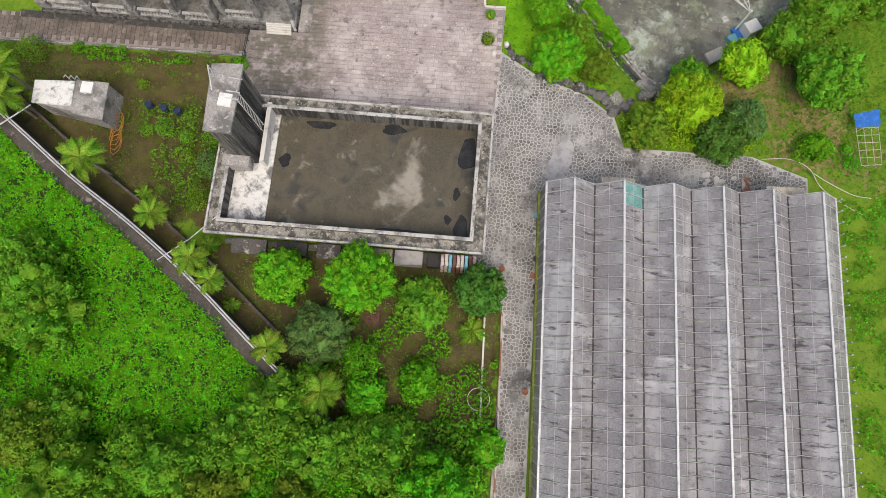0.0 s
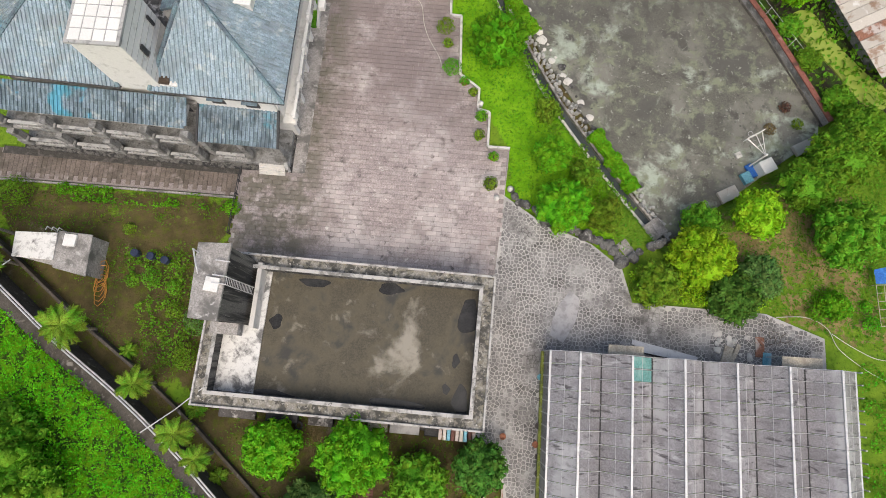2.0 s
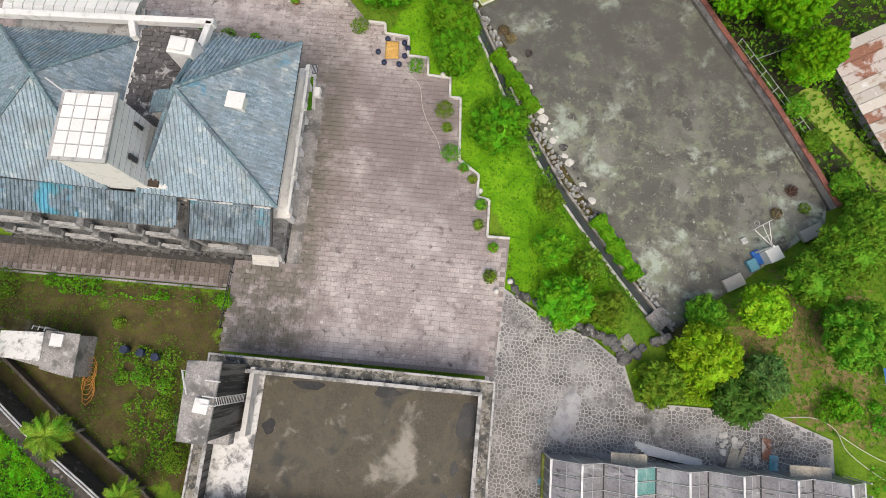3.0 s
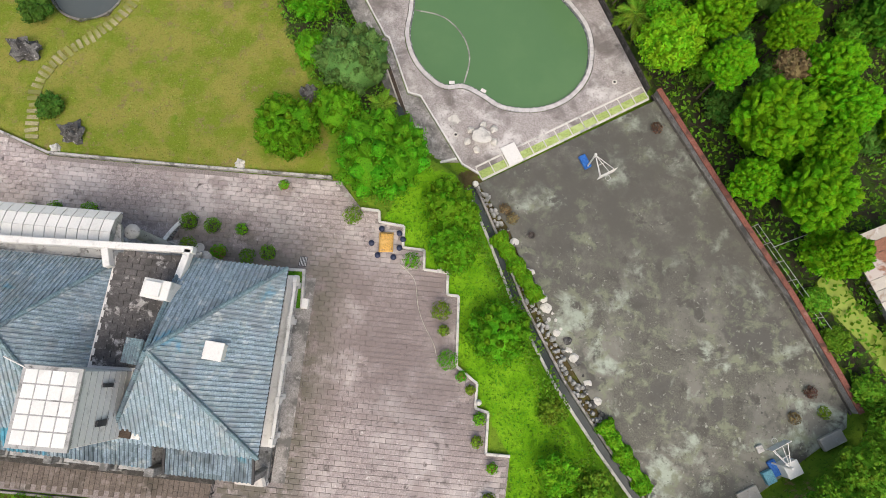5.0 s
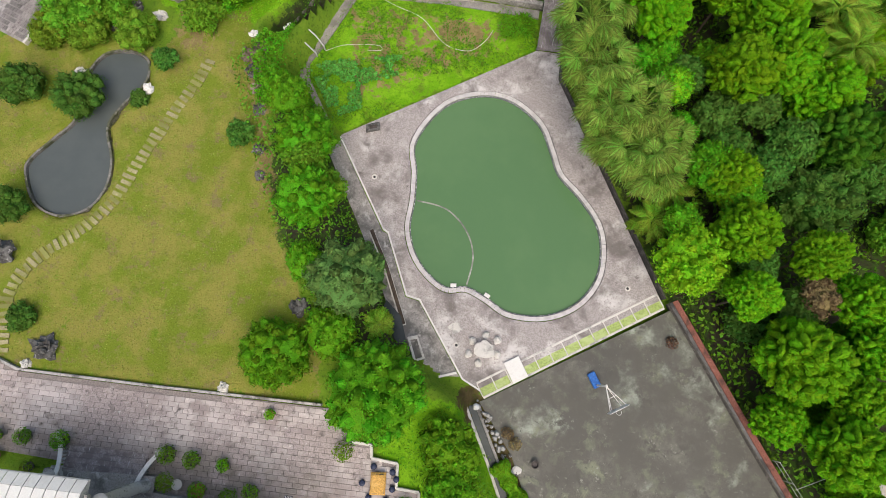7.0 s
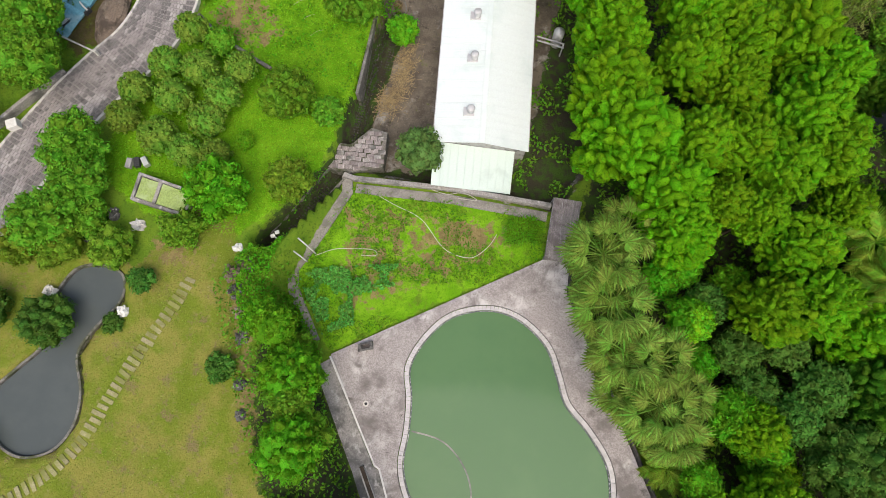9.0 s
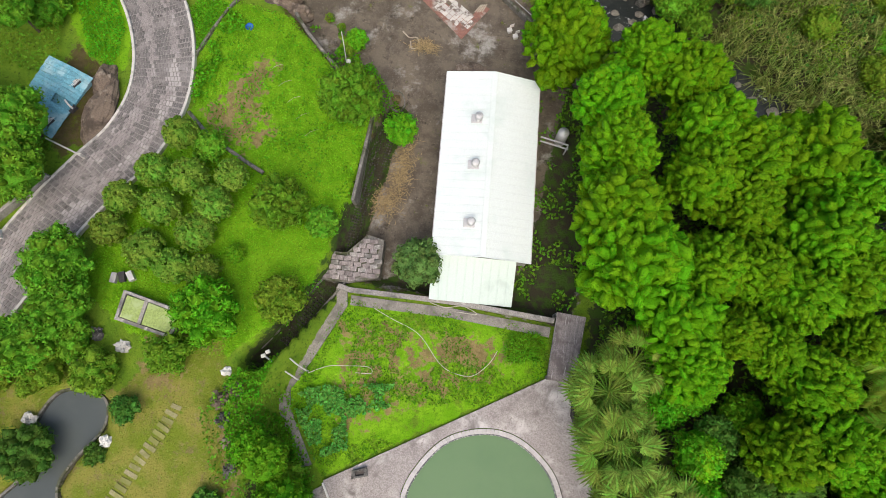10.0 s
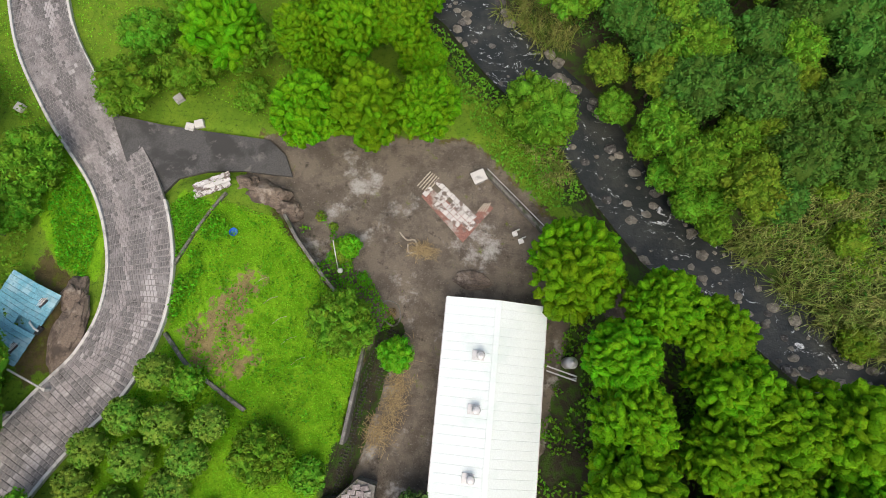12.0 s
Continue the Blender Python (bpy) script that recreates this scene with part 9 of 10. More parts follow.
basket(6.9, 60.1, 214, "white basketball stand with a blue base on the court")
basket(25.0, 35.4, 34, "white basketball stand among boxes at the court's end")
fridge = thing("white_cabinet", "white metal cabinet lying at the court's end", "cabinet", at=(26.2, 35.2, -2.88))
part("body", Shape().box(26.2, 35.2, -2.88, 1.3, 1.2, 1.4, 32), WHITE, fridge, bevel=0.04)
part("lid", Shape().box(26.2, 35.2, -1.48, 1.36, 1.26, 0.08, 32), POLYCARB, fridge, bevel=0.02)
for x, y, sx, sy, h, m, lb in ((24.8, 34.2, 0.9, 1.1, 0.5, HUTBLUE, "faded blue crate beside the white cabinet"), (30.2, 38.0, 2.2, 1.1, 0.45, TINWHITE, "weathered pale sheet leaning by the hedge"), (23.2, 32.4, 1.9, 1.2, 0.35, TINWHITE, "pale folded sheet at the court's edge"), (24.0, 36.4, 0.6, 0.6, 0.3, PALE, "small pale crate on the court")):
    solid("crate", Shape().box(x, y, -2.88, sx, sy, h, 32), m, lb, "crate", "clutter at the court", bevel=0.04)
solid("drain_pot", Shape().lathe(2.3, 52.6, [(0.2, -2.9), (0.33, -2.5), (0.36, -2.46), (0.3, -2.46), (0.22, -2.7)], 14), DARKPOT, "round dark pot standing on the court", "flower pot")
solid("lamp_ball", Shape().lathe(-3.5, 56.6, [(0.08, -2.9), (0.08, -2.0), (0.25, -1.95), (0.3, -1.75), (0.22, -1.55), (0.05, -1.48)], 12), WHITE, "white globe lamp on a short post by the court", "lamp", smooth=True)
for x, y, m in ((13.2, 64.9, LEAF_RED), (28.3, 41.8, LEAF_RED), (29.5, 40.2, LEAF_OLIVE), (0.4, 54.0, LEAF_BROWN), (-0.4, 54.8, LEAF_BROWN), (26.9, 39.4, LEAF_BROWN)):
    pot_plant(x, y, -2.9, 0.6, 0.3, m, None, "scrubby dry weed growing from the court's edge", "court weeds", "weed")
for k in range(40):
    u = rng.uniform(0, 1)
    x, y = -1.0 + 11.5 * u + rng.uniform(-0.4, 0.4), 53.4 - 16.8 * u + rng.uniform(-0.3, 0.3)
    rock(x + 0.4, y, rng.uniform(0.15, 0.45), "rough pale stone beside the drain", PALE if k % 3 else ROCK, 400 + k, 0.5, "stone", "stones along the drain", -2.95, category="stone")

# east of the wall: tin-roofed shed, algae pond, wire fence
shed = thing("tin_shed", "long shed roofed with rusty and pale tin sheets", "shed", at=(36, 53, -3.2))
for k in range(12):
    a = Vector((30.2, 55.6)) + Vector((0.5, -0.87)) * (1.02 * k)
    d = Vector((0.87, 0.5))
    p0, p1 = a, a + d * 6.5
    q = Vector((0.5, -0.87)) * 0.98
    pts = [(p0.x, p0.y, -0.8), (p0.x + q.x, p0.y + q.y, -0.8), (p1.x + q.x, p1.y + q.y, 0.3), (p1.x, p1.y, 0.3)]
    pts += [(x, y, z - 0.05) for x, y, z in pts]
    part("roof_sheet", Shape().add(pts, ((3, 2, 1, 0), (4, 5, 6, 7), (1, 5, 4, 0), (2, 6, 5, 1), (3, 7, 6, 2), (0, 4, 7, 3))), RUST if k in (1, 2, 3, 7) else TINWHITE, shed)
part("wall", Shape().bar((33.0, 56.6, -2.1), (38.0, 47.6, -2.1), 3.2, 2.2), CONCRETE, shed)
solid("algae_pond", Shape().prism(smooth_line([(28.9, 51.9), (30.9, 52.6), (33.0, 49.8), (36.3, 46.5), (38.2, 45.0), (38.0, 43.0), (35.7, 43.5), (33.0, 46.7), (30.2, 49.3)], 4, True), -4.2, -2.85), ALGAE, "small pond covered with yellow-green algae", "water", kind="structure")
wf = thing("wire_fence", "grey wire fence with thin posts behind the court wall", "fence", at=(25, 54, -3))
for k in range(7):
    x, y = 22.6 + 1.2 * k, 56.2 - 1.55 * k
    part("post", Shape().tube([(x, y, -3.3), (x, y, -1.4)], 0.04, 6), GALV, wf)
for z in (-1.45, -2.2):
    part("wire", Shape().tube([(22.6, 56.2, z), (29.8, 46.9, z)], 0.02, 4), GALV, wf)
part("wire", Shape().tube([(24.0, 54.2, -1.45), (27.4, 56.0, -1.45)], 0.03, 4), GALV, wf)

# pool deck: stone table, stools, lids, basin
tb = thing("stone_table", "rough grey stone slab table on the pool deck", "table", at=(-3.5, 61.6, -2.78))
part("tabletop", rock_shape(-3.5, 61.6, -2.14, 0.98, 0.78, 0.13, 77, 6, 14, 0.3), PALE, tb)
part("foot", Shape().lathe(-3.5, 61.6, [(0.4, -2.8), (0.3, -2.5), (0.42, -2.2)], 10), ROCK, tb)
for k, (x, y) in enumerate(((-2.4, 62.6), (-2.2, 61.3), (-3.5, 62.9), (-4.6, 62.2), (-4.8, 61.0), (-3.8, 60.3))):
    rock(x, y, 0.34, "round rough stone stool beside the slab table", PALE, 90 + k, 0.9, "stool", "stools round the stone table", -2.78, category="stool")
solid("broken_slab", rock_shape(-6.3, 63.2, -2.77, 0.5, 0.42, 0.05, 33, 6, 16, 0.6), PALE, "whitish plaster patch lying on the deck", "slab")
for x, y in ((-16.2, 76.1), (8.8, 69.2), (-6.0, 61.6)):
    c = thing("floor_drain", "round drain ring set in the pool deck", "drain lid", "deck drains", at=(x, y, -2.78))
    part("ring", Shape().lathe(x, y, [(0.26, -2.8), (0.26, -2.72), (0.14, -2.71), (0.13, -2.79)], 14), PALE, c)
    part("plug", Shape().lathe(x, y, [(0.12, -2.8), (0.12, -2.755), (0.02, -2.75)], 10), DARKMETAL, c)
bs = thing("stone_basin", "square stone basin on the pool deck", "basin", at=(-17.1, 81.0, -2.78))
part("bowl", plate([(-17.8, 80.4), (-16.5, 80.9), (-16.7, 81.6), (-17.9, 81.1)], [(-17.5, 80.7), (-16.8, 80.95), (-16.9, 81.3), (-17.6, 81.05)], -2.8, -2.4), ROCK, bs)
part("bottom", Shape().prism([(-17.5, 80.7), (-16.8, 80.95), (-16.9, 81.3), (-17.6, 81.05)], -2.8, -2.6), DARKPOT, bs)
for x, y, a in ((-7.1, 66.95, 10), (-3.9, 66.5, -25)):
    solid("skimmer_lid", Shape().box(x, y, -2.74, 0.55, 0.32, 0.05, a), WHITE, "small white skimmer lid on the coping", "lid", bevel=0.01)
pump = thing("sluice_basin", "white-rimmed concrete sluice basin beside the walk", "basin", at=(-9.6, 60.3, -2.95))
part("rim", plate([(-10.5, 61.6), (-9.6, 61.9), (-8.6, 60.0), (-9.5, 59.5)], [(-10.2, 61.4), (-9.6, 61.6), (-8.85, 60.05), (-9.4, 59.8)], -3.2, -2.45), PALE, pump)
part("bottom", Shape().prism([(-10.2, 61.4), (-9.6, 61.6), (-8.85, 60.05), (-9.4, 59.8)], -3.2, -2.8), CONCRETE, pump)
part("channel", Shape().wall([(-11.0, 62.6), (-13.4, 67.4), (-15.5, 70.8)], 0.5, -3.3, -2.6), PALE, pump)
part("channel_bed", Shape().wall([(-11.0, 62.7), (-13.4, 67.5), (-15.5, 70.9)], 0.34, -3.3, -2.57), SOIL, pump)
solid("mud_pool", Shape().prism([(-12.9, 64.6), (-11.4, 63.4), (-10.4, 61.0), (-12.2, 60.8), (-13.4, 62.6)], -3.4, -2.4), DRAINWATER, "shallow grey settling pool behind the sluice", "water", kind="structure")
solid("walk_kerb", Shape().wall([(-20.2, 79.6), (-14.4, 71.15), (-13.95, 70.95), (-11.2, 65.35), (-9.95, 65.15), (-5.0, 58.75), (-3.3, 58.0)], 0.16, -3.0, -2.7), WHITE, "thin white kerb edging the pool deck", "kerb", kind="structure")
solid("walk_kerb", Shape().wall([(-8.6, 58.0), (-5.6, 59.2)], 0.2, -3.1, -2.7), WHITE, "thin white kerb closing the side walk", "kerb", kind="structure")
solid("deck_fence", Shape().wall([(-0.05, 91.9), (0.15, 89.0), (12.1, 68.7)], 0.16, -3.3, -2.1), DARKSTONE, "low dark wall along the palms", "wall", kind="structure")
shade = g2 = np.random.default_rng(77)

# lawn: stepping stones, rocks, pond stones
steps = thing("stepping_stones", "winding row of pale stepping stones across the lawn", "stepping stones", kind="structure")
STEPLINE = [(-44.2, 54.9), (-44.6, 57.0), (-45.0, 59.2), (-44.6, 61.2), (-43.7, 62.8), (-42.2, 64.5), (-40.0, 66.6), (-38.5, 68.9), (-37.7, 71.0), (-36.8, 73.9), (-35.8, 76.5), (-34.8, 79.2), (-33.7, 81.8), (-32.9, 84.4)]
me_step = Shape().box(0, 0, 0, 0.36, 1.1, 0.1).mesh("stepping_stone")
me_step.materials.append(STEPSTONE)
for x, y, turn in walk_line(smooth_line(STEPLINE, 6), 0.62):
    ob = part("stepping_stone", me_step, None, steps)
    ob.location, ob.rotation_euler = (x + rng.uniform(-0.06, 0.06), y, ground_at(x, y) - 0.03), (0, 0, radians(turn + rng.uniform(-7, 7)))
    ob.scale = (1, rng.uniform(0.8, 1.15), 1)
for k, (x, y, r, st, m) in enumerate(((-40.4, 55.7, 0.9, 1.2, ROCK), (-46.9, 63.1, 1.0, 1.4, ROCK), (-19.9, 62.5, 0.7, 1.0, ROCK), (-41.8, 54.1, 0.35, 1.2, PALE), (-24.8, 54.9, 0.4, 1.0, PALE), (-41.5, 68.2, 0.6, 1.1, PALE), (-38.0, 80.2, 0.5, 1.0, WHITE),
                                   (-28.6, 86.0, 0.6, 1.2, BROWNROCK), (-29.6, 85.0, 0.7, 1.0, BROWNROCK), (-28.9, 83.6, 0.6, 1.0, ROCK), (-28.0, 81.8, 0.5, 1.0, BROWNROCK), (-27.4, 79.8, 0.5, 1.0, ROCK), (-29.6, 87.4, 0.3, 1.3, WHITE), (-44.6, 80.6, 0.5, 1.0, PALE), (-38.9, 87.8, 0.5, 1.2, PALE), (-41.4, 88.4, 0.5, 1.0, ROCK), (-43.0, 86.0, 0.5, 1.0, ROCK), (-26.6, 76.0, 0.5, 1.0, ROCK), (-25.9, 73.6, 0.45, 1.0, ROCK))):
    solid("garden_rock", rock_shape(x, y, ground_at(x, y) + 0.25 * r, r * st, r, r * 0.75, 500 + k, 10, 16, 0.6), m, "weathered garden rock on the lawn", "rock", "garden rocks")

# clover-green frames by the pond
lid = thing("fish_tank", "low concrete fish tank covered with green sheets", "tank", at=(-37.3, 90.8, 0))
part("wall", plate([(-39.9, 92.5), (-34.2, 91.6), (-34.9, 89.2), (-40.0, 89.9)], [(-39.6, 92.2), (-34.5, 91.35), (-35.1, 89.5), (-39.7, 90.15)], -1.0, 0.85), CONCRETE, lid, bevel=0.02)
part("cover", Shape().prism([(-39.5, 92.1), (-37.9, 91.85), (-38.0, 89.95), (-39.6, 90.2)], 0.6, 0.8), LIDLIME, lid)
part("cover", Shape().prism([(-37.5, 91.8), (-34.6, 91.3), (-35.2, 89.6), (-37.6, 89.9)], 0.6, 0.8), LIDLIME, lid)
part("divider", Shape().bar((-37.7, 91.9, 0.82), (-37.8, 89.9, 0.82), 0.3, 0.16), CONCRETE, lid)
for k in range(3):
    solid("tool_crate", Shape().box(-41.6 + 0.7 * k, 93.4 + 0.2 * k, ground_at(-41, 93.4), 0.5, 0.9, 0.5, 20 * k), (TARP, DARKMETAL, GALV)[k], "grey crate of pipes beside the fish tank", "crate", "clutter by the fish tank")

# lamp posts in the ditch garden
for a, b, lab in (((-27.2, 89.2), (-24.2, 87.7), "grey pole with white floodlights over the ditch"), ((-25.0, 89.4), (-23.6, 88.6), "short grey pole lying over the ditch path")):
    l = thing("floodlight_pole", lab, "lamp post", "floodlight poles", at=(*b, -2.8))
    part("pole", Shape().tube([(*b, -2.9), (*b, -2.2), ((a[0] + b[0]) / 2, (a[1] + b[1]) / 2, -1.2), (*a, -1.0)], 0.07, 7), GALV, l)
    if a[0] < -26:
        for k in range(2):
            part("floodlight", Shape().box(a[0] - 0.1 + 0.3 * k, a[1] + 0.4 * k, -1.1, 0.4, 0.32, 0.22, 30), WHITE, l, "white floodlight head", bevel=0.03)

# kitchen garden hoses, footbridge and slabs over the ditch
hose([(-20.3, 95.7), (-17.4, 94.6), (-14.5, 93.6), (-12.3, 91.5), (-10.9, 90.8), (-9.1, 90.8), (-7.8, 92.1), (-7.2, 93.4)], None, HOSE, "long pale hose winding through the kitchen garden")
hose([(-23.6, 88.4), (-22.0, 89.3), (-20.6, 89.6), (-18.4, 89.9), (-18.0, 89.4), (-19.4, 89.2)], None, HOSE, "pale hose lying among the seedlings")
hose([(-14.0, 96.6), (-12.5, 96.4), (-11.0, 96.8), (-9.6, 96.3), (-11.4, 96.2)], -2.8, HOSE, "pale hose hung along the garden wall")
bridge = thing("footbridge", "plank footbridge of weathered boards from the pool deck", "footbridge", at=(-1.2, 94.8, -2.5))
BR = [(-2.5, 91.7), (-0.15, 91.8), (0.15, 97.8), (-2.4, 97.8)]
for k in range(16):
    p = [quad_at(BR, u, v) for u, v in ((k / 16 + 0.004, 0), ((k + 1) / 16 - 0.004, 0), ((k + 1) / 16 - 0.004, 1), (k / 16 + 0.004, 1))]
    part("board", Shape().prism(p, -2.52, -2.42 + 0.02 * (k % 2)), DECKWOOD, bridge)
for u in (0.02, 0.98):
    a, b = quad_at(BR, u, 0), quad_at(BR, u, 1)
    part("beam", Shape().bar((*a, -2.62), (*b, -2.62), 0.2, 0.22), CONCRETE, bridge)
    for v in (0.03, 0.97):
        x, y = quad_at(BR, u, v)
        part("pier", Shape().box(x, y, ground_at(x, y) - 0.4, 0.3, 0.3, -2.7 - ground_at(x, y) + 0.4), CONCRETE, bridge)
slabs = thing("slab_crossing", "loose pale slabs laid across the ditch", "slab crossing", at=(-22.4, 99.2, -2.6))
CROSS = [(-26.7, 97.0), (-25.7, 99.4), (-22.5, 99.7), (-20.9, 101.7), (-19.4, 101.5), (-19.2, 98.1), (-21.8, 97.1)]
for r in range(11):
    for k in range(11):
        x, y = -26.6 + 0.72 * k + 0.36 * (r % 2) + rng.uniform(-0.06, 0.06), 97.1 + 0.46 * r + 0.05 * k
        if signed(CROSS, np.array([x]), np.array([y]))[0] > 0.12:
            part("slab", Shape().box(x, y, -2.72 + rng.uniform(-0.06, 0.05) - 0.05 * (x + 23) * 0.3, 0.68, 0.43, 0.09, 12 + rng.uniform(-12, 12)), DECKWOOD if rng.uniform() < 0.75 else CONCRETE, slabs, bevel=0.015)
part("support", Shape().prism(offset(CROSS, 0.1, True), -4.9, -2.85), RETAIN, slabs)

# ditch cobbles
g3 = np.random.default_rng(21)
cob = Shape()
for x, y, turn in walk_line(smooth_line(CHANNEL[1:], 6), 0.3):
    s_, c_ = math.sin(radians(turn)), math.cos(radians(turn))
    for k in range(-3, 4):
        v = k * 0.26 + g3.uniform(-0.06, 0.06)
        px, py = x - s_ * v, y + c_ * v
        z = ground_at(px, py)
        r = g3.uniform(0.1, 0.16)
        cob.add([(px - r, py, z), (px, py - r, z), (px + r, py, z), (px, py + r, z), (px, py, z + r * 0.9)], ((0, 1, 4), (1, 2, 4), (2, 3, 4), (3, 0, 4)))
tagged(part("ditch_cobbles", cob, DARKSTONE), "dark rounded cobbles lining the ditch", "cobbles", kind="stuff")

# barn yard
straw = Shape()
for cx, cy, w, h, n in ((-19.3, 109.4, 1.0, 4.0, 620), (-20.4, 105.6, 1.3, 1.6, 340), (-19.8, 123.0, 1.4, 0.7, 260)):
    for _ in range(n):
        x, y = cx + g3.normal() * w * 0.5, cy + g3.normal() * h * 0.5
        a, z = g3.uniform(0, 6.3), ground_at(x, y) + g3.uniform(0.03, 0.5) * max(0.2, 1 - abs(x - cx) / w)
        l = g3.uniform(0.35, 0.8)
        straw.bar((x, y, z), (x + l * math.cos(a), y + l * math.sin(a), z + g3.uniform(-0.1, 0.15)), 0.028, 0.02)
tagged(part("straw_heap", straw, STRAW), "heaps of dry straw-coloured stalks in the barn yard", "straw", kind="stuff")
redpad = solid("red_slab", Shape().prism([(-20.9, 128.4), (-16.0, 124.6), (-13.7, 128.6), (-14.6, 129.0), (-15.6, 127.0), (-20.2, 129.4)], -5.0, -4.72), REDSTAIN, "red-stained concrete floor remnant in the yard", "slab", kind="structure")
ruin = thing("tile_floor_remnant", "broken white tiled floor beside the red slab", "floor remnant", at=(-17.6, 128, -4.75))
u0 = Vector((0.83, -0.55))
v0 = Vector((0.55, 0.83))
for i in range(11):
    for j in range(4):
        if g3.uniform() < 0.85:
            p = Vector((-20.4, 128.9)) + u0 * (0.55 * i) + v0 * (0.55 * j - 0.2)
            part("tile", Shape().box(p.x, p.y, -4.76 + g3.uniform(0, 0.03), 0.5, 0.5, 0.06, -33.5 + g3.uniform(-3, 3)), CHECKER, ruin)
for k in range(5):
    part("plank", Shape().box(-21.0 + 0.25 * k, 130.2 - 0.12 * k, -4.75, 0.12, 2.0, 0.06, -30 + k), WOODPALE, ruin)
for k in range(4):
    part("plank", Shape().box(-14.9 + 0.22 * k, 128.4 + 0.05 * k, -4.7, 0.12, 1.1, 0.06, -28 + 3 * k), WOODPALE, ruin)
shr = thing("yard_shrine", "small pale-roofed stone shrine by the bank wall", "shrine", at=(-15.7, 131.2, -4.8))
part("body", Shape().box(-15.7, 131.2, -4.9, 0.9, 0.9, 1.1, 35), STONEWHITE, shr)
part("roof", Shape().box(-15.7, 131.2, -3.8, 1.4, 1.2, 0.12, 35), PALE, shr, bevel=0.03)
solid("bank_wall", Shape().wall([(-15.2, 132.0), (-8.6, 127.2)], 0.3, -5.4, -4.1), RETAIN, "low stone parapet above the stream", "wall", kind="structure", bevel=0.03)
solid("handrail", Shape().tube([(-15.0, 132.1, -3.7), (-8.6, 127.5, -3.7)], 0.04, 6), GALV, "thin rail above the stream wall", "rail")
cart = thing("chair_pair", "pair of white plastic chairs beside the tree", "chair", at=(-10.8, 126.0, -4.8))
for k in range(2):
    part("seat", Shape().box(-11.2 + 0.7 * k, 126.4 - 0.6 * k, -4.45, 0.5, 0.5, 0.06, 30), WHITE, cart, bevel=0.03)
    part("backrest", Shape().box(-11.05 + 0.7 * k, 126.7 - 0.6 * k, -4.4, 0.5, 0.06, 0.5, 30), WHITE, cart, bevel=0.02)
    part("leg_frame", Shape().box(-11.2 + 0.7 * k, 126.4 - 0.6 * k, -4.85, 0.42, 0.42, 0.4, 30), WHITE, cart)
for x, y, z, rx, ry, rz, seed, lb in ((-48.9, 108.6, -2.3, 1.5, 3.6, 1.1, 601, "brown weathered rock outcrop beside the road"), (-49.6, 112.2, -2.5, 1.1, 1.6, 1.0, 602, "brown weathered rock outcrop beside the road"), (-35.9, 125.2, -4.6, 2.6, 1.5, 1.4, 603, "dark brown rock ledge at the yard's edge"), (-33.4, 124.3, -4.8, 1.6, 1.1, 1.1, 604, "dark brown rock ledge at the yard's edge"), (-37.7, 126.0, -4.5, 1.3, 1.0, 1.2, 605, "dark brown rock ledge at the yard's edge"), (-14.4, 121.2, -4.9, 1.9, 0.9, 0.7, 606, "flat brown rock before the barn")):
    v, f = ball((0, 0, 0), 1.0, 1.0, 16, 26, 0.015, seed)
    k = np.array([0.34 * noise.noise((p[0] * 1.4 + seed, p[1] * 1.4, p[2] * 1.4)) + 0.16 * noise.noise((p[0] * 3.6, p[1] * 3.6 + seed, p[2] * 3.6)) for p in v])[:, None]
    crag = Shape()
    crag.v, crag.f = [tuple(p) for p in v * (1 + k) * np.array([rx, ry, rz]) + np.array([x, y, z])], [tuple(q) for q in f] + [tuple(reversed(range(26))), tuple(range(len(v) - 26, len(v)))]
    solid("rock_outcrop", crag, BROWNROCK, lb, "rock", "brown outcrops")
hose([(-22.2, 124.4), (-21.4, 123.8), (-20.6, 123.9), (-20.2, 123.0), (-20.9, 122.6), (-21.2, 123.4)], None, WOODPALE, "curled pale root in the yard", 0.08, "root")
ring = smooth_line([(-22.0, 117.6), (-20.9, 117.4), (-20.4, 116.2), (-20.9, 115.4), (-21.8, 115.8), (-22.6, 116.8)], 5, True)
solid("planting_ring", Shape().wall(ring + ring[:1], 0.12, -5.0, -4.7), RETAIN, "thin ring edging round a yard plant", "edging", kind="structure")
for x, y, r, m in ((-26.8, 122.0, 0.9, LEAF_WEED), (-28.0, 120.8, 0.6, LEAF_WEED), (-24.6, 119.2, 0.7, LEAF_WEED), (-21.3, 116.6, 0.5, LEAF_BROWN), (-30.0, 124.4, 0.6, LEAF_OLIVE), (-28.6, 123.6, 0.5, LEAF_OLIVE)):
    pot_plant(x, y, ground_at(x, y), r, 0.45 * r, m, None, "leafy green shrub at the yard's edge", "yard shrubs", "shrub")
lamp = thing("yard_lamp", "thin white yard lamp leaning over the plants", "lamp post", at=(-27.4, 121.0, -4.6))
part("post", Shape().tube([(-27.2, 119.6, -4.7), (-27.4, 120.6, -3.0), (-27.9, 121.9, -2.6)], 0.05, 6), GALV, lamp)
for x, y in ((-26.8, 119.4), (-26.4, 121.9)):
    part("globe", Shape().lathe(x, y, [(0.05, -4.6), (0.05, -3.9), (0.22, -3.85), (0.26, -3.65), (0.15, -3.5)], 10), WHITE, lamp, "white globe", smooth=True)
me_ps = Shape().box(0, 0, 0, 0.62, 0.45, 0.12).mesh("paving_slab")
me_ps.materials.append(CHECKER)
pile = thing("slab_pile", "fan of loose whitish slabs at the asphalt edge", "slab pile", at=(-40.8, 124.9, -3.5))
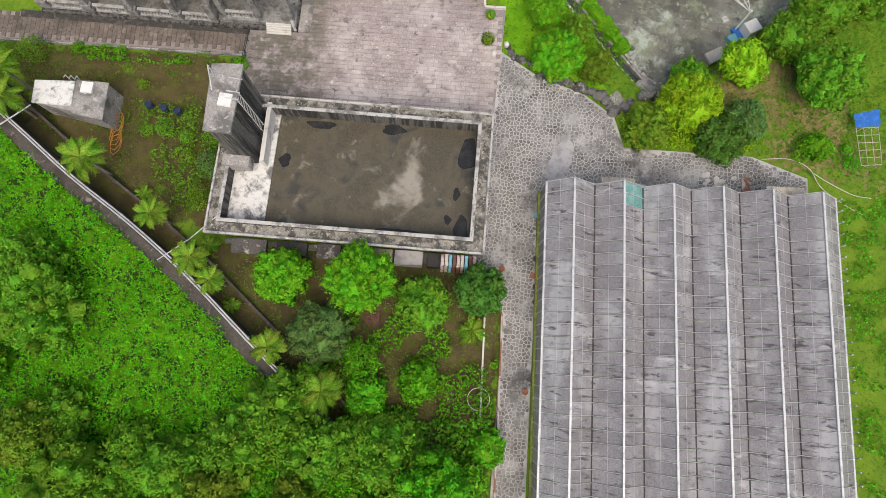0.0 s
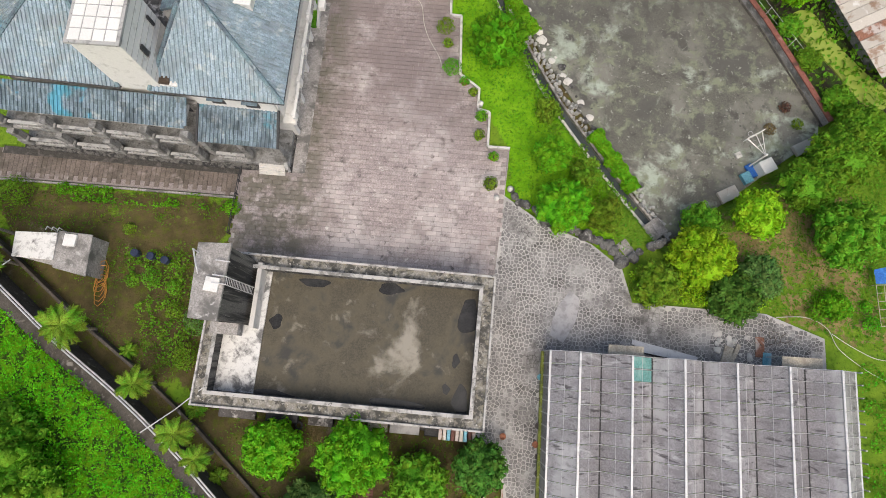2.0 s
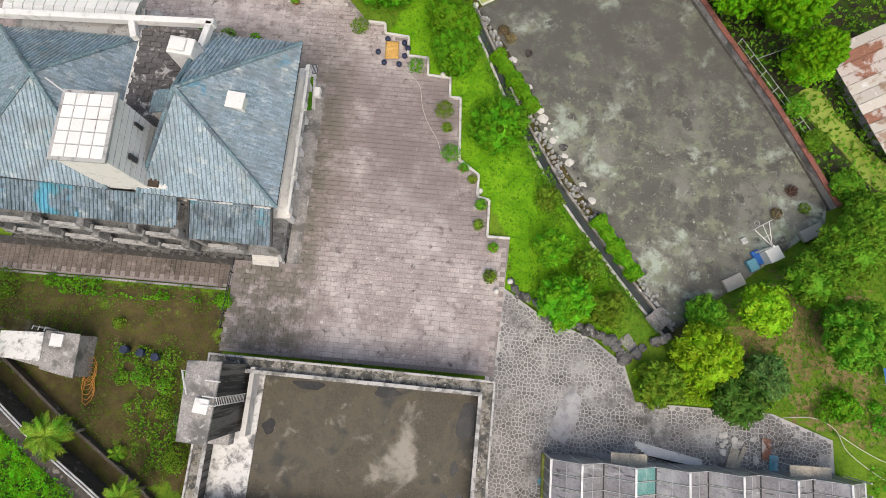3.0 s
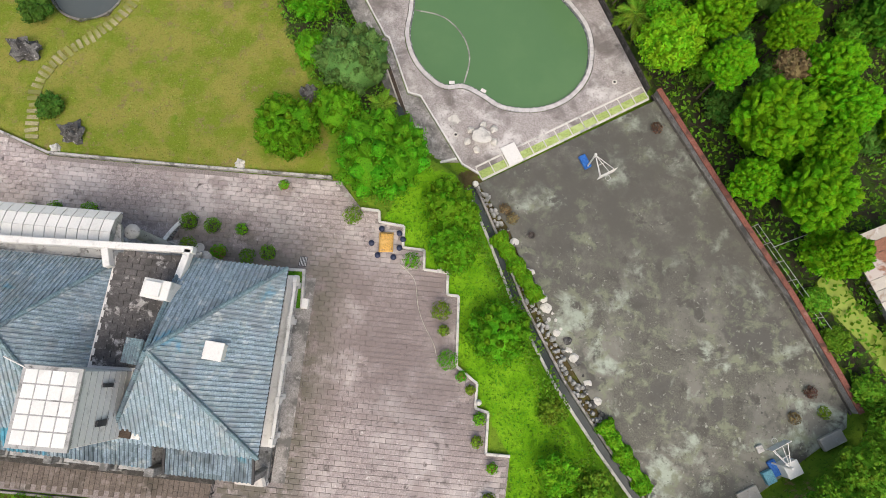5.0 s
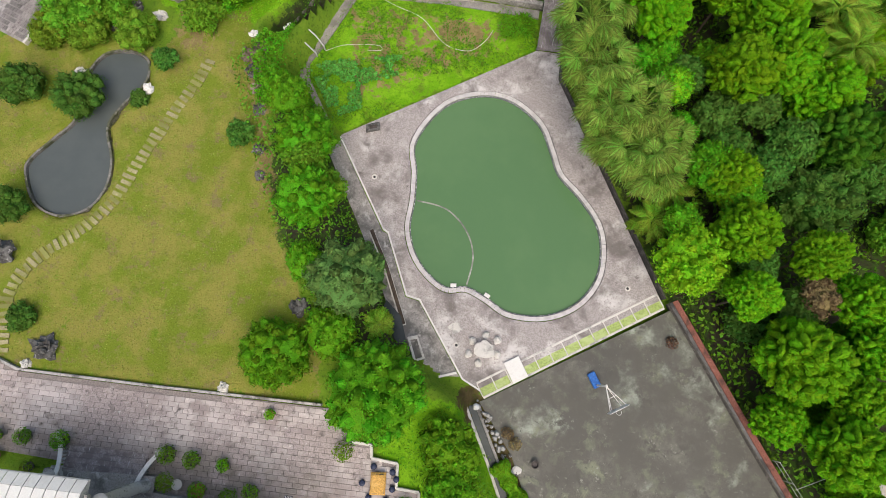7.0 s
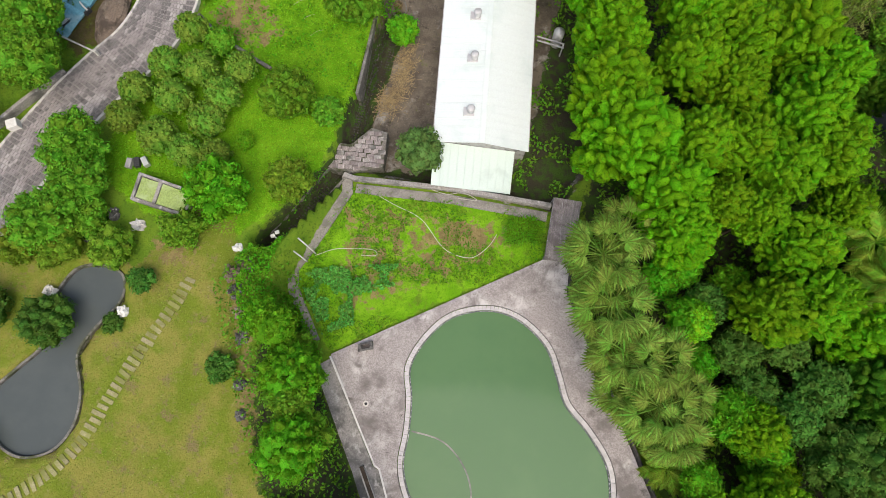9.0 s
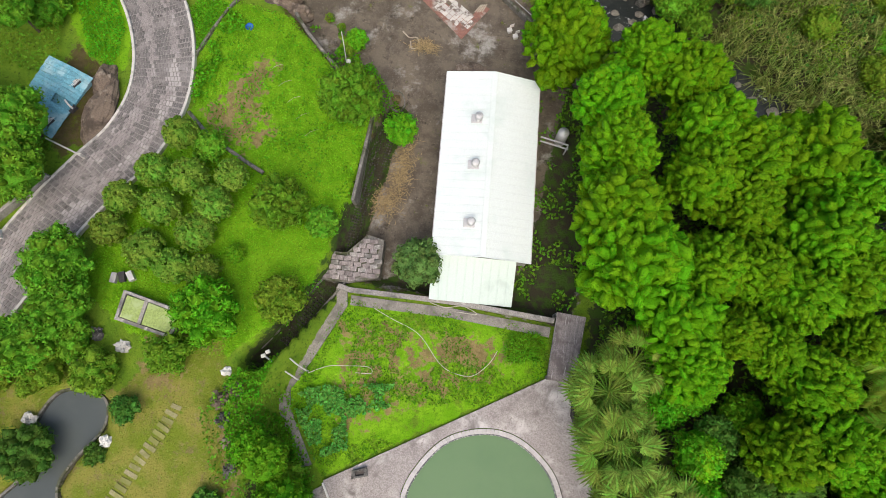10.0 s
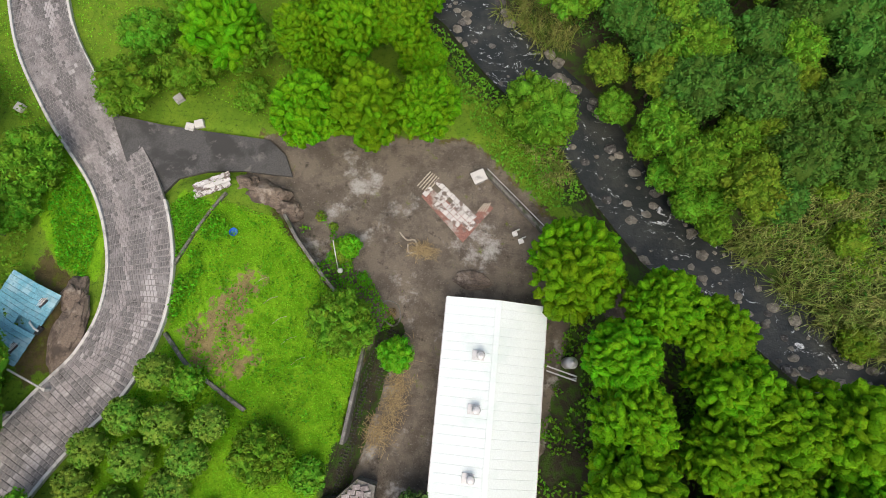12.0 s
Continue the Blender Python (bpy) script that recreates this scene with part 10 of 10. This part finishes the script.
for i in range(7):
    for j in range(3):
        ob = part("paving_slab", me_ps, None, pile)
        ob.location, ob.rotation_euler = (-1.4 + 0.42 * i + 0.2 * j, -0.2 + 0.28 * i - 0.5 * j, 0.1 + 0.02 * j + g3.uniform(0, 0.08)), (0.05, 0.0, radians(35 + g3.uniform(-12, 12)))
solid("wedge_kerb", Shape().wall([(-41.9, 116.8), (-41.0, 120.0), (-39.9, 123.0), (-39.2, 124.6)], 0.25, -4.2, lambda x, y: ground_at(x, y) + 0.3), RETAIN, "dark stone edging beside the wedge of grass", "kerb", kind="structure")
solid("blue_basin", Shape().lathe(-37.3, 120.9, [(0.3, ground_at(-37.3, 120.9)), (0.42, ground_at(-37.3, 120.9) + 0.3), (0.38, ground_at(-37.3, 120.9) + 0.3), (0.25, ground_at(-37.3, 120.9) + 0.1)], 14), BLUEPLASTIC, "blue plastic basin standing in the grass", "basin")
for k in range(5):
    x, y = -34 + 1.3 * k, 116.5 - 1.6 * k
    hose([(x, y), (x + 0.5, y + 0.6), (x + 1.1, y + 0.9)], None, WOODPALE, "thin bamboo stake lying in the orchard grass", 0.025, "stake")

# blue hut beside the road
bh = thing("blue_hut", "faded light-blue corrugated hut beside the road", "hut", at=(-53.4, 109.2, -1.5))
A, B, C, D = (-54.9, 113.4), (-50.2, 112.0), (-52.2, 105.2), (-56.6, 107.0)
part("wall", Shape().prism([(-54.6, 113.0), (-50.6, 111.7), (-52.4, 105.7), (-56.3, 107.3)], -3.6, -1.6), HUTBLUE, bh)
q4 = [A, D, C, B]
n = 16
for k in range(n):
    for half_, (u_a, u_b, z_a, z_b) in enumerate(((0.0, 0.6, -1.15, -1.0), (0.6, 1.0, -1.0, -1.5))):
        if half_ == 1 and k in (7, 8):
            continue
        p = [quad_at([A, D, C, B], v, u) for u, v in ((u_a, (k + 0.03) / n), (u_b, (k + 0.03) / n), (u_b, (k + 0.97) / n), (u_a, (k + 0.97) / n))]
        zz = [z_a, z_b, z_b, z_a]
        up = 0.04 * (k % 2)
        pts = [(*xy, z + up) for xy, z in zip(p, zz)] + [(*xy, z + up - 0.05) for xy, z in zip(p, zz)]
        part("roof_sheet", Shape().add(pts, ((3, 2, 1, 0), (4, 5, 6, 7), (1, 5, 4, 0), (2, 6, 5, 1), (3, 7, 6, 2), (0, 4, 7, 3))), HUTBLUE, bh)
for v in (0.18, 0.82):
    x, y = quad_at([A, D, C, B], v, 0.78)
    w = part("window", Shape().box(x, y, -1.32, 0.7, 0.9, 0.12, -28), DARKMETAL, bh)
    for k in range(4):
        part("window_bar", Shape().box(x - 0.24 + 0.16 * k, y - 0.08 + 0.05 * k, -1.2, 0.04, 0.9, 0.05, -28), WHITE, w)
x, y = quad_at([A, D, C, B], 0.5, 0.9)
part("doorway", Shape().box(x, y, -3.4, 1.0, 0.8, 1.7, -28), DARKMETAL, bh)
part("arch", Shape().tube([(x - 0.5, y + 0.5, -1.5), (x - 0.3, y + 0.4, -1.2), (x + 0.2, y, -1.2), (x + 0.5, y - 0.2, -1.5)], 0.09, 7), WHITE, bh)
gate = thing("barrier_pole", "grey barrier pole beside the road", "barrier", at=(-49.6, 104.2, -1.6))
part("pole", Shape().bar((-52.2, 105.0, -0.8), (-48.6, 104.0, -0.8), 0.14, 0.14), PALE, gate)
part("post", Shape().box(-48.5, 104.0, -1.9, 0.25, 0.25, 1.3), PALE, gate)
solid("roadside_box", Shape().box(-53.4, 95.2, ground_at(-53.4, 95.2) - 0.1, 1.0, 0.9, 1.3, 30), WHITE, "white metal box behind the roadside wall", "box", bevel=0.03)
solid("roadside_wall", Shape().wall([(-58, 90), (-53.6, 97.5), (-50.9, 101.6)], 0.35, -2.0, lambda x, y: road_z(x, y) + 0.7), CONCRETE, "concrete parapet wall beside the road", "wall", kind="structure", bevel=0.03)
for x, y, k in ((-44.8, 130.6, 0), (-44.0, 131.1, 1), (-46.9, 133.4, 2), (-62.0, 129.2, 3)):
    solid("stone_block", Shape().box(x, y, ground_at(x, y) - 0.05, 0.9, 0.8, 0.55, 25 * k), PALE if k != 2 else TARP, "pale stone block on the roadside grass", "stone block", "roadside blocks", bevel=0.05)

# stream boulders
for k in range(230):
    u = g3.uniform(0.08, 0.92)
    line = smooth_line(RIVER_MID, 6)
    i = int(u * (len(line) - 1))
    d = Vector(line[min(i + 1, len(line) - 1)]) - Vector(line[i])
    nrm_ = Vector((-d.y, d.x)).normalized()
    off = g3.choice((-1, 1)) * g3.uniform(0.3, 4.2)
    p = Vector(line[i]) + nrm_ * off + d * g3.uniform(0, 1)
    if -26 < p.x < 32:
        r = g3.uniform(0.15, 0.58) * (1.0 if abs(off) > 1 else 0.8)
        rock(p.x, p.y, r, "grey-brown boulder in the stream bed", STREAMROCK if k % 3 else ROCK, 700 + k, 0.65, "boulder", "stream boulders", -8.05, g3.uniform(1.0, 1.5), "boulder")

# ---- paving pieces, laid last ----
def inside_all(poly, pts, margin=0.02):
    a = np.array(pts)
    return (signed(poly, a[:, 0], a[:, 1]) > margin).all()


def lay_pavers(parent, poly, origin, turn, size, z, near, limit, rest_label, holes=(), mats=(PAVER, PAVER_REST)):
    """Running-bond pavers in an outline: those near a place as parts, the rest joined."""
    L, W, J = *size, 0.026
    me = Shape().box(0, 0, 0, L - J, W - J, 0.08).mesh("paver")
    me.materials.append(mats[0])
    c, s = math.cos(radians(turn)), math.sin(radians(turn))
    xs, ys = [p[0] for p in poly], [p[1] for p in poly]
    places = []
    span = max(max(xs) - min(xs), max(ys) - min(ys)) * 1.5
    for r in range(int(-span / W), int(span / W)):
        for k in range(int(-span / L), int(span / L)):
            u, v = (k + 0.5 * (r % 2)) * L, r * W
            x, y = origin[0] + c * u - s * v, origin[1] + s * u + c * v
            if min(xs) < x < max(xs) and min(ys) < y < max(ys):
                places.append((x, y))
    arr = np.array(places)
    ok = signed(poly, arr[:, 0], arr[:, 1]) > 0.26
    for h in holes:
        ok &= signed(h, arr[:, 0], arr[:, 1]) < -0.3
    arr = arr[ok]
    order = np.argsort(np.hypot(arr[:, 0] - near[0], arr[:, 1] - near[1]))
    rest = Shape()
    g = np.random.default_rng(5)
    for n, i in enumerate(order):
        x, y = arr[i]
        dz, dt = g.uniform(0, 0.014), g.uniform(-0.8, 0.8)
        if n < limit:
            ob = part("paver", me, None, parent)
            ob.location, ob.rotation_euler = (x, y, z - 0.07 + dz), (0, 0, radians(turn + dt))
        elif x > -48:
            rest.box(x, y, z - 0.07 + dz, L - J, W - J, 0.08, turn + dt)
    if rest.v:
        tagged(part("paving", rest, mats[1], parent), rest_label, kind="stuff")


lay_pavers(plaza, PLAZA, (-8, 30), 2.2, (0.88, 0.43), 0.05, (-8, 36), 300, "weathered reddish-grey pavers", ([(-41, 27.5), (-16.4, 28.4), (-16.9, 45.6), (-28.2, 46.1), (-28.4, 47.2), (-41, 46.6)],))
lay_pavers(lane, WEST_LANE, (-30, 26.5), 93, (0.88, 0.43), 0.04, (-28, 26.5), 120, "mossy brownish pavers", mats=(LANEPAVER, LANEPAVER))


def flagstones():
    """Irregular stones of the crazy paving: cells round scattered seeds, shrunk to leave mortar."""
    g = np.random.default_rng(9)
    a = 0.33
    seeds = {}
    for r in range(int(-22 / a), int(34 / a)):
        for k in range(int(2 / a), int(32 / a)):
            seeds[r, k] = ((k + 0.5 + g.uniform(-0.42, 0.42)) * a, (r + 0.5 + g.uniform(-0.42, 0.42)) * a)
    s = Shape()
    for (r, k), (cx, cy) in seeds.items():
        poly = [(cx - a, cy - a), (cx + a, cy - a), (cx + a, cy + a), (cx - a, cy + a)]
        if signed(DRIVE, np.array([cx]), np.array([cy]))[0] < 0.22:
            continue
        for dr in (-2, -1, 0, 1, 2):
            for dk in (-2, -1, 0, 1, 2):
                q = seeds.get((r + dr, k + dk))
                if q is None or (dr == 0 and dk == 0):
                    continue
                nx, ny = q[0] - cx, q[1] - cy
                ln = math.hypot(nx, ny)
                lim = ln / 2 - 0.022
                side = [((x - cx) * nx + (y - cy) * ny) / ln - lim for x, y in poly]
                cut = []
                for i in range(len(poly)):
                    j = (i + 1) % len(poly)
                    if side[i] <= 0:
                        cut.append(poly[i])
                    if (side[i] <= 0) != (side[j] <= 0):
                        w = side[i] / (side[i] - side[j])
                        cut.append((poly[i][0] + (poly[j][0] - poly[i][0]) * w, poly[i][1] + (poly[j][1] - poly[i][1]) * w))
                poly = cut
                if len(poly) < 3:
                    break
            if len(poly) < 3:
                break
        m = len(poly)
        if m < 3:
            continue
        h = -0.012 + g.uniform(0, 0.022)
        top = [(cx + (x - cx) * 0.9, cy + (y - cy) * 0.9, h) for x, y in poly]
        s.add([(x, y, -0.06) for x, y in poly] + top, [tuple(range(m, 2 * m))] + [(i, (i + 1) % m, m + (i + 1) % m, m + i) for i in range(m)])
    tagged(part("flagstones", s, FLAG, drive), "dark irregular flagstones in pale mortar", kind="stuff")


flagstones()


def road_blocks():
    """Blocks across the curved road, row by row: pale where wheels have worn them, dark between the tracks."""
    g = np.random.default_rng(12)
    meshes = []
    for m in (ROADDARK, ROADPAVER):
        me = Shape().box(0, 0, 0, 0.425, 0.262, 0.08).mesh("block")
        me.materials.append(m)
        meshes.append(me)
    rest, count = (Shape(), Shape()), 0
    for r, (x, y, turn) in enumerate(walk_line(road_line, 0.5)):
        if not 84 < y < 150:
            continue
        c, s = math.cos(radians(turn)), math.sin(radians(turn))
        for k in range(-9, 9):
            v = (k + 0.5 * (r % 2) + 0.25) * 0.325
            if abs(v) > 2.75:
                continue
            track = min(abs(v - 1.25), abs(v + 1.15))
            worn = 1 if track + g.normal() * 0.2 + 0.5 * noise.noise((x * 0.3, y * 0.3, v * 0.2)) < 0.5 else 0
            px, py, pz = x - s * v, y + c * v, road_z(x, y) - 0.05 + g.uniform(0, 0.016)
            tt = turn + g.uniform(-2.5, 2.5)
            if count < 300 and 108 < y < 120:
                count += 1
                ob = part("block", meshes[worn], None, road)
                ob.location, ob.rotation_euler = (px, py, pz), (0, 0, radians(tt))
            else:
                rest[worn].box(px, py, pz, 0.425, 0.262, 0.08, tt)
    tagged(part("road_blocks", rest[0], ROADDARK, road), "dark grey road blocks between the wheel tracks", kind="stuff")
    tagged(part("worn_road_blocks", rest[1], ROADPAVER, road), "pale worn road blocks in the wheel tracks", kind="stuff")


road_blocks()
